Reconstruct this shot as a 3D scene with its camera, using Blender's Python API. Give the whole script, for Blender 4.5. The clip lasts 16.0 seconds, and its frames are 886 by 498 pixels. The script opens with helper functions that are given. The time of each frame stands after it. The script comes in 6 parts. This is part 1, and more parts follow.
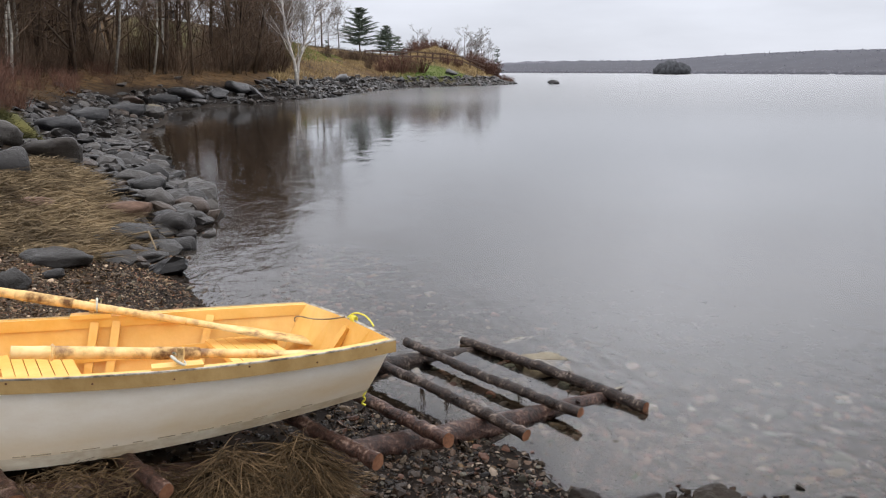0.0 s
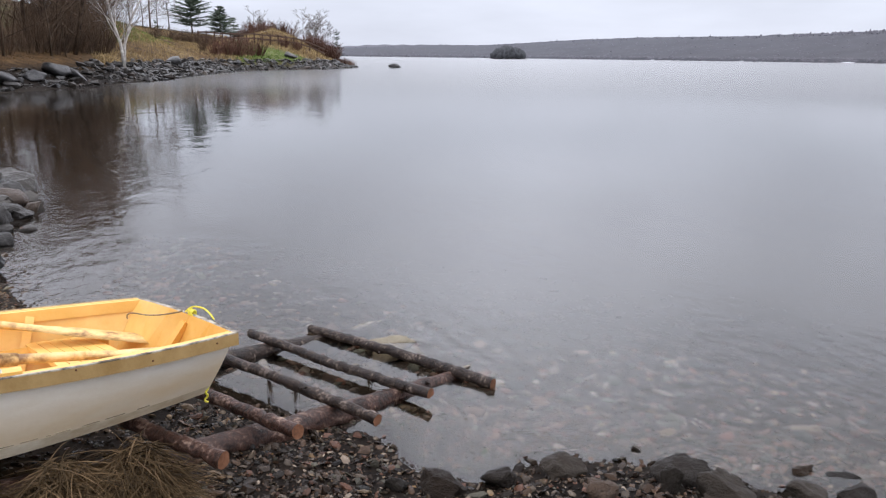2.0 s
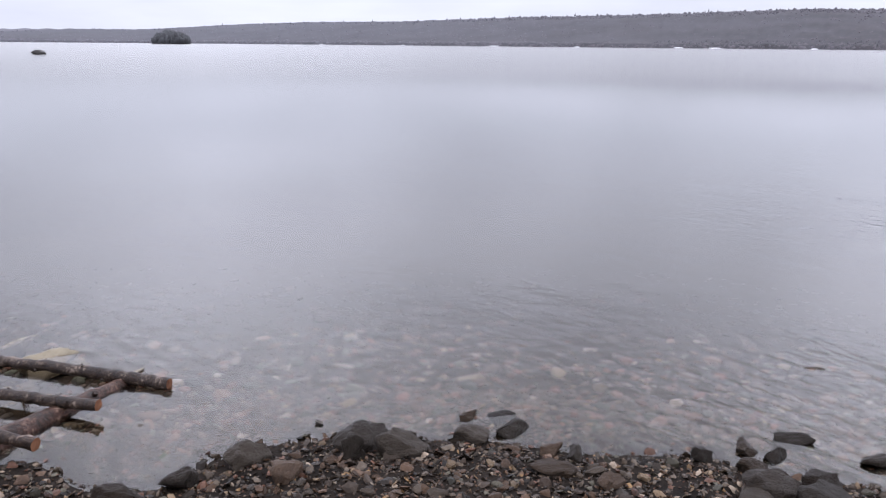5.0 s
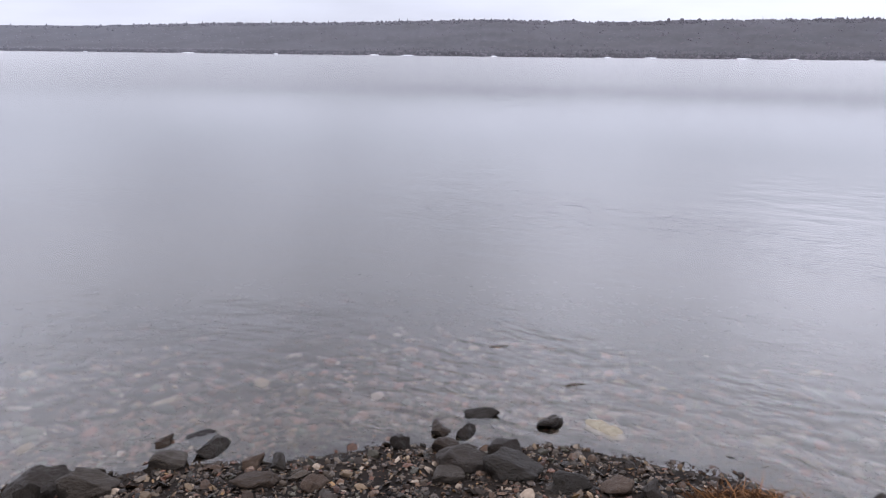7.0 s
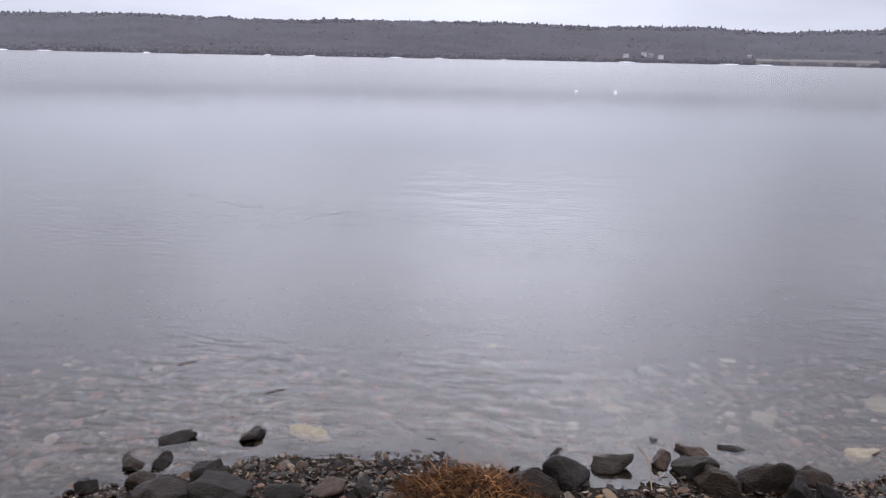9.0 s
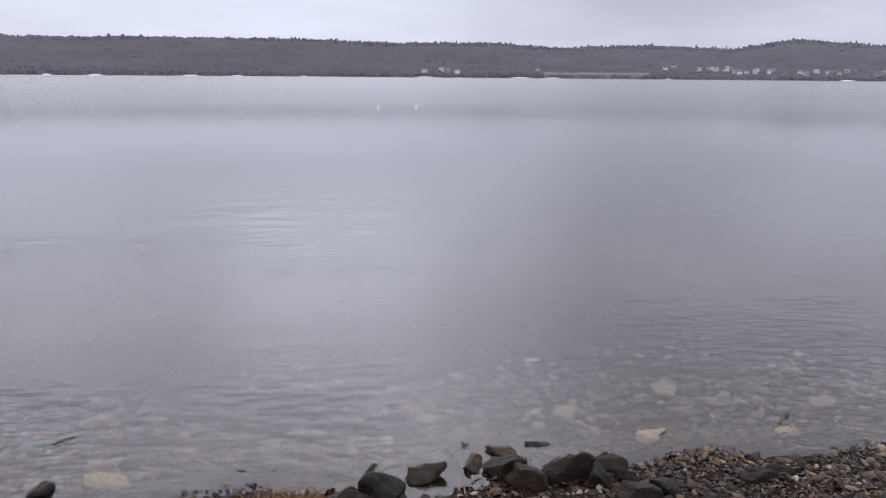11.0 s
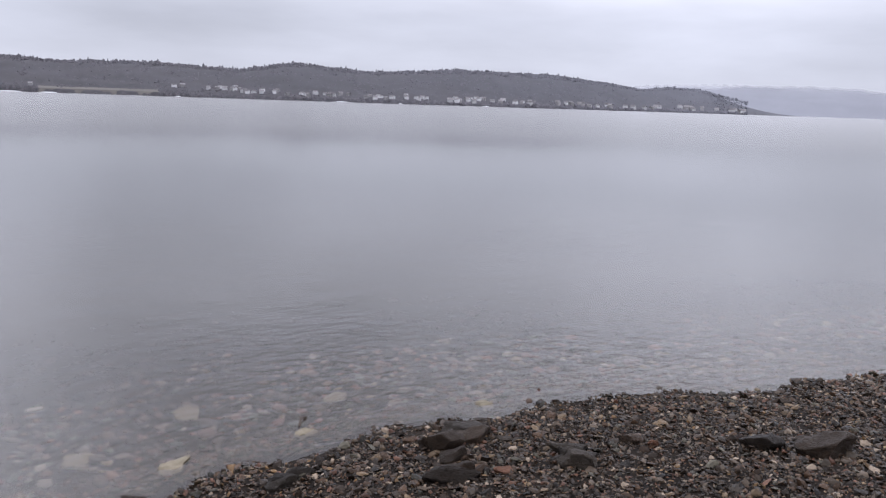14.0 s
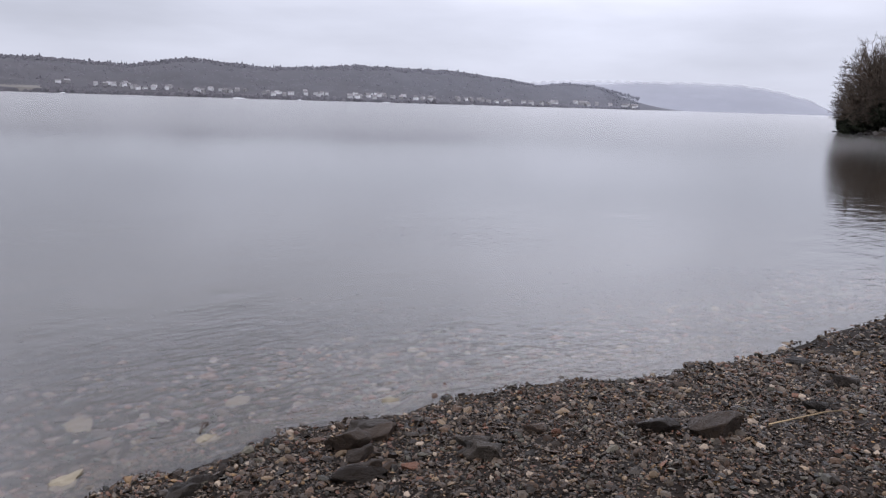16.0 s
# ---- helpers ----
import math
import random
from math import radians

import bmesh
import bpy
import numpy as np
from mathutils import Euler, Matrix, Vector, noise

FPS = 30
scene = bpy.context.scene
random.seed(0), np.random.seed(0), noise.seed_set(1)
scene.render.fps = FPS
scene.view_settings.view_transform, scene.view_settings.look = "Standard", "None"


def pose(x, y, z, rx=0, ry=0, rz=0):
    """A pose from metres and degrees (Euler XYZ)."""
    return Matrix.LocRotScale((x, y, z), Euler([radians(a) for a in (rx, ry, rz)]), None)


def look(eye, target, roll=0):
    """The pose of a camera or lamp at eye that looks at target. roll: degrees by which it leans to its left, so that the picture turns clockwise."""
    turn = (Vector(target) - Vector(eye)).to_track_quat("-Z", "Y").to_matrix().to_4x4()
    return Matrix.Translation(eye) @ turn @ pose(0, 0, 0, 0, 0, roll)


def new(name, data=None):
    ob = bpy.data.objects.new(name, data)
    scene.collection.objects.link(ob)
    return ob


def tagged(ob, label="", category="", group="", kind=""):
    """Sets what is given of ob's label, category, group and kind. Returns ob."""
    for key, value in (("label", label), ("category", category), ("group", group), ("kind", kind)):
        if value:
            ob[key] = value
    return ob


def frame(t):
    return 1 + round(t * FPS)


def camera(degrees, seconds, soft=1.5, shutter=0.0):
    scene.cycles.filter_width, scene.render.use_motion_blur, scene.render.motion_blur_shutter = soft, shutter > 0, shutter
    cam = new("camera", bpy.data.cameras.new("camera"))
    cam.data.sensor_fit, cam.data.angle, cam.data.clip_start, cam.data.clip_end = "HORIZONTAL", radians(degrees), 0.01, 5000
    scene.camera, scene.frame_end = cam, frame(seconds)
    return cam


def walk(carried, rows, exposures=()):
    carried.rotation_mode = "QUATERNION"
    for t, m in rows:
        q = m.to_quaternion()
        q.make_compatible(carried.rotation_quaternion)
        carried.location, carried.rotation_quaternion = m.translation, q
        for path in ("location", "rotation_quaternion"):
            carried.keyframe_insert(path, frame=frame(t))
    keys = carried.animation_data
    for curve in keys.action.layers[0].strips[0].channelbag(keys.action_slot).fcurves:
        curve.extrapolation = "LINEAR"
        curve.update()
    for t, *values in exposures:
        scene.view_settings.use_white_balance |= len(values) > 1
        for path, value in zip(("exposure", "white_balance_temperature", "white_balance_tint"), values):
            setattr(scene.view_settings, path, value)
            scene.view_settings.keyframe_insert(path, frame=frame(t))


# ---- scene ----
cam = camera(57.9, 16.0, soft=1.2)
PATH = [
    (0.0, pose(-0.000, 0.000, 1.800, 77.52, -0.21, -0.00)),
    (0.5, pose(-0.005, 0.011, 1.795, 77.25, -0.41, -2.47)),
    (1.0, pose(-0.000, 0.012, 1.796, 77.04, -0.53, -4.76)),
    (1.5, pose(0.006, 0.025, 1.793, 76.72, -0.52, -7.46)),
    (2.0, pose(0.017, 0.035, 1.792, 76.49, -0.64, -11.07)),
    (2.5, pose(0.023, 0.048, 1.792, 75.93, -0.41, -15.03)),
    (3.0, pose(0.024, 0.072, 1.784, 75.26, -0.79, -20.73)),
    (3.2, pose(0.023, 0.073, 1.787, 75.05, -0.75, -22.59)),
    (5.3, pose(0.121, -0.025, 1.782, 75.75, -0.75, -36.65)),
    (5.5, pose(0.123, -0.023, 1.782, 75.77, -1.03, -39.02)),
    (6.0, pose(0.152, -0.039, 1.778, 76.07, -1.14, -45.33)),
    (6.5, pose(0.179, -0.078, 1.781, 76.05, -1.10, -49.43)),
    (7.0, pose(0.206, -0.114, 1.778, 76.32, -0.59, -54.44)),
    (7.5, pose(0.229, -0.110, 1.781, 75.41, -0.41, -63.27)),
    (8.0, pose(0.243, -0.063, 1.783, 75.66, -0.19, -70.37)),
    (8.5, pose(0.247, -0.029, 1.785, 75.65, -0.84, -75.59)),
    (9.0, pose(0.244, -0.032, 1.787, 76.51, -1.18, -77.79)),
    (9.2, pose(0.241, -0.034, 1.788, 76.85, -1.37, -79.03)),
    (11.3, pose(0.268, -0.087, 1.793, 77.49, -0.70, -93.91)),
    (11.5, pose(0.266, -0.088, 1.791, 77.26, -0.99, -95.63)),
    (12.0, pose(0.280, -0.118, 1.787, 77.38, -1.25, -102.43)),
    (12.5, pose(0.294, -0.141, 1.790, 78.02, -1.38, -110.16)),
    (13.0, pose(0.308, -0.168, 1.789, 78.80, -1.89, -116.77)),
    (13.5, pose(0.303, -0.179, 1.793, 79.25, -2.10, -121.69)),
    (14.0, pose(0.299, -0.192, 1.797, 79.73, -1.88, -124.99)),
    (14.5, pose(0.300, -0.200, 1.795, 79.58, -1.67, -127.86)),
    (15.0, pose(0.297, -0.198, 1.800, 79.41, -1.97, -130.93)),
    (15.5, pose(0.302, -0.198, 1.798, 79.47, -2.06, -131.78)),
    (16.0, pose(0.299, -0.204, 1.799, 79.67, -1.75, -131.98)),
]
walk(cam, PATH, [(0.0, 0.10, 6420, 11), (0.5, 0.06, 6360, 11), (1.5, 0.15, 6240, 12), (3.0, 0.21, 6080, 15), (5.5, 0.34, 6080, 17), (6.5, 0.32, 6080, 17), (7.3, 0.16, 6080, 17), (9.0, 0.12, 6080, 17), (11.5, -0.12, 6110, 17), (13.0, -0.08, 6120, 16), (14.0, -0.01, 6140, 16), (16.0, 0.04, 6160, 16)])

# ---- world, sun and exposure ----
def polar(az, r, z=0.0):
    return (-math.sin(radians(az)) * r, math.cos(radians(az)) * r, z)


world = bpy.data.worlds.new("overcast_sky")
scene.world = world
world.use_nodes = True
wn, wl = world.node_tree.nodes, world.node_tree.links
wn.clear()


def wnode(kind, **values):
    n = wn.new(kind)
    for k, v in values.items():
        n.inputs[k].default_value = v
    return n


SUN_AZ, SUN_EL = -74.0, 60.0      # degrees: counted from +y, positive to the left
sun_dir = Vector((-math.sin(radians(SUN_AZ)) * math.cos(radians(SUN_EL)), math.cos(radians(SUN_AZ)) * math.cos(radians(SUN_EL)), math.sin(radians(SUN_EL))))
sky = wn.new("ShaderNodeTexSky")
sky.sky_type = "NISHITA"
sky.sun_disc = False
sky.sun_elevation = radians(SUN_EL)
sky.sun_rotation = radians(-SUN_AZ)
sky_gain = wnode("ShaderNodeVectorMath")
sky_gain.operation = "SCALE"
sky_gain.inputs["Scale"].default_value = 0.10
wl.new(sky.outputs[0], sky_gain.inputs[0])
coord = wn.new("ShaderNodeTexCoord")
split = wn.new("ShaderNodeSeparateXYZ")
wl.new(coord.outputs["Generated"], split.inputs[0])
ramp = wn.new("ShaderNodeValToRGB")      # cloud deck: brighter overhead than at the rim
ramp.color_ramp.elements[0].position, ramp.color_ramp.elements[0].color = 0.0, (0.675, 0.70, 0.767, 1)
ramp.color_ramp.elements[1].position, ramp.color_ramp.elements[1].color = 1.0, (2.1, 2.1, 2.16, 1)
for pos, col in ((0.10, (0.725, 0.75, 0.817, 1)), (0.26, (1.34, 1.355, 1.43, 1)), (0.5, (1.75, 1.76, 1.83, 1))):
    e = ramp.color_ramp.elements.new(pos)
    e.color = col
wl.new(split.outputs["Z"], ramp.inputs[0])
stretch = wn.new("ShaderNodeMapping")
stretch.inputs["Scale"].default_value = (1.6, 1.6, 7.0)
wl.new(coord.outputs["Generated"], stretch.inputs[0])
cloud = wnode("ShaderNodeTexNoise", Scale=2.2, Detail=5.0, Roughness=0.5)
wl.new(stretch.outputs[0], cloud.inputs["Vector"])
patch = wn.new("ShaderNodeMapRange")
patch.inputs["From Min"].default_value, patch.inputs["From Max"].default_value = 0.3, 0.7
patch.inputs["To Min"].default_value, patch.inputs["To Max"].default_value = 0.84, 1.06
wl.new(cloud.outputs["Fac"], patch.inputs["Value"])
# the brighter part of the cloud in front of the sun
toward = wn.new("ShaderNodeVectorMath")
toward.operation = "DOT_PRODUCT"
toward.inputs[1].default_value = Vector((*polar(SUN_AZ - 3, 1.0)[:2], 0.34)).normalized()
wl.new(coord.outputs["Generated"], toward.inputs[0])
glow = wn.new("ShaderNodeMapRange")
glow.interpolation_type = "SMOOTHSTEP"
glow.inputs["From Min"].default_value, glow.inputs["From Max"].default_value = 0.84, 1.0
glow.inputs["To Min"].default_value, glow.inputs["To Max"].default_value = 1.0, 1.28
wl.new(toward.outputs["Value"], glow.inputs["Value"])
gain = wn.new("ShaderNodeMath")
gain.operation = "MULTIPLY"
wl.new(patch.outputs[0], gain.inputs[0])
wl.new(glow.outputs[0], gain.inputs[1])
# broad thicker and thinner parts of the deck, fading towards the rim
drift = wn.new("ShaderNodeMapping")
drift.inputs["Location"].default_value, drift.inputs["Scale"].default_value = (14.17, 0.65, 25.52), (1.7, 1.7, 1.7)
wl.new(coord.outputs["Generated"], drift.inputs[0])
bank_noise = wnode("ShaderNodeTexNoise", Scale=1.0, Detail=2.0, Roughness=0.45)
wl.new(drift.outputs[0], bank_noise.inputs["Vector"])
uneven = wn.new("ShaderNodeMath")
uneven.operation = "SUBTRACT"
uneven.inputs[1].default_value = 0.47
wl.new(bank_noise.outputs["Fac"], uneven.inputs[0])
depth = wn.new("ShaderNodeMapRange")
depth.interpolation_type = "SMOOTHSTEP"
depth.inputs["From Min"].default_value, depth.inputs["From Max"].default_value = 0.02, 0.16
depth.inputs["To Min"].default_value, depth.inputs["To Max"].default_value = 0.3, 1.7
wl.new(split.outputs["Z"], depth.inputs["Value"])
thick = wn.new("ShaderNodeMath")
thick.operation = "MULTIPLY_ADD"
thick.inputs[2].default_value = 1.0
wl.new(uneven.outputs[0], thick.inputs[0])
wl.new(depth.outputs[0], thick.inputs[1])
gain_all = wn.new("ShaderNodeMath")
gain_all.operation = "MULTIPLY"
wl.new(gain.outputs[0], gain_all.inputs[0])
wl.new(thick.outputs[0], gain_all.inputs[1])
deck = wn.new("ShaderNodeVectorMath")
deck.operation = "SCALE"
wl.new(ramp.outputs[0], deck.inputs[0])
wl.new(gain_all.outputs[0], deck.inputs["Scale"])
cover = wn.new("ShaderNodeMix")
cover.data_type = "RGBA"
cover.inputs["Factor"].default_value = 0.95
wl.new(sky_gain.outputs[0], cover.inputs["A"])
wl.new(deck.outputs[0], cover.inputs["B"])
back = wnode("ShaderNodeBackground", Strength=1.0)
wl.new(cover.outputs["Result"], back.inputs[0])
wl.new(back.outputs[0], wn.new("ShaderNodeOutputWorld").inputs[0])

sun = new("sun", bpy.data.lights.new("sun", "SUN"))
sun.data.energy, sun.data.angle, sun.data.color = 0.6, radians(24), (1.0, 0.97, 0.93)
sun.matrix_world = look((0, 0, 50), Vector((0, 0, 50)) - sun_dir)
scene.view_settings.exposure = 0.0


# ---- materials ----
def material(name, dark, light, rough=0.6, grain=20.0, stain=1.5, bump=0.2, stretch=(1, 1, 1), spread=0.0, island=False, metal=0.0, spec=0.12, third=None, ends=(0.41, 0.69)):
    """A surface of two colours mixed by fine grain and broad stains, with relief; spread: how far single pieces differ."""
    m = bpy.data.materials.new(name)
    m.use_nodes = True
    nt = m.node_tree
    nd, ln = nt.nodes, nt.links
    bsdf = nd["Principled BSDF"]
    tc = nd.new("ShaderNodeTexCoord")
    mp = nd.new("ShaderNodeMapping")
    mp.inputs["Scale"].default_value = stretch
    ln.new(tc.outputs["Object"], mp.inputs[0])
    fine = nd.new("ShaderNodeTexNoise")
    fine.inputs["Scale"].default_value, fine.inputs["Detail"].default_value, fine.inputs["Roughness"].default_value = grain, 6.0, 0.62
    broad = nd.new("ShaderNodeTexNoise")
    broad.inputs["Scale"].default_value, broad.inputs["Detail"].default_value = stain, 4.0
    for n in (fine, broad):
        ln.new(mp.outputs[0], n.inputs["Vector"])
    add = nd.new("ShaderNodeMath")
    add.operation = "MULTIPLY_ADD"
    add.inputs[1].default_value, add.inputs[2].default_value = 0.55, 0.0
    ln.new(fine.outputs["Fac"], add.inputs[0])
    add2 = nd.new("ShaderNodeMath")
    add2.operation = "MULTIPLY_ADD"
    add2.inputs[1].default_value = 0.55
    ln.new(broad.outputs["Fac"], add2.inputs[0])
    ln.new(add.outputs[0], add2.inputs[2])
    rp = nd.new("ShaderNodeValToRGB")
    rp.color_ramp.elements[0].position, rp.color_ramp.elements[0].color = ends[0], (*dark, 1)
    rp.color_ramp.elements[1].position, rp.color_ramp.elements[1].color = ends[1], (*light, 1)
    if third:
        e = rp.color_ramp.elements.new(ends[0] * 0.42 + ends[1] * 0.58)
        e.color = (*third, 1)
    ln.new(add2.outputs[0], rp.inputs[0])
    out = rp.outputs[0]
    if spread:
        if island:
            src = nd.new("ShaderNodeNewGeometry").outputs["Random Per Island"]
        else:
            src = nd.new("ShaderNodeObjectInfo").outputs["Random"]
        vary = nd.new("ShaderNodeMapRange")
        vary.inputs["To Min"].default_value, vary.inputs["To Max"].default_value = 1 - spread, 1 + spread
        ln.new(src, vary.inputs["Value"])
        sc = nd.new("ShaderNodeVectorMath")
        sc.operation = "SCALE"
        ln.new(out, sc.inputs[0])
        ln.new(vary.outputs[0], sc.inputs["Scale"])
        out = sc.outputs[0]
    ln.new(out, bsdf.inputs["Base Color"])
    rr = nd.new("ShaderNodeMapRange")
    rr.inputs["To Min"].default_value, rr.inputs["To Max"].default_value = max(0.05, rough - 0.15), min(1.0, rough + 0.15)
    ln.new(fine.outputs["Fac"], rr.inputs["Value"])
    ln.new(rr.outputs[0], bsdf.inputs["Roughness"])
    bsdf.inputs["Metallic"].default_value = metal
    bsdf.inputs["Specular IOR Level"].default_value = spec
    if bump:
        bp = nd.new("ShaderNodeBump")
        bp.inputs["Strength"].default_value, bp.inputs["Distance"].default_value = bump, 0.5 / grain
        ln.new(fine.outputs["Fac"], bp.inputs["Height"])
        ln.new(bp.outputs[0], bsdf.inputs["Normal"])
    return m


def stone_material(name, colours, rough, island, grain=45.0, value=1.0, relief=0.4, spec=0.16, tones=(0.5, 1.6)):
    """Stones whose colour differs piece by piece, picked out of several kinds of rock."""
    m = material(name, (0.10, 0.10, 0.10), (0.2, 0.2, 0.2), rough, grain, 6.0, relief, spec=spec)
    nd, ln = m.node_tree.nodes, m.node_tree.links
    bsdf = nd["Principled BSDF"]
    src = nd.new("ShaderNodeNewGeometry").outputs["Random Per Island"] if island else nd.new("ShaderNodeObjectInfo").outputs["Random"]
    rp = nd.new("ShaderNodeValToRGB")
    rp.color_ramp.interpolation = "CONSTANT"
    els = rp.color_ramp.elements
    pos = 0.0
    for i, (w, c) in enumerate(colours):
        e = els[i] if i < 2 else els.new(pos)
        e.position = pos
        e.color = (*[v * value for v in c], 1)
        pos += w
    ln.new(src, rp.inputs[0])
    fine = [n for n in nd if n.type == "TEX_NOISE"]
    ton = nd.new("ShaderNodeMapRange")
    ton.inputs["From Min"].default_value, ton.inputs["From Max"].default_value = 0.3, 0.7
    ton.inputs["To Min"].default_value, ton.inputs["To Max"].default_value = 0.72, 1.3
    ln.new(fine[0].outputs["Fac"], ton.inputs["Value"])
    sc = nd.new("ShaderNodeVectorMath")
    sc.operation = "SCALE"
    ln.new(rp.outputs[0], sc.inputs[0])
    ln.new(ton.outputs[0], sc.inputs["Scale"])
    wob = nd.new("ShaderNodeMath")
    wob.operation = "FRACT"
    mul = nd.new("ShaderNodeMath")
    mul.operation = "MULTIPLY"
    mul.inputs[1].default_value = 37.0
    ln.new(src, mul.inputs[0])
    ln.new(mul.outputs[0], wob.inputs[0])
    vary = nd.new("ShaderNodeMapRange")
    vary.inputs["To Min"].default_value, vary.inputs["To Max"].default_value = tones
    ln.new(wob.outputs[0], vary.inputs["Value"])
    sc2 = nd.new("ShaderNodeVectorMath")
    sc2.operation = "SCALE"
    ln.new(sc.outputs[0], sc2.inputs[0])
    ln.new(vary.outputs[0], sc2.inputs["Scale"])
    ln.new(sc2.outputs[0], bsdf.inputs["Base Color"])
    return m


ROCKS = [(0.26, (0.082, 0.072, 0.066)), (0.18, (0.15, 0.136, 0.122)), (0.16, (0.13, 0.095, 0.072)), (0.11, (0.17, 0.125, 0.098)), (0.07, (0.20, 0.12, 0.095)),
         (0.08, (0.14, 0.15, 0.135)), (0.06, (0.30, 0.255, 0.195)), (0.025, (0.32, 0.23, 0.13)), (0.055, (0.46, 0.43, 0.39))]
BED = [(0.24, (0.13, 0.110, 0.092)), (0.20, (0.185, 0.155, 0.128)), (0.20, (0.225, 0.155, 0.122)), (0.14, (0.155, 0.165, 0.132)), (0.07, (0.27, 0.215, 0.145)), (0.06, (0.31, 0.27, 0.23)), (0.09, (0.24, 0.135, 0.105))]
m_pebble = stone_material("wet_shingle", [(w, (c[0] * 1.2, c[1], c[2] * 0.82)) for w, c in ROCKS], 0.24, True, 45.0, 0.255, 0.4, 0.13, (0.18, 1.85))
m_bed = stone_material("stones_under_water", BED, 0.7, True, 30.0, 0.70, tones=(0.5, 1.45))
# same bed colours, dimmed for the light that deeper water swallows
m_bed_deep = stone_material("depth_dimmed_bed_stones", BED, 0.8, True, 30.0, 0.19, tones=(0.75, 1.2))
m_stone = stone_material("wet_beach_stone", [(0.34, (0.115, 0.090, 0.072)), (0.25, (0.175, 0.138, 0.106)), (0.24, (0.15, 0.100, 0.066)), (0.17, (0.30, 0.20, 0.138))], 0.34, False, 15.0, 0.15, 0.75, 0.13)
m_rock = stone_material("shore_rock", [(0.4, (0.108, 0.097, 0.090)), (0.3, (0.165, 0.147, 0.130)), (0.2, (0.125, 0.105, 0.088)), (0.1, (0.21, 0.15, 0.115))], 0.34, False, 9.0, 0.20, 0.4, 0.24)
m_slab = material("dark_wet_slab_rock", (0.014, 0.014, 0.015), (0.052, 0.050, 0.050), 0.34, 8, 2, 0.5, spec=0.38)
m_yellow_stone = material("ochre_stone", (0.15, 0.128, 0.092), (0.25, 0.218, 0.162), 0.6, 25, 5, 0.3)
m_rust_stone = material("rusty_stone", (0.075, 0.045, 0.031), (0.15, 0.092, 0.065), 0.6, 20, 5, 0.3)
m_bark = material("rough_brown_bark", (0.008, 0.005, 0.004), (0.20, 0.155, 0.125), 0.45, 62, 14, 1.0, (1, 1, 1), 0.2, ends=(0.45, 0.70), third=(0.034, 0.021, 0.015), spec=0.25)
m_bark_red = material("reddish_spruce_bark", (0.012, 0.006, 0.004), (0.24, 0.165, 0.125), 0.42, 55, 12, 1.0, (1, 1, 1), 0.15, ends=(0.44, 0.69), third=(0.062, 0.030, 0.021), spec=0.25)
m_cut = material("sawn_wood_end", (0.075, 0.03, 0.016), (0.21, 0.10, 0.055), 0.6, 60, 12, 0.2)
m_trunk = material("grey_brown_bark", (0.016, 0.011, 0.008), (0.125, 0.088, 0.060), 0.85, 8, 1.0, 0.6, (1, 1, 0.3), 0.35)
m_twig = material("bare_twigs", (0.046, 0.031, 0.021), (0.155, 0.104, 0.070), 0.85, 3, 0.6, 0.0, (1, 1, 1), 0.3)
m_twig_brown = material("dense_bare_twigs", (0.036, 0.029, 0.024), (0.13, 0.105, 0.085), 0.85, 3, 0.6, 0.0, (1, 1, 1), 0.25)
m_twig_grey = material("pale_bare_twigs", (0.12, 0.105, 0.092), (0.22, 0.19, 0.165), 0.85, 3, 0.6, 0.0, (1, 1, 1), 0.25)
m_birch = material("white_birch_bark", (0.26, 0.23, 0.21), (0.72, 0.68, 0.63), 0.7, 5, 1.2, 0.3, (1, 1, 2.5), 0.1)
m_birch_grey = material("lichened_birch_bark", (0.10, 0.09, 0.075), (0.40, 0.37, 0.32), 0.8, 5, 1.2, 0.3, (1, 1, 2.5), 0.25)
m_red_twig = material("red_brown_twigs", (0.065, 0.034, 0.025), (0.165, 0.088, 0.062), 0.85, 3, 0.6, 0.0, (1, 1, 1), 0.3)
m_needle = material("dark_green_needles", (0.055, 0.074, 0.055), (0.150, 0.182, 0.130), 0.75, 4, 0.8, 0.0, (1, 1, 1), 0.25)
m_straw = material("dead_reed_straw", (0.050, 0.035, 0.020), (0.29, 0.215, 0.125), 0.7, 5, 1.6, 0.0, (1, 1, 1), 0.4, True)
m_straw_dark = material("wet_dead_grass", (0.008, 0.005, 0.003), (0.135, 0.088, 0.045), 0.55, 6, 2.2, 0.0, (1, 1, 1), 0.85, True)
m_straw_mid = material("damp_dead_grass", (0.025, 0.015, 0.008), (0.17, 0.112, 0.056), 0.6, 5, 1.6, 0.0, (1, 1, 1), 0.6, True)
m_litter = material("fallen_leaves", (0.014, 0.008, 0.004), (0.125, 0.072, 0.030), 0.8, 3, 0.5, 0.0, (1, 1, 1), 0.5, True)
m_moss = material("rust_brown_moss", (0.020, 0.009, 0.005), (0.125, 0.062, 0.027), 0.75, 14, 7, 0.0, (1, 1, 1), 0.45, True)
m_drygrass = material("dry_bank_grass", (0.21, 0.14, 0.06), (0.46, 0.35, 0.18), 0.8, 2, 0.3, 0.0, (1, 1, 1), 0.35, True)
m_rust_straw = material("rust_and_ochre_grass", (0.035, 0.014, 0.005), (0.25, 0.115, 0.042), 0.65, 9, 3.5, 0.0, (1, 1, 1), 0.6, True)
m_mossgrass = material("yellow_green_moss", (0.024, 0.026, 0.009), (0.105, 0.095, 0.034), 0.8, 3, 0.9, 0.0, (1, 1, 1), 0.4, True)
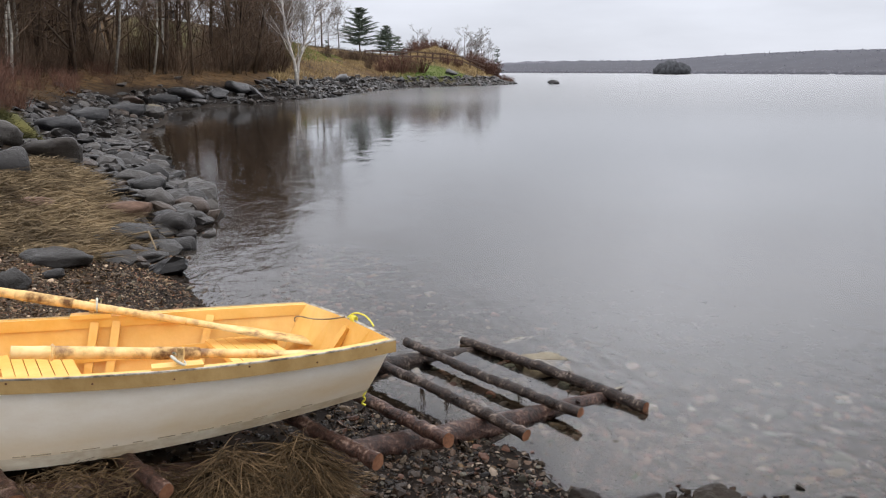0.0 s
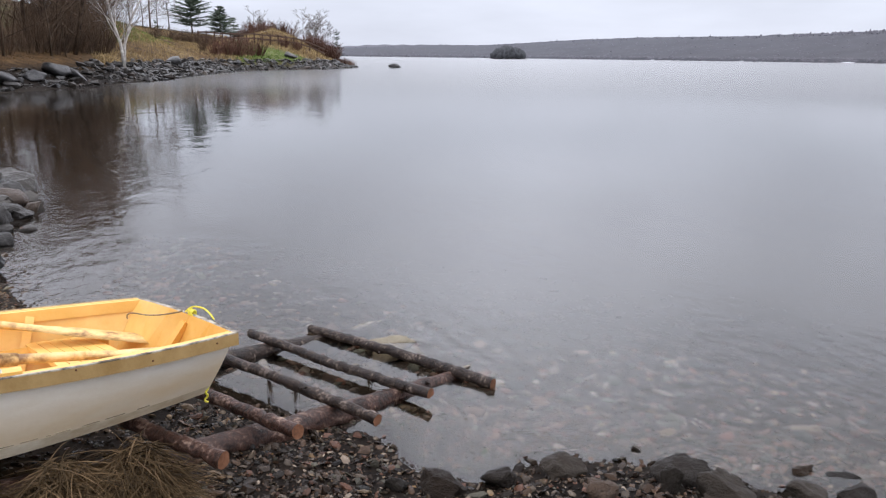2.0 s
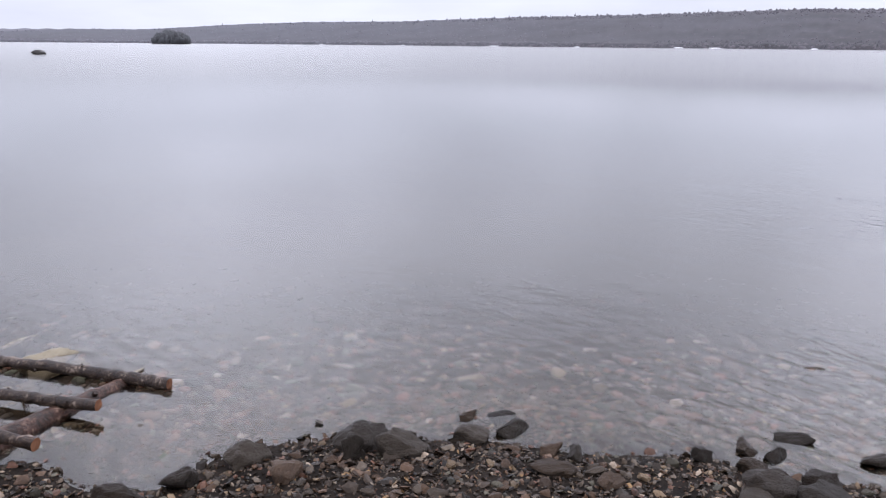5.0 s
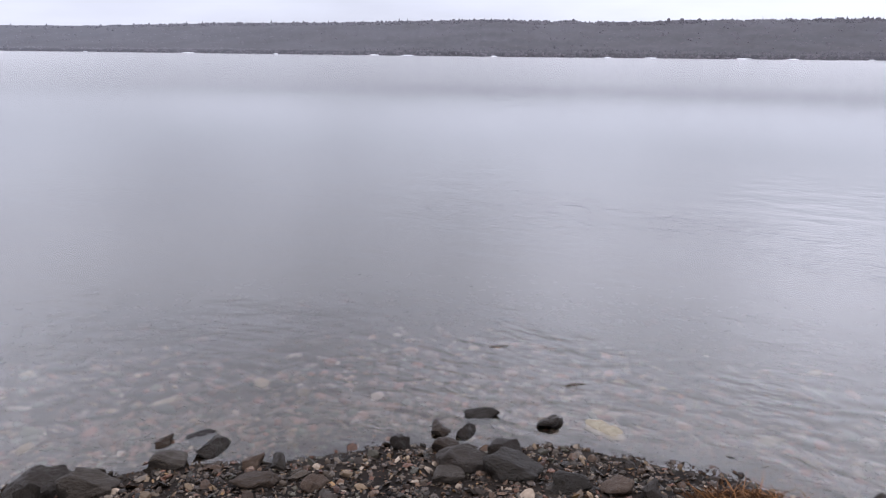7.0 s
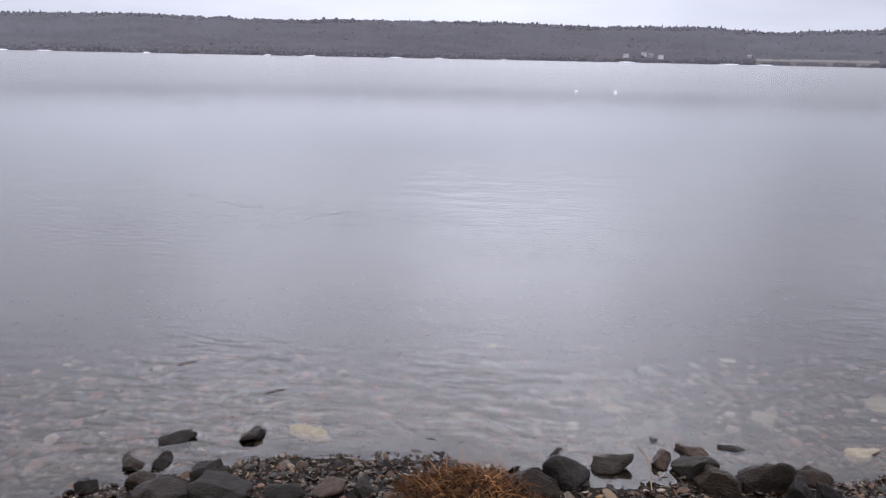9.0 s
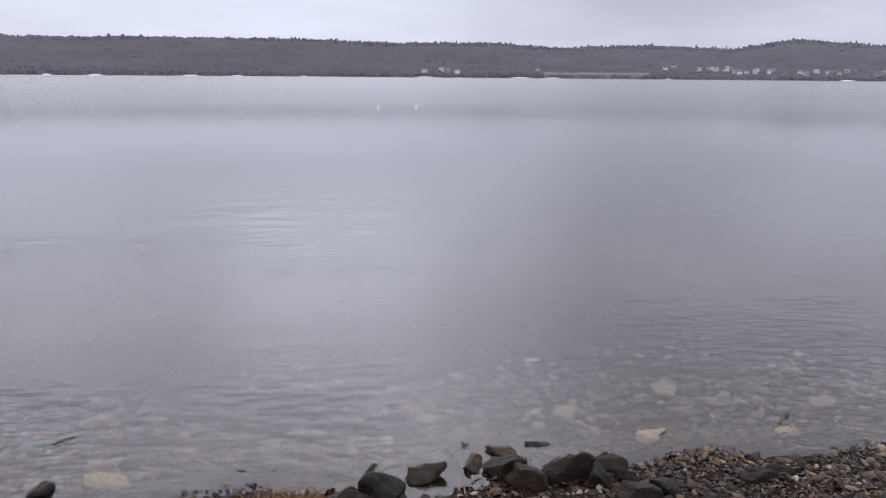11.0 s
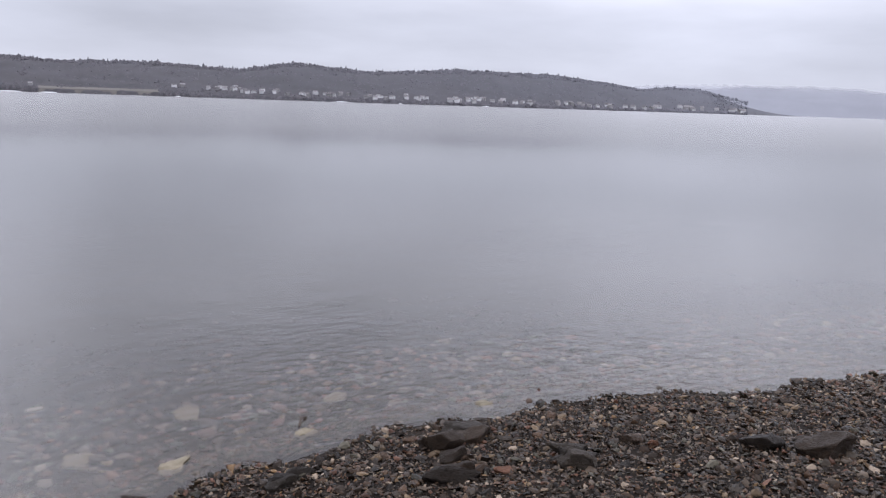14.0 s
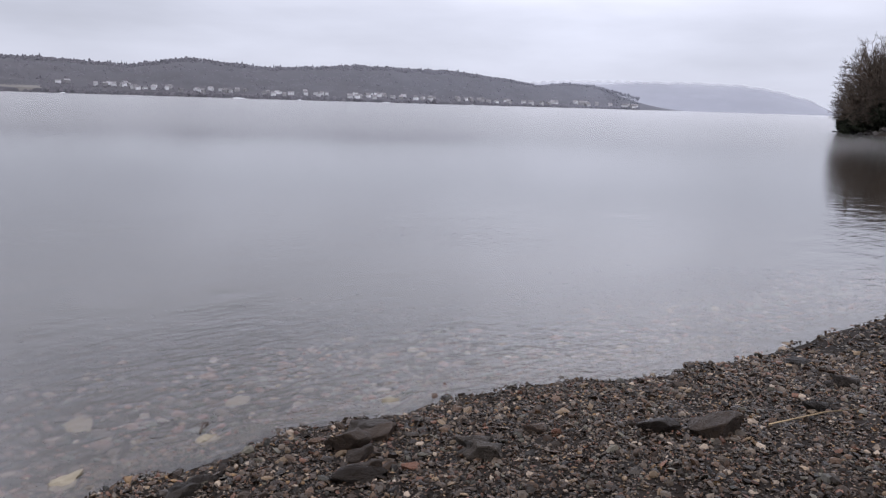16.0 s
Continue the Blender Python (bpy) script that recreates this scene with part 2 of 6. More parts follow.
m_lawn = material("green_grass_blades", (0.06, 0.12, 0.02), (0.16, 0.235, 0.055), 0.8, 2, 0.4, 0.0, (1, 1, 1), 0.35, True)
m_white_hull = material("worn_white_hull_paint", (0.80, 0.715, 0.575), (0.90, 0.845, 0.735), 0.45, 7, 0.9, 0.06, (1, 1, 2.2), spec=0.45)
m_dirty_hull = material("stained_hull_bottom_paint", (0.56, 0.44, 0.28), (0.82, 0.74, 0.58), 0.55, 18, 4, 0.12, (1, 1, 2), spec=0.45)
m_yellow = material("yellow_boat_paint", (0.70, 0.38, 0.078), (0.82, 0.52, 0.16), 0.42, 9, 1.6, 0.08, spec=0.45)
m_tan = material("tan_rail_paint", (0.27, 0.165, 0.055), (0.40, 0.265, 0.105), 0.5, 14, 2.2, 0.12, spec=0.45)
m_bare_edge = material("worn_grey_wood_edge", (0.11, 0.09, 0.07), (0.44, 0.40, 0.33), 0.7, 38, 14, 0.4, ends=(0.46, 0.62))
m_oar = material("worn_varnished_oar", (0.20, 0.10, 0.035), (0.80, 0.56, 0.25), 0.42, 22, 7, 0.15, (1, 1, 1), third=(0.70, 0.45, 0.17), ends=(0.40, 0.66), spec=0.45)
m_oar_dark = material("worn_bare_oar_wood", (0.13, 0.065, 0.028), (0.70, 0.47, 0.20), 0.6, 24, 9, 0.2, ends=(0.44, 0.62))
m_rope_white = material("dirty_white_rope", (0.40, 0.40, 0.34), (0.66, 0.66, 0.58), 0.8, 60, 9, 0.4)
m_rope_yellow = material("yellow_plastic_rope", (0.60, 0.52, 0.03), (0.80, 0.72, 0.10), 0.5, 60, 9, 0.4, spec=0.45)
m_rope_grey = material("grey_painter_rope", (0.17, 0.13, 0.08), (0.34, 0.27, 0.18), 0.85, 60, 9, 0.4)
m_nail = material("rusty_nail", (0.06, 0.025, 0.012), (0.14, 0.06, 0.03), 0.6, 60, 20, 0.2)
m_weed = material("wet_lake_weed", (0.03, 0.022, 0.014), (0.075, 0.055, 0.035), 0.4, 30, 5, 0.0)
m_twig_wet = material("wet_dark_stick", (0.04, 0.03, 0.022), (0.10, 0.075, 0.055), 0.4, 30, 5, 0.2)
m_grey_wood = material("weathered_rail_wood", (0.05, 0.032, 0.024), (0.12, 0.08, 0.06), 0.8, 8, 1.5, 0.2)
m_white_paint = material("white_house_paint", (0.76, 0.76, 0.77), (0.88, 0.88, 0.89), 0.6, 2, 0.2, 0.0, (1, 1, 1), 0.15)
m_grey_paint = material("pale_grey_siding", (0.20, 0.195, 0.20), (0.34, 0.335, 0.345), 0.6, 2, 0.2, 0.0, (1, 1, 1), 0.25)
m_roof = material("grey_shingle_roof", (0.13, 0.125, 0.13), (0.26, 0.25, 0.26), 0.8, 3, 0.3, 0.0, (1, 1, 1), 0.35)
m_ice = material("grainy_shore_ice", (0.70, 0.72, 0.76), (0.86, 0.87, 0.90), 0.5, 1.5, 0.2, 0.2, spec=0.45)
m_buoy = material("white_plastic_buoy", (0.74, 0.74, 0.74), (0.85, 0.85, 0.85), 0.35, 8, 2, 0.02, spec=0.45)
m_road = material("pale_wet_asphalt", (0.20, 0.20, 0.21), (0.30, 0.30, 0.31), 0.5, 10, 0.6, 0.1, spec=0.45)
m_window = material("dark_window_glass", (0.03, 0.035, 0.04), (0.06, 0.065, 0.07), 0.1, 3, 0.5, 0.0, spec=0.45)
m_far_bare = material("leafless_far_wood", (0.066, 0.058, 0.062), (0.094, 0.083, 0.089), 0.9, 0.05, 0.01, 0.0, (1, 1, 1), 0.1, True)
m_far_fir = material("far_fir_trees", (0.052, 0.049, 0.052), (0.078, 0.074, 0.079), 0.9, 0.05, 0.01, 0.0, (1, 1, 1), 0.1, True)
m_hill = material("wooded_hillside", (0.017, 0.015, 0.016), (0.044, 0.039, 0.042), 0.95, 0.16, 0.012, 0.0, (1, 1, 1.6))


def add_haze(m, pale):
    """Mixes haze into the base colour as a paler tone, by the attribute that the woods carry."""
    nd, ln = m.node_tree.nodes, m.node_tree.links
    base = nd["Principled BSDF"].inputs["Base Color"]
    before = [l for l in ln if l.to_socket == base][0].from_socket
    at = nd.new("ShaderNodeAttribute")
    at.attribute_name = "wood_haze"
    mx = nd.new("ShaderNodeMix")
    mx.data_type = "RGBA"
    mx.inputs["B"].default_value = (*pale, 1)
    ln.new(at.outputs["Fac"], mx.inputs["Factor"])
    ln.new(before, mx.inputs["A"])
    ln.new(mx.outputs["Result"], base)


# pale tones that stand for haze over the far hills and trees
add_haze(m_hill, (0.104, 0.107, 0.125))
add_haze(m_far_bare, (0.160, 0.163, 0.188))
add_haze(m_far_fir, (0.150, 0.154, 0.179))
m_island = material("dark_island_trees", (0.044, 0.046, 0.050), (0.074, 0.076, 0.082), 0.9, 0.3, 0.05, 0.0, (1, 1, 1), 0.25, True)
# white paint dulled in its base colour for the haze over the lake
m_village = material("white_house_paint_across_the_lake", (0.44, 0.44, 0.46), (0.64, 0.64, 0.66), 0.7, 2, 0.2, 0.0, (1, 1, 1), 0.3)
m_field = material("pale_dead_field", (0.100, 0.094, 0.089), (0.135, 0.127, 0.119), 0.9, 0.1, 0.02, 0.0)


def hazed_material(name, colour):
    """Far woods; the haze in front of them is put into the pale base colour."""
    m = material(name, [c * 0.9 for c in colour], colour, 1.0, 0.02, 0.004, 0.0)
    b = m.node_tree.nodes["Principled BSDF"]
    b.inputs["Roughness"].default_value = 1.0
    nd, ln = m.node_tree.nodes, m.node_tree.links          # mist over the crest, drawn by making it see-through
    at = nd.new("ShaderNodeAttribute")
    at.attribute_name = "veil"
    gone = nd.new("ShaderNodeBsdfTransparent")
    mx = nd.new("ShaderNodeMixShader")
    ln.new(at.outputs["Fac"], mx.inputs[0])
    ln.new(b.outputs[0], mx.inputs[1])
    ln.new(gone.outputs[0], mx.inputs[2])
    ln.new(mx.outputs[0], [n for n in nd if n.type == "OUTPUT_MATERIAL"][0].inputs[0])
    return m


# haze put into the base colours of the far ridges and low shore
m_mist_a = hazed_material("misty_ridge", (0.235, 0.244, 0.278))
m_mist_b = hazed_material("mistier_ridge", (0.30, 0.31, 0.35))
m_mist_c = hazed_material("hazed_low_shore", (0.135, 0.136, 0.155))

# brown waterline stain on the hull paint
hn, hl = m_white_hull.node_tree.nodes, m_white_hull.node_tree.links
hp = hn["Principled BSDF"]
paint_out = [l for l in hl if l.to_socket == hp.inputs["Base Color"]][0].from_socket
stain_at = hn.new("ShaderNodeAttribute")
stain_at.attribute_name = "stain"
stain_nz = hn.new("ShaderNodeTexNoise")
stain_nz.inputs["Scale"].default_value, stain_nz.inputs["Detail"].default_value = 5.0, 6.0
stain_k = hn.new("ShaderNodeMath")
stain_k.operation = "MULTIPLY"
stain_k.use_clamp = True
hl.new(stain_at.outputs["Fac"], stain_k.inputs[0])
stain_range = hn.new("ShaderNodeMapRange")
stain_range.inputs["From Min"].default_value, stain_range.inputs["From Max"].default_value = 0.3, 0.7
stain_range.inputs["To Min"].default_value, stain_range.inputs["To Max"].default_value = 0.35, 1.0
hl.new(stain_nz.outputs["Fac"], stain_range.inputs["Value"])
hl.new(stain_range.outputs[0], stain_k.inputs[1])
stain_mix = hn.new("ShaderNodeMix")
stain_mix.data_type = "RGBA"
stain_mix.inputs["B"].default_value = (0.76, 0.60, 0.38, 1)
hl.new(stain_k.outputs[0], stain_mix.inputs["Factor"])
hl.new(paint_out, stain_mix.inputs["A"])
hl.new(stain_mix.outputs["Result"], hp.inputs["Base Color"])

# ground: gravel by the water, coloured darker with depth, leaf litter and dead grass inland, lawn in places
# gravel base is near black: shade between the pebbles put into its colour
m_ground = material("lake_shore_ground", (0.004, 0.003, 0.0025), (0.017, 0.0125, 0.0095), 0.75, 40, 3.0, 0.5, spec=0.05)
gn, gl = m_ground.node_tree.nodes, m_ground.node_tree.links
gb = gn["Principled BSDF"]
gravel_out = [l for l in gl if l.to_socket == gb.inputs["Base Color"]][0].from_socket
attr = gn.new("ShaderNodeAttribute")
attr.attribute_name = "cover"
parts_ = gn.new("ShaderNodeSeparateColor")
gl.new(attr.outputs["Color"], parts_.inputs[0])
gtc = gn.new("ShaderNodeTexCoord")


def ground_layer(prev, fac, dark, light, scale):
    nz = gn.new("ShaderNodeTexNoise")
    nz.inputs["Scale"].default_value, nz.inputs["Detail"].default_value = scale, 8.0
    nz.inputs["Roughness"].default_value = 0.7
    gl.new(gtc.outputs["Object"], nz.inputs["Vector"])
    rp = gn.new("ShaderNodeValToRGB")
    rp.color_ramp.elements[0].position, rp.color_ramp.elements[0].color = 0.35, (*dark, 1)
    rp.color_ramp.elements[1].position, rp.color_ramp.elements[1].color = 0.68, (*light, 1)
    gl.new(nz.outputs["Fac"], rp.inputs[0])
    mx = gn.new("ShaderNodeMix")
    mx.data_type = "RGBA"
    gl.new(fac, mx.inputs["Factor"])
    gl.new(prev, mx.inputs["A"])
    gl.new(rp.outputs[0], mx.inputs["B"])
    return mx.outputs["Result"]


lay = ground_layer(gravel_out, parts_.outputs["Red"], (0.014, 0.008, 0.005), (0.135, 0.080, 0.034), 2.0)
lay = ground_layer(lay, parts_.outputs["Green"], (0.05, 0.06, 0.018), (0.15, 0.165, 0.055), 3.0)
# lake bed darkened in colour for light lost in deeper water
lay = ground_layer(lay, parts_.outputs["Blue"], (0.016, 0.014, 0.011), (0.040, 0.034, 0.028), 2.5)
lay = ground_layer(lay, attr.outputs["Alpha"], (0.016, 0.012, 0.009), (0.065, 0.050, 0.036), 22.0)
gl.new(lay, gb.inputs["Base Color"])

# water: mirrors the sky at low angles, lets the stones show where one looks down into it
m_water = bpy.data.materials.new("lake_water")
m_water.use_nodes = True
an, al = m_water.node_tree.nodes, m_water.node_tree.links
an.clear()
wtc = an.new("ShaderNodeTexCoord")


def ripple(scale, stretch_y, turn, detail):
    mp = an.new("ShaderNodeMapping")
    mp.inputs["Scale"].default_value = (1, stretch_y, 1)
    mp.inputs["Rotation"].default_value = (0, 0, radians(turn))
    al.new(wtc.outputs["Object"], mp.inputs[0])
    nz = an.new("ShaderNodeTexNoise")
    nz.inputs["Scale"].default_value, nz.inputs["Detail"].default_value = scale, detail
    al.new(mp.outputs[0], nz.inputs["Vector"])
    return nz.outputs["Fac"]


small, long_ = ripple(9.0, 0.55, 70, 2.5), ripple(1.9, 0.6, 75, 3.0)
calm = ripple(0.30, 0.6, 20, 3.0)
calm_range = an.new("ShaderNodeMapRange")
calm_range.inputs["From Min"].default_value, calm_range.inputs["From Max"].default_value = 0.44, 0.62
calm_range.inputs["To Min"].default_value, calm_range.inputs["To Max"].default_value = 0.25, 0.95
al.new(calm, calm_range.inputs["Value"])
far_sep = an.new("ShaderNodeVectorMath")
far_sep.operation = "LENGTH"
al.new(wtc.outputs["Object"], far_sep.inputs[0])


def by_distance(near_m, far_m, near_value, far_value):
    n = an.new("ShaderNodeMapRange")
    n.interpolation_type = "SMOOTHSTEP"
    n.inputs["From Min"].default_value, n.inputs["From Max"].default_value = near_m, far_m
    n.inputs["To Min"].default_value, n.inputs["To Max"].default_value = near_value, far_value
    al.new(far_sep.outputs["Value"], n.inputs["Value"])
    return n.outputs[0]


shelter = an.new("ShaderNodeMath")          # small waves stand out by the shore, open water is evenly ruffled
shelter.operation = "MULTIPLY"
al.new(calm_range.outputs[0], shelter.inputs[0])
al.new(by_distance(4.5, 20.0, 1.0, 0.0), shelter.inputs[1])
b1 = an.new("ShaderNodeBump")
b1.inputs["Distance"].default_value = 0.018
al.new(small, b1.inputs["Height"])
al.new(shelter.outputs[0], b1.inputs["Strength"])
b2 = an.new("ShaderNodeBump")
b2.inputs["Distance"].default_value = 0.05
al.new(by_distance(5.0, 60.0, 0.26, 0.0), b2.inputs["Strength"])
al.new(long_, b2.inputs["Height"])
al.new(b1.outputs[0], b2.inputs["Normal"])
gloss = an.new("ShaderNodeBsdfGlossy")
gloss.inputs["Roughness"].default_value, gloss.inputs["Color"].default_value = 0.05, (1, 1, 1, 1)
clear = an.new("ShaderNodeBsdfTransparent")
clear.inputs["Color"].default_value = (0.80, 0.76, 0.70, 1)
# open water far from the sheltered shore is ruffled by the wind
al.new(by_distance(22.0, 60.0, 0.055, 0.16), gloss.inputs["Roughness"])
fres = an.new("ShaderNodeFresnel")
fres.inputs["IOR"].default_value = 1.44
al.new(b2.outputs[0], gloss.inputs["Normal"])
al.new(b2.outputs[0], fres.inputs["Normal"])
mixw = an.new("ShaderNodeMixShader")
mirror = an.new("ShaderNodeMath")
mirror.operation = "MULTIPLY"
al.new(fres.outputs[0], mirror.inputs[0])
al.new(by_distance(18.0, 60.0, 0.98, 0.70), mirror.inputs[1])      # wave slopes turned to the eye mirror less than a flat sheet
al.new(mirror.outputs[0], mixw.inputs[0])
al.new(clear.outputs[0], mixw.inputs[1])
al.new(gloss.outputs[0], mixw.inputs[2])
al.new(mixw.outputs[0], an.new("ShaderNodeOutputMaterial").inputs[0])


# ---- mesh tools ----
class Build:
    """Collects vertices and faces of one mesh."""

    def __init__(self):
        self.v, self.f, self.mi = [], [], []

    def tube(self, pts, radii, sides=6, caps=True, mat=0, cap_mat=None):
        base, n = len(self.v), len(pts)
        pts = [Vector(p) for p in pts]
        ref = Vector((0, 0, 1))
        d0 = (pts[-1] - pts[0]).normalized() if (pts[-1] - pts[0]).length > 1e-9 else ref
        if abs(d0.z) > 0.9:
            ref = Vector((1, 0, 0))
        for i, p in enumerate(pts):
            d = (pts[min(i + 1, n - 1)] - pts[max(i - 1, 0)]).normalized()
            a = d.cross(ref).normalized()
            b = d.cross(a)
            for k in range(sides):
                w = 2 * math.pi * k / sides
                self.v.append(p + (a * math.cos(w) + b * math.sin(w)) * radii[i])
        for i in range(n - 1):
            for k in range(sides):
                a, b = base + i * sides + k, base + i * sides + (k + 1) % sides
                self.f.append((a, b, b + sides, a + sides))
                self.mi.append(mat)
        if caps:
            cm = mat if cap_mat is None else cap_mat
            self.f.append(tuple(base + k for k in reversed(range(sides))))
            self.f.append(tuple(base + (n - 1) * sides + k for k in range(sides)))
            self.mi += [cm, cm]

    def beam(self, p, q, up, width, height, mat=0):
        """A squared timber from p to q; width across, height along up."""
        p, q, up = Vector(p), Vector(q), Vector(up)
        d = (q - p).normalized()
        side = d.cross(up).normalized()
        up = side.cross(d).normalized()
        base = len(self.v)
        for c in (p, q):
            for a, b in ((-1, -1), (1, -1), (1, 1), (-1, 1)):
                self.v.append(c + side * a * width / 2 + up * b * height / 2)
        for fc in ((0, 1, 2, 3), (7, 6, 5, 4), (0, 4, 5, 1), (1, 5, 6, 2), (2, 6, 7, 3), (3, 7, 4, 0)):
            self.f.append(tuple(base + i for i in fc))
            self.mi.append(mat)

    def sheet(self, rows, mat=0, flip=False):
        base, n = len(self.v), len(rows[0])
        for r in rows:
            self.v += [Vector(p) for p in r]
        for i in range(len(rows) - 1):
            for k in range(n - 1):
                a = base + i * n + k
                fc = (a, a + 1, a + n + 1, a + n)
                self.f.append(fc[::-1] if flip else fc)
                self.mi.append(mat)

    def blade(self, p, d, length, width, bend, rng, segs=2):
        """A flat leaf or straw that bends over."""
        p, d = Vector(p), Vector(d).normalized()
        side = d.cross(Vector((rng.uniform(-1, 1), rng.uniform(-1, 1), 0.3)))
        side = side.normalized() if side.length > 1e-6 else Vector((1, 0, 0))
        base = len(self.v)
        for i in range(segs + 1):
            w = width * (1 - i / segs) ** 0.7
            if i < segs:
                self.v += [p - side * w / 2, p + side * w / 2]
            else:
                self.v.append(p.copy())
            p = p + d * (length / segs)
            d = (d + Vector(bend) * (1.0 / segs)).normalized()
        for i in range(segs):
            a = base + 2 * i
            self.f.append((a, a + 1, a + 3, a + 2) if i < segs - 1 else (a, a + 1, a + 2))
            self.mi.append(0)

    def mesh(self, name, mats, smooth=False):
        me = bpy.data.meshes.new(name)
        me.from_pydata([tuple(v) for v in self.v], [], self.f)
        for m in mats if isinstance(mats, (list, tuple)) else [mats]:
            me.materials.append(m)
        me.polygons.foreach_set("material_index", self.mi)
        me.polygons.foreach_set("use_smooth", [smooth] * len(self.f))
        me.update()
        return me


def part(name, b, mats=None, parent=None, label="", smooth=False, at=None):
    """Links a Build (or a mesh) as one object, under a thing where one is given."""
    me = b.mesh(name, mats, smooth) if isinstance(b, Build) else b
    ob = new(name, me)
    if parent is not None:
        ob.parent = parent
    if at is not None:
        ob.matrix_basis = at
    if label:
        tagged(ob, label)
    return ob


def thing(name, label, category, at=None, group="", kind=""):
    ob = new(name)
    ob.empty_display_size = 0.1
    if at is not None:
        ob.matrix_basis = at
    return tagged(ob, label, category, group, kind)


def ico(sub=1):
    bm = bmesh.new()
    bmesh.ops.create_icosphere(bm, subdivisions=sub, radius=1.0)
    bm.verts.ensure_lookup_table()
    v = np.array([x.co[:] for x in bm.verts])
    f = np.array([[x.index for x in p.verts] for p in bm.faces])
    bm.free()
    return v, f


def stone_mesh(name, seed, mat, sub=3, rough=0.25, angular=0.5, smooth=True, near=0.42):
    """A weathered stone about 1 m across: a sphere cut by random planes and roughened."""
    rng = np.random.RandomState(seed)
    v, f = ico(sub)
    for _ in range(13):
        n = rng.normal(size=3)
        n /= np.linalg.norm(n)
        cut = rng.uniform(near, 0.80)
        d = v @ n
        over = np.maximum(d - cut, 0)
        v = v - np.outer(over * min(1.0, angular * 1.6), n)
    v = (v - (v.max(0) + v.min(0)) / 2) / ((v.max(0) - v.min(0)) / 2)
    off = Vector(rng.uniform(-50, 50, 3))
    k = np.array([1 + rough * noise.noise(Vector(p) * 1.6 + off) + 0.25 * rough * noise.noise(Vector(p) * 5 + off) for p in v])
    v = v * k[:, None] * 0.5
    me = bpy.data.meshes.new(name)
    me.from_pydata(v.tolist(), [], f.tolist())
    me.materials.append(mat)
    me.polygons.foreach_set("use_smooth", [smooth] * len(f))
    me.update()
    return me


# ---- the shore line and the lie of the land ----
SHORE = [(-420, 640), (-160, 400), (-20, 280), (4, 200), (9.5, 150), (11, 131), (10.7, 125), (5.0, 108.5), (-4.2, 95), (-7.9, 69), (-8.2, 58.3), (-10, 47.4), (-12.1, 41.1), (-12.6, 36.4),
         (-10.1, 29.4), (-8.5, 22.9), (-7.0, 19.2), (-5.1, 14.9), (-3.5, 11.8), (-2.75, 9.8), (-2.95, 8.4), (-2.6, 7.4), (-1.9, 6.0), (-0.95, 4.7), (0.0, 3.8)]
SHORE += [(0.4, 3.62), (0.5, 3.2), (0.85, 3.1), (1.2, 3.18), (1.64, 3.02), (2.1, 2.7), (2.4, 2.4), (2.9, 2.0), (3.3, 1.35), (3.52, 0.6), (3.37, 0.2), (3.48, -0.27), (3.68, -0.8),
          (3.8, -1.63), (3.86, -2.3), (3.72, -3.2), (3.58, -4.0), (3.2, -4.75), (2.95, -5.8), (2.86, -7.2), (2.7, -9)]
SHORE += [(1.2, -16), (-1.5, -30), (2, -52), (15, -71), (27, -82), (34.5, -87.2), (37, -92), (30, -108), (0, -165), (-100, -420)]
shore_a = np.array(SHORE, float)
closed = np.array(SHORE + [(-6000, -420), (-6000, 640)], float)


def shore_distance(x, y):
    """Metres inland from the water's edge (negative: out in the lake)."""
    x, y = np.asarray(x, float), np.asarray(y, float)
    best = np.full(x.shape, 1e9)
    for (ax, ay), (bx, by) in zip(shore_a[:-1], shore_a[1:]):
        dx, dy = bx - ax, by - ay
        t = np.clip(((x - ax) * dx + (y - ay) * dy) / (dx * dx + dy * dy), 0, 1)
        best = np.minimum(best, np.hypot(x - ax - t * dx, y - ay - t * dy))
    inside = np.zeros(x.shape, bool)
    n = len(closed)
    for i in range(n):
        ax, ay = closed[i]
        bx, by = closed[(i + 1) % n]
        if ay == by:
            continue
        hitrow = ((ay > y) != (by > y)) & (x < (bx - ax) * (y - ay) / (by - ay) + ax)
        inside ^= hitrow
    return np.where(inside, best, -best)


def wave(x, y, s, seed):
    """Cheap smooth unevenness, about -1 to 1."""
    return (np.sin(x * s + seed) * np.cos(y * s * 1.13 + 1.7 * seed) + 0.5 * np.sin(x * s * 2.3 + y * s * 1.9 + seed * 3.1) + 0.25 * np.sin(x * s * 5.1 - y * s * 4.3 + seed)) / 1.75


HILLS = ((11.5, 92, 1.3, 11, 10), (6.0, 126, 2.0, 18, 14), (-1.3, 131, 3.0, 7, 10), (18, 116, 5.0, 17, 18), (27, 88, 5.0, 24, 20), (5, 160, 1.6, 40, 25))


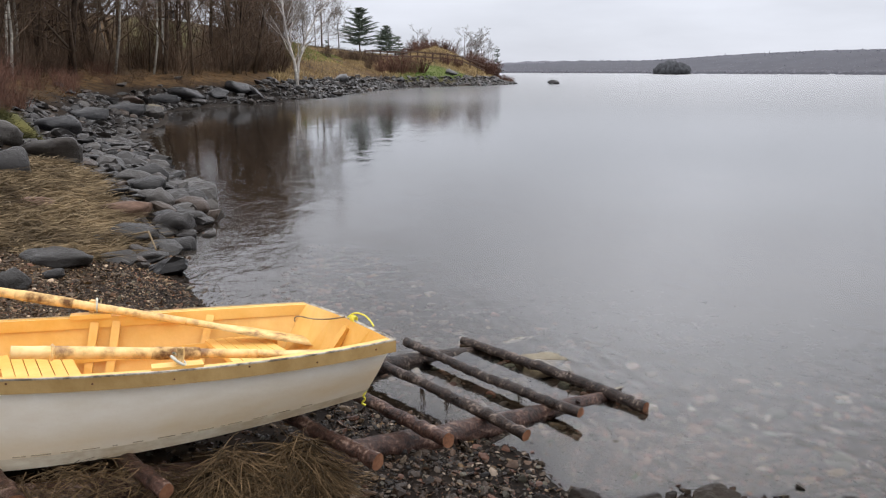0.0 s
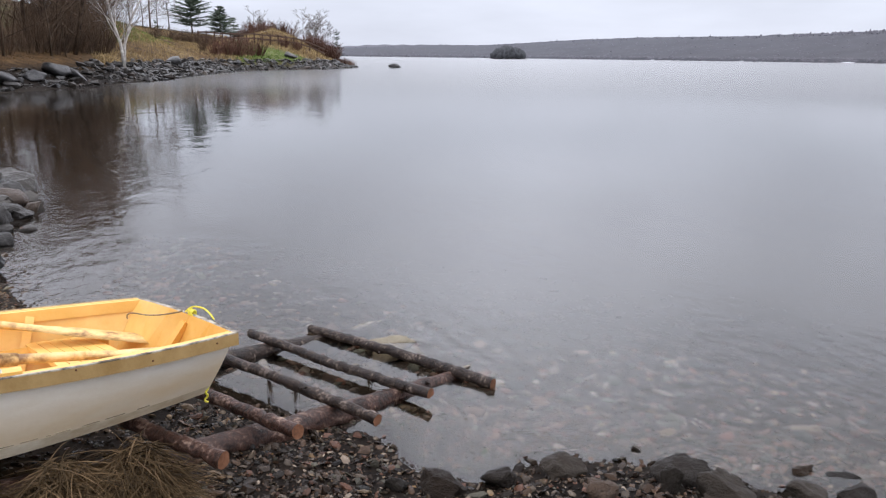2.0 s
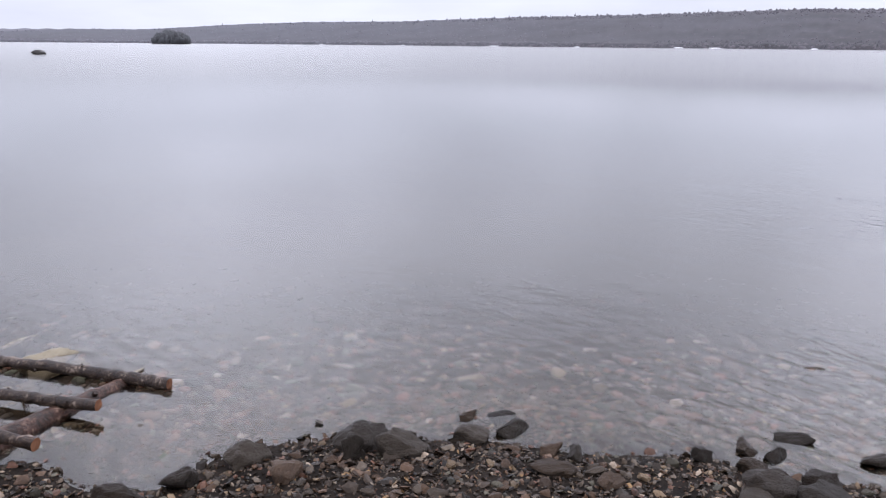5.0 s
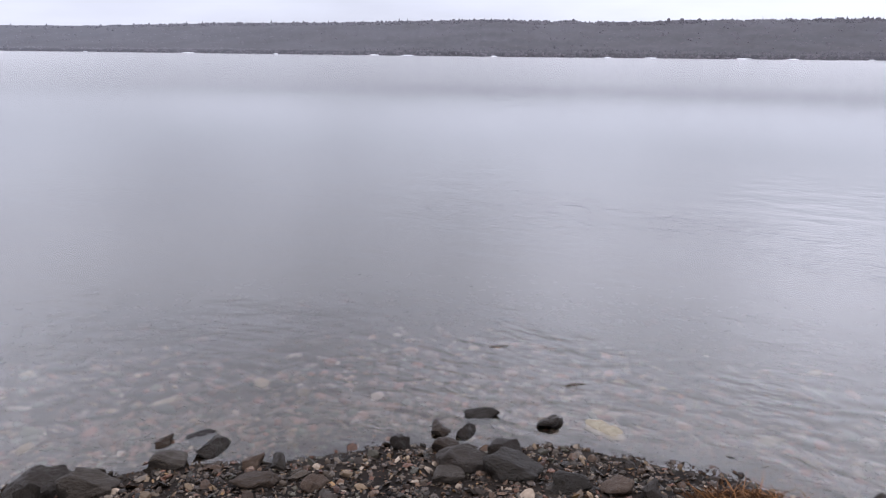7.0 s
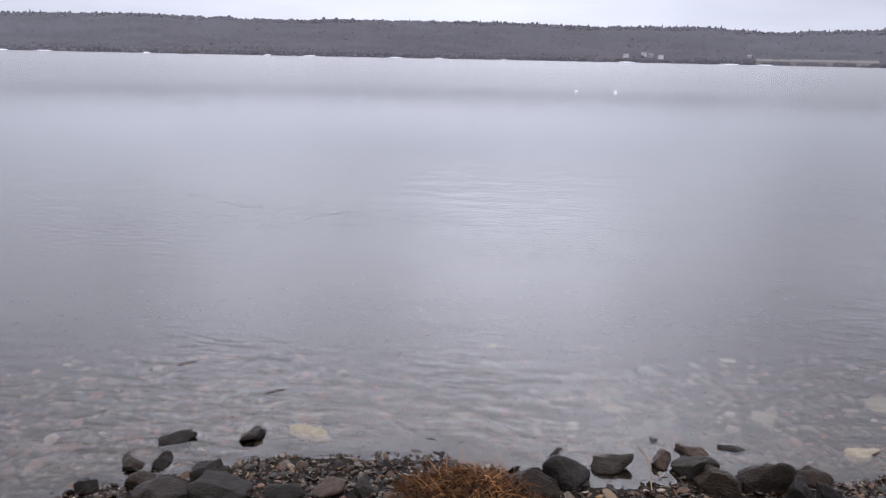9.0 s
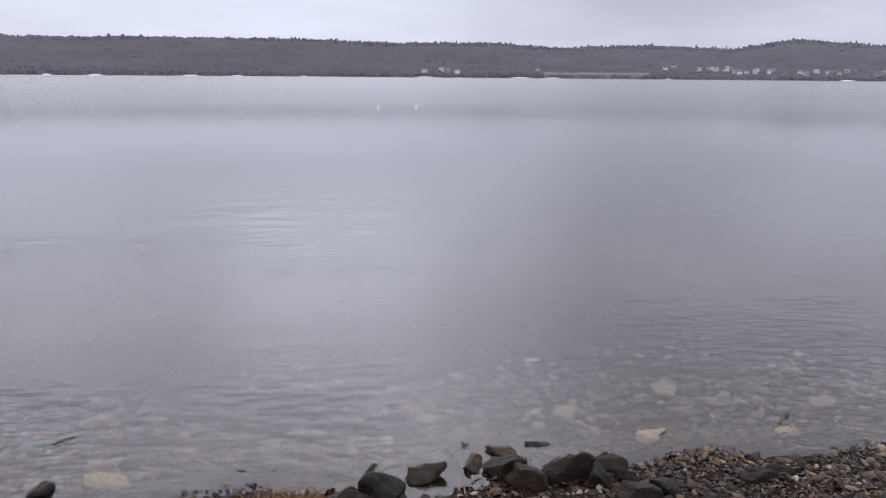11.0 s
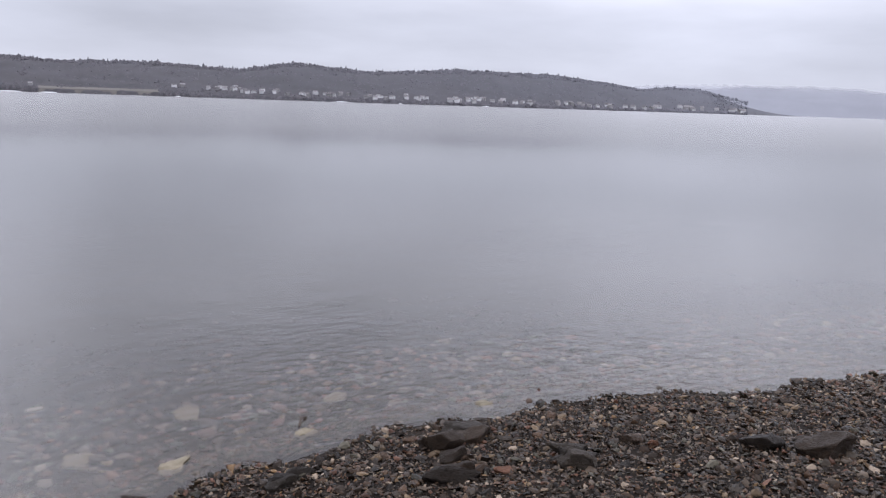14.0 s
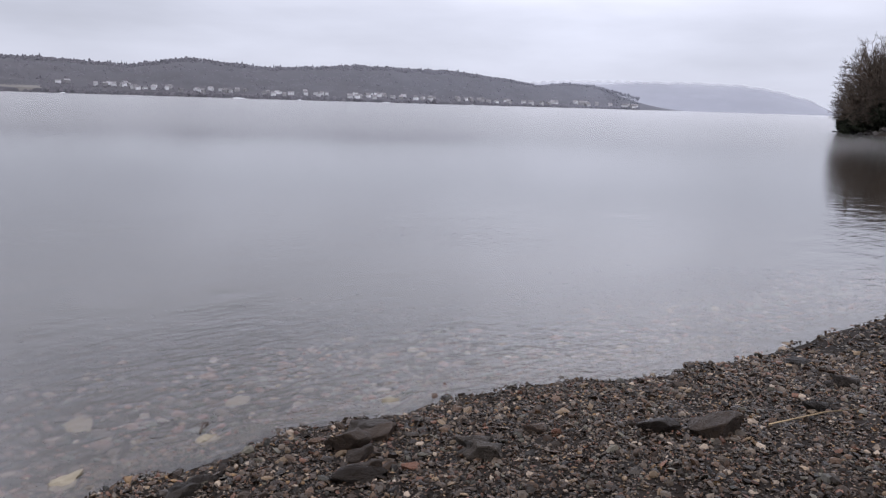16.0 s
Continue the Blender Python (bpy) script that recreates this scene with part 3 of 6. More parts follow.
def ground_height(x, y):
    x, y = np.asarray(x, float), np.asarray(y, float)
    d = shore_distance(x, y)
    r = np.hypot(x, y)
    cove = np.clip((y - 4.5) / 4.0, 0, 1) * np.clip((160 - y) / 20, 0, 1)
    near = np.interp(d, [0, 2.6, 5, 9, 16, 60, 400], [0, 0.40, 0.62, 0.95, 1.4, 3.0, 14])
    bank = np.interp(d, [0, 1.6, 3.0, 5.0, 8, 16, 40, 400], [0, 0.36, 0.92, 1.4, 1.68, 1.8, 2.6, 14])
    up = near * (1 - cove) + bank * cove
    far_point = np.clip((-y - 60) / 15, 0, 1)
    up = up + far_point * np.interp(d, [0, 2, 6, 20], [0, 0.6, 1.2, 1.6])
    down = -np.interp(-d, [0, 0.6, 2.0, 6, 20, 80, 300], [0, 0.055, 0.20, 0.75, 2.2, 2.5, 2.5])
    z = np.where(d > 0, up, down)
    for az, rr, h, sa, sr in HILLS:
        hx, hy, _ = polar(az, rr)
        ca, sa_ = math.cos(radians(az)), math.sin(radians(az))
        u, v = (x - hx) * ca + (y - hy) * sa_, -(x - hx) * sa_ + (y - hy) * ca
        z = z + h * np.exp(-(u / sa) ** 2 - (v / sr) ** 2) * np.clip((d - 4) / 8, 0, 1)
    z = z + 0.010 * wave(x, y, 5.0, 1.0) * (r < 40) + np.clip(np.abs(d) / 12, 0, 1) * 0.14 * wave(x, y, 0.5, 2.0) * (d > 0)
    return z


def gz(x, y):
    return float(ground_height(np.array([x]), np.array([y]))[0])


def sheet_grid(n, reach, cx, cy, a):
    u = np.linspace(-math.asinh(reach / a), math.asinh(reach / a), n)
    return cx + a * np.sinh(u), cy + a * np.sinh(u)


gx, gy = sheet_grid(350, 9000, 1.6, 1.2, 1.3)
GX, GY = np.meshgrid(gx, gy)
GZ = ground_height(GX, GY)
n_ = len(gx)
idx = np.arange(n_ * n_).reshape(n_, n_)
quads = np.stack([idx[:-1, :-1], idx[:-1, 1:], idx[1:, 1:], idx[1:, :-1]], -1).reshape(-1, 4)
gme = bpy.data.meshes.new("ground")
gme.from_pydata(np.stack([GX, GY, GZ], -1).reshape(-1, 3).tolist(), [], quads.tolist())
gme.materials.append(m_ground)
gme.polygons.foreach_set("use_smooth", [True] * len(quads))
D_ = shore_distance(GX, GY).reshape(-1)
px_, py_ = GX.reshape(-1), GY.reshape(-1)
az_ = np.degrees(np.arctan2(-px_, py_))
rr_ = np.hypot(px_, py_)
litter = np.clip((D_ - 2.6 + 0.8 * wave(px_, py_, 1.1, 4.0)) / 1.6, 0, 1)
litter = np.maximum(litter, 0.65 * np.clip((D_ - 0.4) / 1.2, 0, 1) * ((px_ < -0.6) & (py_ > 2.5) & (py_ < 9.5)))
lawn = np.clip(2.2 - np.abs(az_ - 0.4 - 0.5 * wave(px_, py_, 0.1, 3)) / 1.6, 0, 1) * ((rr_ > 90) & (rr_ < 117)) * np.clip((D_ - 2.5) / 2, 0, 1)
lawn = np.maximum(lawn, np.clip(1 - np.abs(az_ - 11) / 3, 0, 1) * ((rr_ > 88) & (rr_ < 110)) * 0.55)
lawn = np.maximum(lawn, ((az_ > 17) & (az_ < 21) & (rr_ > 66) & (rr_ < 140)) * 0.6)
# offshore darkening of the bed, standing in for murky depth
depth_dim = np.clip((-D_ - 1.6 - 0.6 * wave(px_, py_, 0.9, 5.0)) / 3.2, 0, 1)
col = np.ones((len(D_), 4), np.float32)
col[:, 0], col[:, 1], col[:, 2] = litter, lawn, depth_dim
col[:, 3] = np.clip(-D_ / 0.25, 0, 1) * np.clip((3.2 + D_) / 2.2, 0, 1)
ca_ = gme.color_attributes.new("cover", "FLOAT_COLOR", "POINT")
ca_.data.foreach_set("color", col.reshape(-1))
gme.update()
ground = tagged(new("ground", gme), "gravelly lake shore rising to a leaf-strewn bank", "ground", kind="structure")

wb = Build()
wb.v = [Vector(polar(a, 4000)) for a in range(0, 360, 6)]
wb.f, wb.mi = [tuple(range(60))], [0]
water = tagged(part("water", wb, m_water), "calm grey lake water, clear over the stones by the shore", "lake", kind="structure")

# ---- far shore ----
SKY_AZ = [10, -2, -5, -10, -14, -19.5, -24.5, -31, -40, -48, -57, -66.6, -70.4, -82, -88.4, -91.7, -95.4, -99.5, -105.3, -111, -114.7, -120, -126.2, -133, -136.5, -138.7, -140.4, -142.4, -144.5, -147, -149, -151]
SKY_EL = [0.35, 0.5, 0.6, 0.84, 0.85, 1.22, 1.45, 1.55, 1.88, 2.04, 2.33, 2.2, 2.33, 2.4, 2.2, 2.27, 2.25, 1.95, 2.13, 1.87, 2.48, 2.02, 2.4, 2.22, 1.79, 1.47, 1.67, 1.57, 1.05, 0.5, 0.22, 0.05]
DIST_AZ = [10, -10, -20, -30, -45, -60, -72, -85, -100, -112, -122, -132, -142, -155]
DIST_M = [1900, 1700, 1500, 1150, 820, 700, 760, 900, 950, 960, 960, 1250, 1900, 2300]


def shore_at(az):
    return np.interp(-np.asarray(az, float), [-a for a in DIST_AZ], DIST_M)


def ridge_el(az):
    return np.interp(-np.asarray(az, float), [-a for a in SKY_AZ], SKY_EL)


RIDGE_BACK = 420.0
TREE_EL = 0.10


def hill_z(az, back):
    """Height of the far hillside, back metres behind its shore."""
    top_r = shore_at(az) + RIDGE_BACK
    top = 1.8 + np.tan(np.radians(np.maximum(ridge_el(az) - TREE_EL, 0.08))) * top_r
    s = np.clip(back / RIDGE_BACK, -0.2, 1.6)
    rise = np.where(s < 1, 0.12 * s + 0.88 * np.clip(s, 0, 1) ** 1.25, 1 - 0.35 * (s - 1))
    return top * rise + 1.2 * np.clip(back / 12, -1, 1)


def far_shore(az):
    """Distance of the far water line, with its small coves."""
    return float(shore_at(az)) + 5 * math.sin(az * 3.1) + 2.5 * math.sin(az * 8.7)


hb = Build()
rows = []
BACKS = (-20, -3, 0, 2.5, 6, 12, 22, 36, 52, 72, 95, 120, 148, 178, 210, 244, 280, 318, 352, 380, 402, 420, 440, 520, 640)
for az in np.arange(10, -150.1, -0.16):
    col_ = []
    sh = far_shore(az)
    for bk in BACKS:
        p = Vector(polar(az, sh + bk, float(hill_z(az, np.array(bk)))))
        tree = min(max(bk / 6, 0), 1) * min(max((az + 147) / 5, 0), 1)
        lump = noise.noise(p * 0.055) * 1.6 + noise.noise(p * 0.16 + Vector((7, 3, 1))) * 1.3 + noise.noise(p * 0.45) * 0.5
        p.z += tree * (2.2 + lump * (0.6 if bk < 30 or az > -50 else 1.3)) - (1.6 if bk > 375 else 0)
        if az < -143:
            p.z = p.z * (az + 150) / 7 - (-143 - az) * 0.25
        col_.append(p)
    rows.append(col_)
hb.sheet(rows, 0)
hill_ob = tagged(part("hillside", hb, m_hill, smooth=True), "low leafless wooded hills along the far shore", "hill", kind="structure")

wood_haze = hill_ob.data.color_attributes.new("wood_haze", "FLOAT_COLOR", "POINT")
def haze_amount(p):
    """Haze put into the woods' colour: most up and down the lake, least straight across."""
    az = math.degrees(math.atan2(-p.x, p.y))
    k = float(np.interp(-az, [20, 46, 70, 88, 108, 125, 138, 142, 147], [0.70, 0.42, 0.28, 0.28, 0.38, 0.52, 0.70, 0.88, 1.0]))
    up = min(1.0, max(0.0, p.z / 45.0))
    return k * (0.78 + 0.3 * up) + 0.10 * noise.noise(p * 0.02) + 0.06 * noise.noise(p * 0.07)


wood_haze.data.foreach_set("color", [c for p in hb.v for c in [min(1.0, max(0.0, haze_amount(p)))] * 3 + [1.0]])

rng = random.Random(11)


def canopy(count, fir_share, place, h_lo, h_hi, name, label, seed, sink=0.0, mats=None):
    """Woods seen from far away: many small bare crowns or firs on a hillside."""
    r_ = np.random.RandomState(seed)
    for fir in (False, True):
        n = int(count * (fir_share if fir else 1 - fir_share))
        if n == 0:
            continue
        xs, ys, zs, hs = place(r_, n, fir)
        hs = r_.uniform(h_lo, h_hi, n) * hs
        if fir:
            k = 7
            ring = np.array([[math.cos(2 * math.pi * i / k), math.sin(2 * math.pi * i / k), 0] for i in range(k)])
            base_v = np.concatenate([ring * [1, 1, 0] + [0, 0, 0.08], ring * [0.6, 0.6, 0] + [0, 0, 0.5], [[0, 0, 1.0]]])
            base_f = [(i, (i + 1) % k, k + (i + 1) % k) for i in range(k)] + [(i, k + (i + 1) % k, k + i) for i in range(k)] + [(k + i, k + (i + 1) % k, 2 * k) for i in range(k)]
            wid = hs * r_.uniform(0.2, 0.36, n)
            hs = hs * r_.uniform(0.75, 1.1, n)
        else:
            k = 6
            ring = np.array([[math.cos(2 * math.pi * i / k), math.sin(2 * math.pi * i / k), 0] for i in range(k)])
            base_v = np.concatenate([ring * 0.7 + [0, 0, 0.12], ring + [0, 0, 0.5], ring * 0.62 + [0, 0, 0.86], [[0, 0, 1.0]]])
            base_f = [f for j in (0, k) for i in range(k) for f in ((j + i, j + (i + 1) % k, j + k + (i + 1) % k), (j + i, j + k + (i + 1) % k, j + k + i))] + [(2 * k + i, 2 * k + (i + 1) % k, 3 * k) for i in range(k)]
            wid = hs * r_.uniform(0.34, 0.6, n)
        m = len(base_v)
        ang = r_.uniform(0, 6.28, n)
        V = np.repeat(base_v[None], n, 0) * (1 + r_.uniform(-0.22, 0.22, (n, m, 1)))
        X = (V[:, :, 0] * np.cos(ang)[:, None] - V[:, :, 1] * np.sin(ang)[:, None]) * wid[:, None] + xs[:, None]
        Y = (V[:, :, 0] * np.sin(ang)[:, None] + V[:, :, 1] * np.cos(ang)[:, None]) * wid[:, None] + ys[:, None]
        Z = V[:, :, 2] * hs[:, None] + (zs - hs * sink * (not fir) - 0.3)[:, None]
        bf = np.array(base_f)
        F = (bf[None] + (np.arange(n) * m)[:, None, None]).reshape(-1, 3)
        me = bpy.data.meshes.new(name)
        me.from_pydata(np.stack([X, Y, Z], -1).reshape(-1, 3).tolist(), [], F.tolist())
        me.materials.append((mats or (m_far_bare, m_far_fir))[fir])
        me.polygons.foreach_set("use_smooth", [True] * len(F))
        me.update()
        # each tree's share of the painted haze
        tint = me.color_attributes.new("wood_haze", "FLOAT_COLOR", "POINT")
        shade = [min(1.0, max(0.0, haze_amount(Vector((x, y, z + 6.0))))) for x, y, z in zip(xs, ys, zs)]
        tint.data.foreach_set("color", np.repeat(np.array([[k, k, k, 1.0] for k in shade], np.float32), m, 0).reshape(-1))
        tagged(new(name + ("_firs" if fir else ""), me), label.replace("bare", "dark fir") if fir else label, "trees", kind="stuff")


FIELDS = ((-102.2, 3.6, 8, 42), (-91.6, 1.6, 2, 30), (-111.0, 2.2, 30, 95))


STANDS = ((-83.8, 4.6), (-96.5, 4.0), (-99.6, 1.2), (-107.2, 3.2), (-73, 9), (-60, 12))


def far_place(r_, n, fir):
    """Trees along the crest and by the water; firs thicken towards the village."""
    n2 = n * 3
    az = r_.uniform(-145.5, 9, n2)
    lot = r_.uniform(0, 1, n2)
    crest, slope = lot < 0.3, lot > (0.72 if fir else 0.55)
    back = np.where(crest, r_.uniform(360, 424, n2), np.where(slope, r_.uniform(20, 400, n2), r_.uniform(1, 34, n2) if not fir else r_.uniform(2, 46, n2)))
    keep = np.ones(n2, bool)
    if fir:
        thick = np.interp(-az, [72, 84, 104, 142, 148], [0.1, 0.4, 1.0, 1.0, 0.6])
        k = r_.randint(0, len(STANDS), n2)
        az = np.where(crest | slope, az, np.array([a for a, _ in STANDS])[k] + r_.uniform(-1, 1, n2) * np.array([w for _, w in STANDS])[k])
        keep &= ~((crest | slope) & (r_.uniform(0, 1, n2) > thick))
    else:
        keep &= ~((az > -34) & (crest | (r_.uniform(0, 1, n2) < 0.6)))
    for a, half, lo, hi in FIELDS:
        keep &= ~((np.abs(az - a) < half) & (back > lo - 6) & (back < hi))
    az, back, crest, slope = az[keep][:n], back[keep][:n], crest[keep][:n], slope[keep][:n]
    rr = np.array([far_shore(a) for a in az]) + back
    x, y = -np.sin(np.radians(az)) * rr, np.cos(np.radians(az)) * rr
    size = np.where(slope, r_.uniform(0.45, 0.8, len(az)), 1.0) * np.where(crest, 0.5 + 0.7 * r_.uniform(0, 1, len(az)) ** 4, r_.uniform(0.6, 1.5, len(az)) if fir else 1.25)
    return x, y, hill_z(az, back) + np.where(crest, 0.6, np.where(slope, 0.9, 0.0)), np.clip(rr / 1000, 0.85, 1.5) * size


canopy(24000, 0.30, far_place, 3.0, 4.6, "far_woods", "bare grey-brown woods on the far hills", 3, 0.45)

# pale field on the far shore
for a, half, lo, hi in FIELDS[:1]:
    fb = Build()
    fb.sheet([[polar(a + half * k / 6, float(shore_at(a + half * k / 6)) + bk, float(hill_z(a + half * k / 6, np.array(bk))) + (3.0 if bk > lo else -1.0)) for bk in np.linspace(lo - 3, hi, 7)] for k in range(-6, 7)])
    tagged(part("field", fb, m_field), "pale dead field by the far shore", "field", kind="structure")

# ridges paled in colour and see-through at the crest, to stand for mist
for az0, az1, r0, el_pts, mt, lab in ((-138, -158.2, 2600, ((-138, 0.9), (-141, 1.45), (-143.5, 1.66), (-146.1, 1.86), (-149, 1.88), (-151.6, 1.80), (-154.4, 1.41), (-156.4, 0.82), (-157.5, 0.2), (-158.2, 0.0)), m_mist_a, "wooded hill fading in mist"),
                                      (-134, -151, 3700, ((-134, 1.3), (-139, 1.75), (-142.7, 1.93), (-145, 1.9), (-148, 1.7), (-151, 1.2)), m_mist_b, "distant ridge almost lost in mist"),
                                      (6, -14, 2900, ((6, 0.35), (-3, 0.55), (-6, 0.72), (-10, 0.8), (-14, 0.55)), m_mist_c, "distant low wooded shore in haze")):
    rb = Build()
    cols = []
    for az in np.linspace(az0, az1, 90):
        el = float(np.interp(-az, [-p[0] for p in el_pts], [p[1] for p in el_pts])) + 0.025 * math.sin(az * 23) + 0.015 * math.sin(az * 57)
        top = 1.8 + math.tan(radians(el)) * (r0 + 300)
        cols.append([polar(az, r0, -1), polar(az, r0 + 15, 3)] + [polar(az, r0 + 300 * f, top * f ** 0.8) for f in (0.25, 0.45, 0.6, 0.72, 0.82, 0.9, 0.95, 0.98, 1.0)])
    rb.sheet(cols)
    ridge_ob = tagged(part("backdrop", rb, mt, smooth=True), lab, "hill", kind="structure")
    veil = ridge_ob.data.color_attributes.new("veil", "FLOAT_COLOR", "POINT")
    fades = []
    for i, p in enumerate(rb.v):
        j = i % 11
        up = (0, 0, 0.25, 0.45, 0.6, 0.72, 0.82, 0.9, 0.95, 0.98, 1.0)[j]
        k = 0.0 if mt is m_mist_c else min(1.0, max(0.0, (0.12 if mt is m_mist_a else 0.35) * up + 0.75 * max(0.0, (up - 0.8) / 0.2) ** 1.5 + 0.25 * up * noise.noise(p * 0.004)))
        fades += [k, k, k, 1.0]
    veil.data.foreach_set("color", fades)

# small wooded island
ix, iy, _ = polar(-15.6, 900)
ib = Build()
ib.sheet([[(ix + math.cos(a) * 23 * k + 0.0, iy + math.sin(a) * 14 * k, 2.0 * (1 - k ** 2) - 0.25 * (k >= 1)) for a in np.linspace(0, 2 * math.pi, 25)] for k in (0.01, 0.5, 0.85, 1.0, 1.1)], 0, True)
island = tagged(part("island", ib, m_hill, smooth=True), "small low island out in the lake", "island", kind="structure")


def island_place(r_, n, fir):
    a, k = r_.uniform(0, 6.28, n), np.sqrt(r_.uniform(0, 1, n)) * 0.92
    return ix + np.cos(a) * 19 * k, iy + np.sin(a) * 13 * k, 1.2 * (1 - k ** 2), 1.12 - 0.62 * k ** 2.2


canopy(300, 0.3, island_place, 9.5, 11.6, "island_trees", "dense bare trees covering the small island", 8, 0.0, (m_island, m_island))

# ice along the far shore
ICE = ((-25.4, 10), (-31, 8), (-37.3, 22), (-43, 7), (-49.6, 16), (-52.0, 16), (-58, 8), (-65.8, 9), (-68.6, 14), (-74.5, 22), (-77.5, 14), (-82, 9), (-90.3, 34), (-97.0, 34), (-99.2, 22), (-107, 8), (-117.9, 22), (-122, 6), (-128, 14), (-134, 12))
for az, ln_ in ICE:
    b = Build()
    r_i = random.Random(int(-az * 10))
    sh = far_shore(az) - 5
    n = 14
    ring = []
    for k in range(n):
        w = 2 * math.pi * k / n
        ring.append((math.cos(w) * ln_ * 0.36 * r_i.uniform(0.8, 1.0), math.sin(w) * 2.0 * r_i.uniform(0.6, 1.0)))
    rowsb = [[(x * s, y * s, z * r_i.uniform(0.7, 1.2)) for x, y in ring] for s, z in ((1.0, -0.1), (1.0, 0.3), (0.8, 0.6), (0.2, 0.75))]
    for rw in rowsb:
        rw.append(rw[0])
    b.sheet(rowsb)
    floe = part("ice_floe", b, m_ice, at=Matrix.Translation(polar(az, sh)) @ Matrix.Rotation(radians(az), 4, "Z"))
    tagged(floe, "strip of white ice at the far shore", "ice", "ice along the far shore")


# houses of the far village
def house(at, w, d, h, wall_m, roof_m, label, group, ridge=0.35, windows=0):
    t = thing("house", label, "house", at, group)
    b = Build()
    b.v = [Vector(p) for p in ((-w / 2, -d / 2, -2), (w / 2, -d / 2, -2), (w / 2, d / 2, -2), (-w / 2, d / 2, -2), (-w / 2, -d / 2, h), (w / 2, -d / 2, h), (w / 2, d / 2, h), (-w / 2, d / 2, h),
                               (-w / 2, 0, h + d * ridge), (w / 2, 0, h + d * ridge))]
    b.f = [(0, 1, 5, 4), (2, 3, 7, 6), (1, 2, 6, 9, 5), (3, 0, 4, 8, 7)]
    b.mi = [0] * 4
    wall = part("wall", b, wall_m, t)
    rb = Build()
    e, th = 0.4, 0.2
    for s in (-1, 1):
        rb.sheet([[(-w / 2 - e, s * (d / 2 + e), h - e * ridge * 2 + 0.05), (w / 2 + e, s * (d / 2 + e), h - e * ridge * 2 + 0.05)], [(-w / 2 - e, 0, h + d * ridge + 0.1), (w / 2 + e, 0, h + d * ridge + 0.1)]], 0, s > 0)
        rb.sheet([[(-w / 2 - e, s * (d / 2 + e), h - e * ridge * 2 + 0.05 + th), (w / 2 + e, s * (d / 2 + e), h - e * ridge * 2 + 0.05 + th)], [(-w / 2 - e, 0, h + d * ridge + 0.1 + th), (w / 2 + e, 0, h + d * ridge + 0.1 + th)]], 0, s < 0)
    part("roof", rb, roof_m, t)
    for k in range(windows):
        wv = Build()
        x0 = -w / 2 + w * (k + 0.5) / windows
        wv.beam((x0 - 0.55, -d / 2 - 0.02, h * 0.55), (x0 + 0.55, -d / 2 - 0.02, h * 0.55), (0, 0, 1), 0.08, 1.1)
        part("window", wv, m_window, wall)
    return t


rng = random.Random(5)
house_spots = []
spots = [(-90.3, 24, 7), (-91.9, 30, 8), (-91.5, 44, 7), (-92.6, 16, 6), (-98.2, 34, 5)]
CLUSTERS = ((-108.6, 95, 2, 3), (-110.4, 80, 1.2, 9), (-113.0, 42, 1.2, 8), (-115.6, 36, 1.1, 6), (-117.4, 30, 0.8, 4), (-120.0, 34, 1.3, 9), (-123.2, 34, 1.2, 8), (-126.6, 26, 1.8, 12), (-130.0, 24, 1.4, 10), (-134.0, 22, 1.2, 7), (-137, 20, 1.2, 5), (-141, 16, 2.2, 13), (-144.5, 14, 1.2, 6))
for az, back, wide, many in CLUSTERS:
    for k in range(many):
        spots.append((az + rng.gauss(0, wide * 0.6), max(12, back + rng.gauss(0, 13)), rng.uniform(4.0, 7.5)))
for az, back, w in spots:
    sh = far_shore(az)
    sc = max(0.72, sh / 1150)
    at = Matrix.Translation(polar(az, sh + back, float(hill_z(az, np.array(back))) + 3.6)) @ Matrix.Rotation(radians(az + rng.uniform(-50, 50)), 4, "Z") @ Matrix.Scale(sc, 4)
    white = rng.random() < 0.6
    house(at, w, rng.uniform(4, 6), rng.uniform(1.9, 3.0), m_village if white else m_grey_paint, m_roof,
          "small white house in the village across the lake" if white else "small grey house in the village across the lake", "houses of the far village", rng.uniform(0.2, 0.42))
    house_spots.append((az, back))


def garden_place(r_, n, fir):
    """Bare trees between the houses."""
    k = r_.randint(0, len(house_spots), n)
    hs_ = np.array(house_spots)[k]
    az, back = hs_[:, 0] + r_.normal(0, 0.4, n), np.maximum(3, hs_[:, 1] + r_.normal(-9, 6, n))
    rr = np.array([far_shore(a) for a in az]) + back
    return -np.sin(np.radians(az)) * rr, np.cos(np.radians(az)) * rr, hill_z(az, back) + 1.0, np.clip(rr / 1000, 0.85, 1.4)


canopy(420, 0.1, garden_place, 2.2, 3.6, "village_trees", "bare trees between the village houses", 15)

# two white buoys on the water
for x, y in ((47.2, 2.34), (48.1, 0.14)):
    t = thing("buoy", "round white mooring buoy floating on the lake", "buoy", Matrix.Translation((x, y, 0.0)), "buoys")
    b = Build()
    prof = [(0.02, -0.10), (0.07, -0.07), (0.09, 0.0), (0.085, 0.045), (0.055, 0.09), (0.02, 0.11)]
    b.tube([(0, 0, z) for _, z in prof], [r for r, _ in prof], 14)
    fl = part("float", b, m_buoy, t, smooth=True)
    b = Build()
    b.tube([(0, 0, 0.10), (0, 0, 0.135)], [0.02, 0.018], 8)
    part("eye", b, m_buoy, fl)

# low dark rock off the point
rock_b = part("rock", stone_mesh("rock", 77, m_rock), at=Matrix.Translation((17.4, 128.7, 0.15)) @ Matrix.Diagonal((1.75, 1.4, 1.0, 1)))
tagged(rock_b, "dark rock rising from the water off the point", "rock")


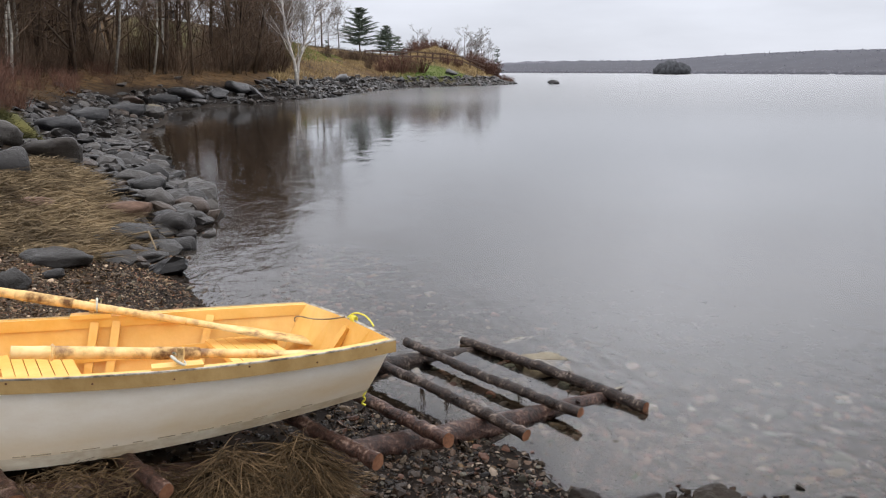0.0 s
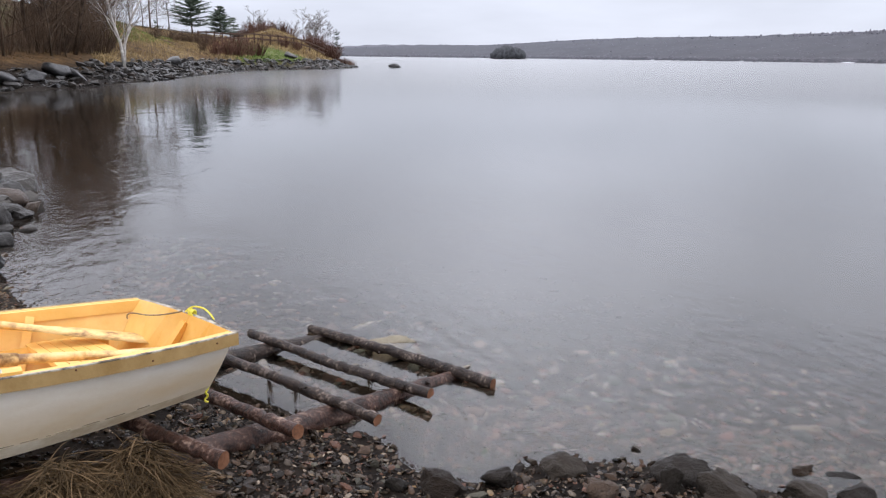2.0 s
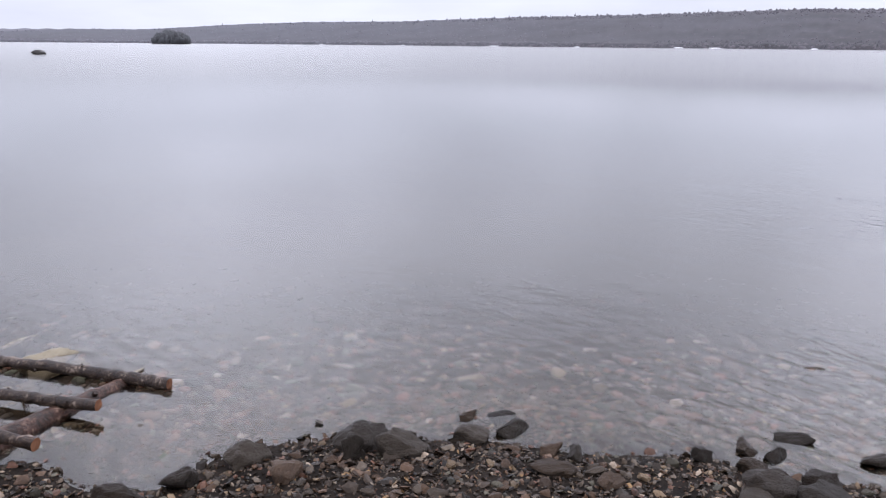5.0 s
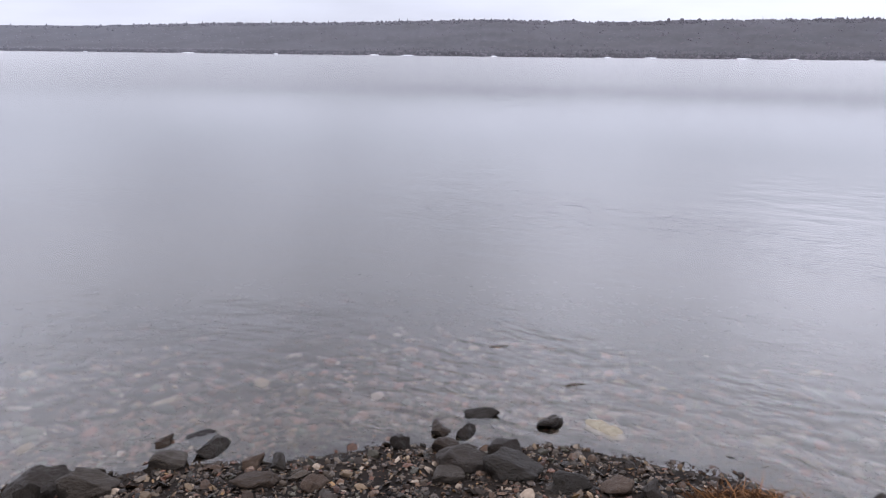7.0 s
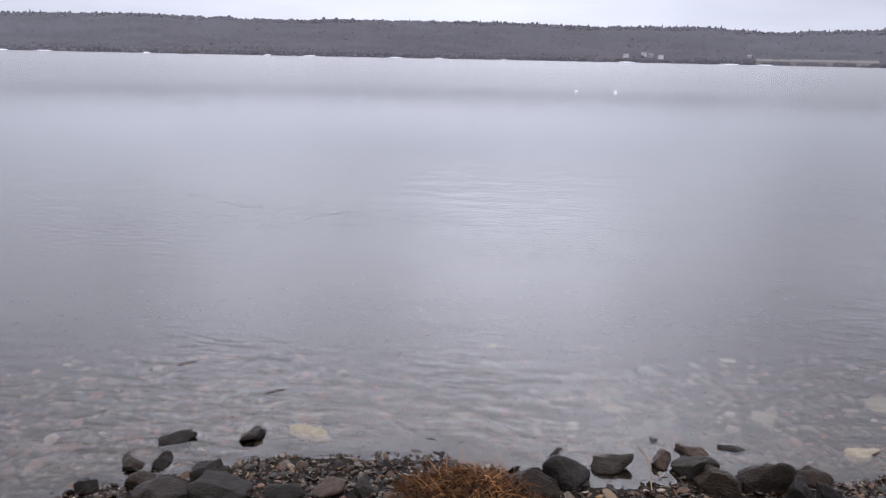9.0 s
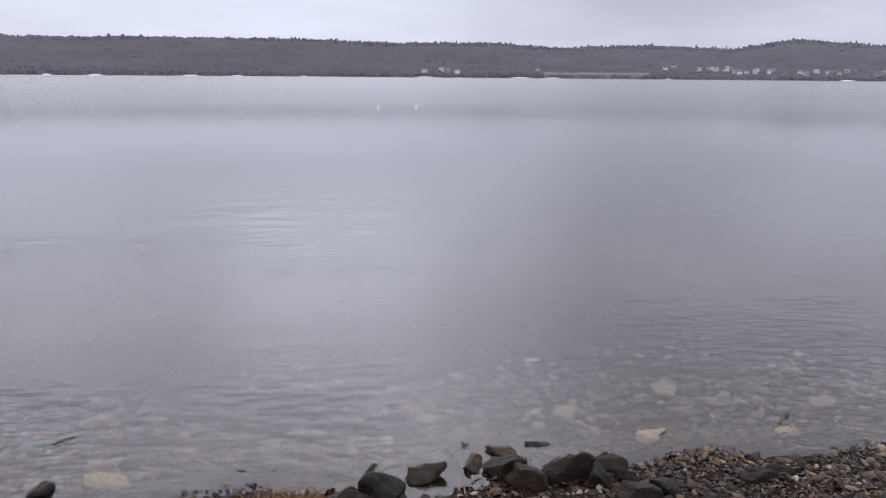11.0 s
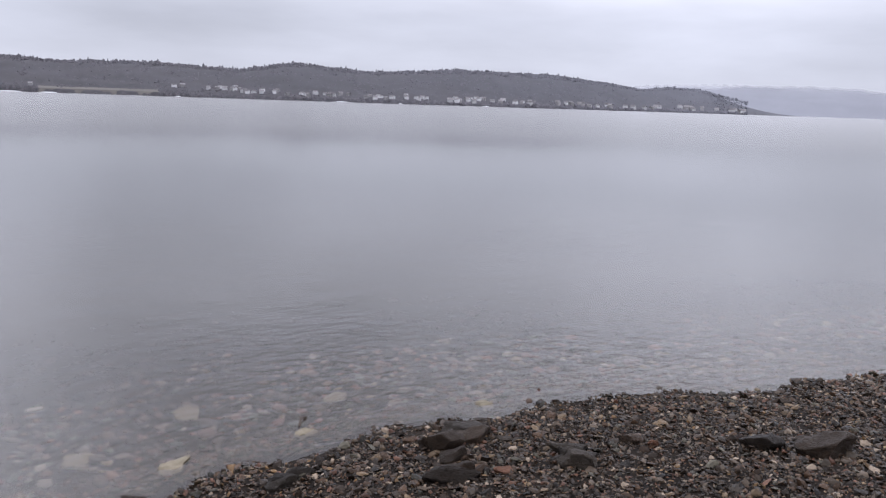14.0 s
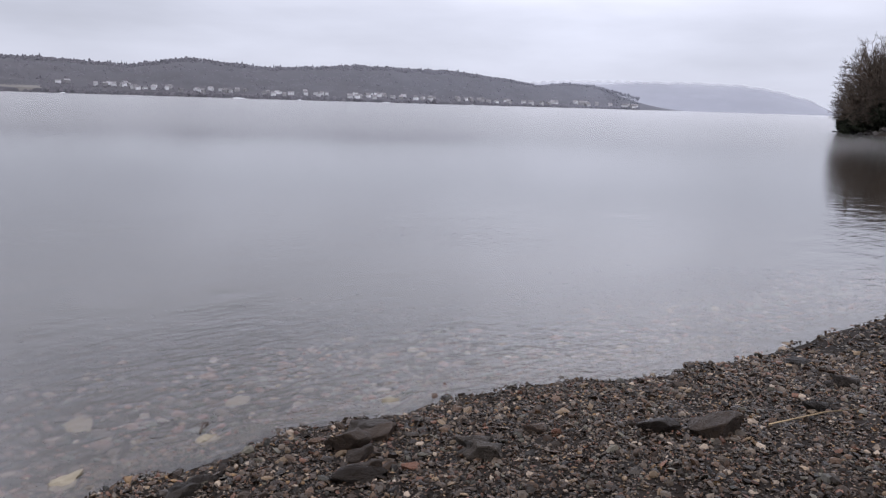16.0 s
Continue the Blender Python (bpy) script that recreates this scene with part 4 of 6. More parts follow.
# ---- trees ----
def perp(d, rng):
    v = Vector((rng.uniform(-1, 1), rng.uniform(-1, 1), rng.uniform(-1, 1)))
    v = v - d * v.dot(d)
    return v.normalized() if v.length > 1e-6 else Vector((1, 0, 0))


def grow(b, p, d, length, r, rng, depth, kids, up, twig_r, wob=0.25, sides=(7, 5, 4, 3), level=0, spread=(0.5, 1.0), first=0.2, thin=0.42):
    """A branch and its offshoots; returns nothing, adds to b[level] the tubes of each order."""
    n = 5 if level == 0 else (4 if level == 1 else 3)
    pts, dirs = [p.copy()], [d.copy()]
    cur, cd = p.copy(), d.copy()
    for i in range(n - 1):
        cur = cur + cd * (length / (n - 1))
        pts.append(cur.copy())
        cd = (cd + perp(cd, rng) * wob * rng.uniform(0.2, 1) + Vector((0, 0, up * 0.25))).normalized()
        dirs.append(cd.copy())
    tip = max(twig_r * 0.5, r * 0.25)
    rad = [r + (tip - r) * i / (n - 1) for i in range(n)]
    b[min(level, len(b) - 1)].tube(pts, rad, sides[min(level, 3)], caps=(level == 0))
    if level >= depth:
        return
    for k in range(kids[level]):
        f = 0.25 + 0.75 * (k + rng.random()) / kids[level] if level else first + (1 - first) * (k + rng.random()) / kids[level]
        i = min(int(f * (n - 1)), n - 2)
        s = f * (n - 1) - i
        q = pts[i].lerp(pts[i + 1], s)
        rr = rad[i] + (rad[i + 1] - rad[i]) * s
        side = perp(dirs[i], rng)
        a = rng.uniform(*spread)
        nd = (dirs[i] * math.cos(a) + side * math.sin(a) + Vector((0, 0, up * 0.3))).normalized()
        ln = length * rng.uniform(0.32, 0.55) * (1.15 - 0.5 * f)
        grow(b, q, nd, ln, max(twig_r, rr * thin), rng, depth, kids, up, twig_r, wob, sides, level + 1, spread, first, thin)


def bare_tree_meshes(seed, h, r, kids, twig_r, up=0.35, stems=1, wob=0.16, spread=(0.5, 1.0), first=0.2, thin=0.42):
    rng = random.Random(seed)
    b = [Build(), Build(), Build()]
    for s in range(stems):
        lean = Vector((rng.uniform(-0.22, 0.22), rng.uniform(-0.22, 0.22), 1)).normalized() if stems == 1 else Vector((math.cos(s * 6.28 / stems + 0.4) * 0.12, math.sin(s * 6.28 / stems + 0.4) * 0.12, 1)).normalized()
        grow(b, Vector((0.12 * s, 0.05 * s, -0.25)), lean, h * rng.uniform(0.88, 1.0), r, rng, 3, kids, up, twig_r, wob, spread=spread, first=first, thin=thin)
    return b


def tree_kind(name, seed, h, r, kids, twig_r, trunk_m, limb_m, twig_m, **kw):
    b = bare_tree_meshes(seed, h, r, kids, twig_r, **kw)
    return (b[0].mesh("trunk", trunk_m, True), b[1].mesh("limbs", limb_m, True), b[2].mesh("twigs", twig_m))


def place_tree(name, meshes, at, label, group, category="tree", names=("trunk", "bough", "crown")):
    t = thing(name, label, category, at, group)
    for nm, me in zip(names, meshes):
        part(nm, me, None, t)
    return t


WOOD = [tree_kind("tree", 40 + i, h, r, (11, 6, 5), 0.013, m_trunk, m_trunk, m_twig, wob=0.24, spread=(0.7, 1.35), first=0.12, thin=0.46) for i, (h, r) in enumerate(((11, 0.14), (13, 0.17), (9.5, 0.12), (12, 0.15), (10, 0.13)))]
POLE = [tree_kind("tree", 60 + i, h, r, (11, 6, 5), 0.0105, m_trunk, m_trunk, m_twig, wob=0.2, spread=(0.5, 1.2), first=0.12) for i, (h, r) in enumerate(((8.5, 0.05), (9.5, 0.085), (7.5, 0.04), (10.5, 0.06)))]
PALE = [tree_kind("tree", 70 + i, 9 + i, 0.075, (10, 5, 5), 0.011, m_birch_grey, m_trunk, m_twig) for i in range(2)]
GREY = [tree_kind("tree", 80 + i, 7.5 + i, 0.10, (11, 6, 5), 0.023, m_trunk, m_twig_grey, m_twig_grey, spread=(0.5, 1.0), first=0.3) for i in range(2)]
BIRCH = tree_kind("birch", 97, 8.4, 0.125, (15, 8, 9), 0.010, m_birch, m_birch, m_twig_grey, stems=2, wob=0.30, spread=(0.45, 1.0), first=0.22, thin=0.40)

rng = random.Random(21)


def stand(az, r, turn=None, scale=1.0):
    x, y, _ = polar(az, r)
    return Matrix.Translation((x, y, gz(x, y) - 0.05)) @ Matrix.Rotation(turn if turn is not None else rng.uniform(0, 6.28), 4, "Z") @ Matrix.Scale(scale, 4)


def land_ok(az, r, least):
    x, y, _ = polar(az, r)
    return float(shore_distance(np.array([x]), np.array([y]))[0]) > least


def scatter(count, az0, az1, r0, r1, least):
    done = 0
    for _ in range(count * 40):
        az, r = rng.uniform(az0, az1), rng.uniform(r0, r1)
        if land_ok(az, r, least):
            yield az, r
            done += 1
            if done >= count:
                return


for az, r in scatter(130, 11.6, 32.0, 26, 66, 5.5):
    if 14.2 < az < 21.5 and rng.random() < 0.42:
        continue
    k = rng.random()
    if k < 0.4:
        place_tree("tree", rng.choice(WOOD), stand(az, r, None, rng.uniform(0.85, 1.2)), "tall bare brown tree in the shore wood", "bare trees of the shore wood")
    elif k < 0.86:
        place_tree("tree", rng.choice(POLE), stand(az, r, None, rng.uniform(0.9, 1.3)), "slim bare young tree in the shore wood", "bare trees of the shore wood")
    else:
        place_tree("birch", rng.choice(PALE), stand(az, r, None, rng.uniform(0.9, 1.2)), "bare birch with a pale trunk in the shore wood", "bare trees of the shore wood")
for az, r in scatter(46, 11.8, 32.0, 62, 104, 6.5):
    if 14.2 < az < 22.5:
        continue
    place_tree("tree", rng.choice(POLE + WOOD), stand(az, r, None, rng.uniform(0.8, 1.2)), "bare brown tree deep in the shore wood", "bare trees of the shore wood")
for az, r in scatter(34, 10.9, 14.6, 54, 88, 5.0):
    place_tree("tree", rng.choice(POLE), stand(az, r, None, rng.uniform(0.7, 1.1)), "slim bare young tree at the edge of the wood", "bare trees of the shore wood")
for az, r in scatter(16, 10.9, 15.0, 62, 96, 7.0):
    place_tree("tree", rng.choice(WOOD), stand(az, r, None, rng.uniform(0.7, 1.0)), "bare brown tree at the edge of the wood", "bare trees of the shore wood")
place_tree("birch", BIRCH, stand(10.15, 60.5, 0.5), "forked white birch standing on the rocky bank", "", "birch")
for az, r in ((8.8, 118), (7.9, 126), (9.6, 130), (7.2, 135), (11.0, 120), (10.4, 140), (12.5, 125)):
    place_tree("tree", rng.choice(GREY), stand(az, r, None, rng.uniform(0.8, 1.1)), "pale bare tree behind the grassy rise", "pale bare trees on the rise")
for az, r, el in ((1.75, 150, 2.55), (1.2, 152, 2.35), (-2.2, 148, 2.5), (-2.7, 146, 2.2), (-1.5, 150, 2.25), (-3.1, 145, 1.9), (-0.8, 155, 2.0), (-1.9, 152, 2.3), (2.3, 150, 2.2)):
    x, y, _ = polar(az, r)
    place_tree("tree", rng.choice(GREY), stand(az, r, None, (1.8 + math.tan(radians(el)) * r - gz(x, y)) / 7.6), "small bare tree on the point", "bare trees on the point")


def shrub_mesh(seed, h, stems, mat, spread, thick=1.0):
    r_ = random.Random(seed)
    b = Build()
    for k in range(stems):
        a, f = r_.uniform(0, 6.28), r_.random() ** 0.6
        p = Vector((math.cos(a) * f * h * 0.25, math.sin(a) * f * h * 0.25, -0.1))
        d = Vector((math.cos(a) * spread * f, math.sin(a) * spread * f, 1)).normalized()
        ln = h * r_.uniform(0.6, 1.05)
        mid = p + d * ln * 0.55
        tip = mid + (d + perp(d, r_) * 0.3).normalized() * ln * 0.45
        b.tube([p, mid, tip], [0.014 * h / 2 * thick, 0.010 * h / 2 * thick, 0.003 * thick], 3, False)
        for _ in range(7):
            s = r_.uniform(0.3, 1.0)
            q = p.lerp(mid, s) if r_.random() < 0.5 else mid.lerp(tip, s)
            e = (d + perp(d, r_) * r_.uniform(0.4, 0.9)).normalized()
            b.tube([q, q + e * ln * r_.uniform(0.15, 0.35)], [0.006 * h / 2 * thick, 0.002 * thick], 3, False)
    return b.mesh("crown", mat)


THICKET = [shrub_mesh(240 + i, 3.0, 26, m_twig, 0.16, 0.9) for i in range(3)]
RED_FAR = [shrub_mesh(220 + i, 2.4, 46, m_red_twig, 0.6, 2.6) for i in range(3)]
BROWN_FAR = [shrub_mesh(230 + i, 2.2, 40, m_twig, 0.6, 2.4) for i in range(3)]
RED_SHRUB = [shrub_mesh(200 + i, 2.4, 38, m_red_twig, 0.55) for i in range(3)]
BROWN_SHRUB = [shrub_mesh(210 + i, 2.2, 34, m_twig, 0.6) for i in range(3)]
for az, r, s, red in ((2.9, 104, 1.3, 1), (2.2, 106, 1.2, 1), (1.5, 108, 1.1, 1), (3.6, 103, 1.2, 1), (4.3, 101, 1.0, 1), (0.9, 150, 1.7, 1), (0.2, 150, 1.6, 1), (-0.5, 152, 1.5, 1), (1.5, 149, 1.8, 1), (-1.1, 150, 1.5, 1), (-1.7, 148, 1.5, 1), (0.5, 147, 1.4, 1), (-0.1, 148, 1.4, 1), (2.2, 148, 1.3, 1),
                      (-3.0, 136, 1.6, 1), (-3.5, 135, 1.5, 1), (-2.6, 138, 1.6, 1), (-4.6, 134, 0.6, 0), (-4.9, 136, 0.45, 0), (8.1, 100, 1.0, 0), (5.2, 102, 0.8, 0), (-0.2, 121, 0.8, 1), (-1.0, 122, 0.8, 1)):
    t = thing("shrub", "leafless red-stemmed shrub on the grassy point" if red else "leafless brown shrub on the grassy point", "shrub", stand(az, r, None, s * 0.8), "shrubs of the point")
    part("crown", rng.choice(RED_FAR if red else BROWN_FAR), None, t)
for k in range(14):
    az, r = 2.7 - 0.26 * k, rng.uniform(132, 139)
    t = thing("shrub", "dense leafless red shrub on the mound of the point", "shrub", stand(az, r, None, rng.uniform(0.7, 1.05)), "shrubs of the point")
    part("crown", rng.choice(RED_FAR), None, t)
for k in range(16):
    az = -1.9 - 0.19 * k + rng.uniform(-0.1, 0.1)
    t = thing("shrub", "tall dense leafless red-brown shrub at the tip of the point", "shrub", stand(az, rng.uniform(131, 137), None, (1.2 if az > -3.6 else 0.55) * rng.uniform(0.7, 1.05)), "shrubs of the point")
    part("crown", rng.choice(RED_FAR), None, t)
for k in range(12):
    az, r = 7.2 - 0.4 * k, rng.uniform(104, 111)
    t = thing("shrub", "leafless brown shrub below the rail fence", "shrub", stand(az, r, None, rng.uniform(0.4, 0.75)), "shrubs of the point")
    part("crown", rng.choice(BROWN_FAR), None, t)
for az, r in scatter(14, 11.8, 32.0, 34, 70, 6.5):
    t = thing("thicket", "tall thicket of leafless brown saplings in the shore wood", "shrub", stand(az, r, None, rng.uniform(1.0, 2.3)), "thickets of the shore wood")
    part("crown", rng.choice(THICKET), None, t)
for az, r in scatter(90, 11.4, 32.0, 24, 64, 6.2):
    red = az > 23 and r < 34
    t = thing("shrub", "tangled leafless red-brown shrub at the wood's edge" if red else "tangled leafless brown shrub under the trees", "shrub", stand(az, r, None, rng.uniform(0.45, 1.15)), "undergrowth of the shore wood")
    part("crown", rng.choice(RED_SHRUB if red else BROWN_SHRUB), None, t)


for az, r in scatter(44, 10.7, 15.5, 58, 84, 6.0):
    t = thing("shrub", "tall leafless brown shrub at the edge of the wood", "shrub", stand(az, r, None, rng.uniform(0.8, 1.7)), "undergrowth of the shore wood")
    part("crown", rng.choice(BROWN_SHRUB), None, t)
for az, r in scatter(64, 11.4, 32.0, 14, 52, 2.9):
    red = az > 22
    t = thing("shrub", "small leafless russet bush on the bank" if red else "small leafless brown bush on the bank", "shrub", stand(az, r, None, rng.uniform(0.18, 0.42)), "undergrowth of the shore wood")
    part("crown", rng.choice(RED_SHRUB if red else BROWN_SHRUB), None, t)


def tall(az, r, el):
    x, y, _ = polar(az, r)
    return 1.8 + math.tan(radians(el)) * r - gz(x, y)


for az, r in scatter(26, 23.0, 32.0, 15, 27, 3.6):
    t = thing("shrub", "tangled leafless russet shrub above the boulders", "shrub", stand(az, r, None, rng.uniform(0.35, 0.7)), "undergrowth of the shore wood")
    part("crown", rng.choice(RED_SHRUB), None, t)


def conifer(at, h, width, whorls, arms, seed, label, droop=-0.15, bare=0.12):
    r_ = random.Random(seed)
    t = thing("conifer", label, "conifer", at, "conifers on the point")
    tb = Build()
    tb.tube([(0, 0, -0.3), (0.02 * h * r_.uniform(-1, 1), 0, h * 0.5), (0, 0, h)], [h * 0.017, h * 0.012, h * 0.003], 8)
    part("trunk", tb, m_trunk, t, smooth=True)
    cb = Build()
    for w in range(whorls):
        f = bare + (1 - bare) * (w + r_.uniform(-0.6, 0.6)) / whorls
        reach = width * max(0.0, 1 - f) ** 0.8 * (0.75 if f < bare + 0.12 else 1) + 0.04 * h
        for k in range(arms):
            if r_.random() < 0.2:
                continue
            a = 6.28 * (k + r_.random()) / arms
            ln = reach * r_.uniform(0.45, 1.2)
            p = Vector((0, 0, min(f * h + r_.uniform(-0.04, 0.04) * h, h * 0.985)))
            d = Vector((math.cos(a), math.sin(a), droop + 0.5 * f)).normalized()
            q = p + d * ln
            cb.tube([p, p.lerp(q, 0.6) + Vector((0, 0, -0.03 * ln)), q + Vector((0, 0, 0.04 * ln))], [0.006 * h * (1 - f) + 0.01, 0.008, 0.004], 3, False)
            for i in range(24):
                s = 0.12 + 0.88 * (i + r_.random()) / 24
                c = p.lerp(q, s)
                side = Vector((-math.sin(a), math.cos(a), 0)) * (1 if i % 2 else -1)
                e = (d * 0.6 + side * r_.uniform(0.4, 1.0) + Vector((0, 0, r_.uniform(-0.25, 0.3)))).normalized()
                cb.blade(c, e, (0.14 + 0.20 * (1 - s)) * ln + 0.03 * h, 0.009 * h + 0.03, (0, 0, r_.uniform(-0.5, 0.2)), r_, 2)
    part("crown", cb, m_needle, t)
    return t


conifer(stand(5.75, 122, 0.3), tall(5.75, 122, 4.31), 4.0, 24, 8, 1, "dark green pine with open layered branches", 0.0, 0.18)
conifer(stand(3.95, 126, 1.3), tall(3.95, 126, 3.1), 2.9, 24, 9, 2, "dark green young spruce by the shore road", -0.1, 0.14)
conifer(stand(3.1, 140, 2.3), tall(3.1, 140, 2.45), 1.7, 12, 7, 3, "dark green small spruce by the shore road", -0.1)
conifer(stand(0.55, 152, 1.1), tall(0.55, 152, 2.15), 1.7, 12, 7, 4, "dark green spruce among red shrubs", -0.1)
conifer(stand(1.3, 156, 2.0), tall(1.3, 156, 2.2), 1.6, 10, 7, 5, "dark green spruce among red shrubs", -0.1)
conifer(stand(-3.75, 141, 0.2), tall(-3.75, 141, 1.75), 1.0, 11, 6, 6, "narrow dark spruce on the point", -0.1)
conifer(stand(8.0, 150, 0.7), 4.0, 1.6, 10, 7, 8, "dark green spruce behind the grassy rise", -0.1)

# rail fence and road along the point
for k in range(16):
    az = 5.4 - 0.52 * k
    r = 112 + 0.9 * k
    t_ = thing("fence_panel", "weathered wooden rail fence section on the bank", "fence", None, "sections of the rail fence")
    x0, y0, _ = polar(az, r)
    x1, y1, _ = polar(az - 0.52, r + 0.9)
    z0, z1 = gz(x0, y0), gz(x1, y1)
    b = Build()
    b.beam((x0, y0, z0 - 0.2), (x0, y0, z0 + 1.5), (1, 0, 0), 0.18, 0.18)
    part("post", b, m_grey_wood, t_)
    for hh in (0.7, 1.3):
        b = Build()
        b.beam((x0, y0 - 0.08, z0 + hh), (x1, y1 - 0.08, z1 + hh), (0, 0, 1), 0.06, 0.2)
        part("rail", b, m_grey_wood, t_)
rb_ = Build()
rw = []
for k in range(40):
    az = 13 - 0.33 * k
    r = 116 + 0.35 * k
    pa, pb = polar(az, r), polar(az, r + 5.5)
    za = max(gz(pa[0], pa[1]), gz(pb[0], pb[1])) + 0.12
    rw.append([(*pa[:2], za), (*pb[:2], za)])
rb_.sheet(rw, 0)
tagged(part("road", rb_, m_road), "narrow wet asphalt road above the bank", "road", kind="structure")

# houses seen through the shore wood
for az, r, w, h in ((18.2, 120, 5.5, 2.4), (19.4, 128, 5, 2.2)):
    x, y, _ = polar(az, r)
    house(Matrix.Translation((x, y, gz(x, y))) @ Matrix.Rotation(radians(az + 8), 4, "Z"), w, 5, h, m_white_paint, m_roof, "white house with a grey roof behind the bare trees", "houses behind the wood", windows=3)
# a utility pole on the rise
t_ = thing("utility_pole", "dark wooden utility pole beside the road", "pole", stand(8.35, 128, 0.2))
b = Build()
b.tube([(0, 0, -0.4), (0, 0, 6.4)], [0.13, 0.10], 8)
part("post", b, m_grey_wood, t_, smooth=True)
b = Build()
b.beam((-0.8, 0, 6.0), (0.8, 0, 6.0), (0, 0, 1), 0.1, 0.12)
part("crossarm", b, m_grey_wood, t_)

# wooded spit to the south
def dome_tree(seed, h, w, limbs=130, subs=9, twigs=9):
    """A broad round crown of fine bare twigs on a short stout trunk."""
    r_ = random.Random(seed)
    tb, lb, cb = Build(), Build(), Build()
    tb.tube([(0, 0, -0.4), (0.1, 0, h * 0.15), (0.05, 0.1, h * 0.34)], [0.3, 0.24, 0.16], 9)
    for k in range(limbs):
        a, v = 6.283 * (k + r_.random()) / limbs * 7.0, -0.42 + 1.42 * (k + r_.random()) / limbs
        ring = math.sqrt(max(0.0, 1 - v * v))
        tip = Vector((math.cos(a) * ring * w, math.sin(a) * ring * w, h * 0.48 + v * h * 0.5)) * r_.uniform(0.78, 0.88)
        root = Vector((0.05, 0.05, h * r_.uniform(0.1, 0.34)))
        mid = root.lerp(tip, 0.55) + Vector((0, 0, 0.05 * h))
        lb.tube([root, mid, tip], [0.055, 0.028, 0.009], 4, False)
        way = (tip - root).normalized()
        for i in range(subs):
            f = 0.35 + 0.65 * (i + r_.random()) / subs
            q = root.lerp(mid, f * 2) if f < 0.5 else mid.lerp(tip, f * 2 - 1)
            d = (way + perp(way, r_) * r_.uniform(0.5, 1.1)).normalized()
            e = q + d * w * r_.uniform(0.12, 0.24)
            cb.tube([q, e], [0.012, 0.006], 3, False)
            for _ in range(twigs):
                g = q.lerp(e, r_.uniform(0.2, 1.0))
                d2 = (d + perp(d, r_) * r_.uniform(0.5, 1.2)).normalized()
                cb.tube([g, g + d2 * w * r_.uniform(0.05, 0.11)], [0.008, 0.003], 3, False)
    return tb.mesh("trunk", m_trunk, True), lb.mesh("limbs", m_trunk, True), cb.mesh("twigs", m_twig_brown)


m_holly = material("dark_evergreen_undergrowth", (0.012, 0.014, 0.010), (0.035, 0.040, 0.026), 0.7, 4, 0.8, 0.0, (1, 1, 1), 0.3)


def bush_mesh(seed, h, w, count):
    """A dense dark evergreen bush: short stems under many small sprays of leaves."""
    r_ = random.Random(seed)
    b = Build()
    for _ in range(count):
        a, v = r_.uniform(0, 6.283), r_.uniform(0, 1)
        ring = math.sqrt(1 - v * v) * r_.uniform(0.55, 1.0)
        p = Vector((math.cos(a) * ring * w, math.sin(a) * ring * w, h * (0.05 + 0.9 * v * r_.uniform(0.6, 1.0))))
        out = Vector((math.cos(a), math.sin(a), r_.uniform(-0.2, 0.9))).normalized()
        b.blade(p, out, r_.uniform(0.25, 0.55), r_.uniform(0.16, 0.30), (0, 0, r_.uniform(-0.6, 0.1)), r_, 2)
    return b.mesh("crown", m_holly)


SPIT_SHRUB = [bush_mesh(250 + i, 2.2, 1.3, 900) for i in range(2)]
DOME = [dome_tree(90, 7.2, 3.2), dome_tree(91, 6.2, 2.8)]
for i, (az, r, sc) in enumerate(((-160.0, 94, 1.42), (-158.95, 93, 1.08), (-161.5, 96, 1.3), (-160.5, 98, 1.5), (-162.6, 95, 1.1), (-158.6, 94, 0.72), (-160.8, 92, 0.95), (-159.4, 91.5, 0.66))):
    place_tree("tree", DOME[i % 2], stand(az, r, None, sc), "broad round-crowned bare tree on the wooded spit", "trees of the spit")
for az, r, sc in ((-158.85, 92, 0.9), (-159.5, 92, 1.3), (-158.7, 95, 1.1), (-159.3, 96, 1.5), (-160.3, 92, 1.5), (-161.0, 92, 1.6), (-160.0, 94, 1.7), (-161.8, 92, 1.6), (-159.2, 93.5, 1.3)):
    t = thing("shrub", "dense dark evergreen shrub on the wooded spit", "shrub", stand(az, r, None, sc), "shrubs of the spit")
    part("crown", rng.choice(SPIT_SHRUB), None, t)

# ---- rocks of the cove and the point ----
ROCK_MESH = [stone_mesh("rock", 300 + i, m_rock, 3, 0.22, 0.36) for i in range(9)]
SLAB_ROUND = [stone_mesh("rock", 360 + i, m_rock, 3, 0.16, 0.5, True, 0.34) for i in range(5)]
SLAB_MESH = [stone_mesh("rock", 340 + i, m_rock, 3, 0.10, 0.64, False, 0.28) for i in range(9)]
rng = random.Random(31)


def lay(name, me, x, y, w, d, h, turn, sink, label, category, group, z=None, tilt=0.0, mat=None):
    g = gz(x, y) if z is None else z
    ob = part(name, me, None, at=Matrix.Translation((x, y, g + h * (0.5 - sink))) @ Matrix.Rotation(radians(turn), 4, "Z") @ Matrix.Rotation(tilt, 4, "X") @ Matrix.Diagonal((w, d, h, 1)))
    tagged(ob, label, category, group)
    if mat:
        ob.material_slots[0].link = "OBJECT"
        ob.material_slots[0].material = mat
    return ob


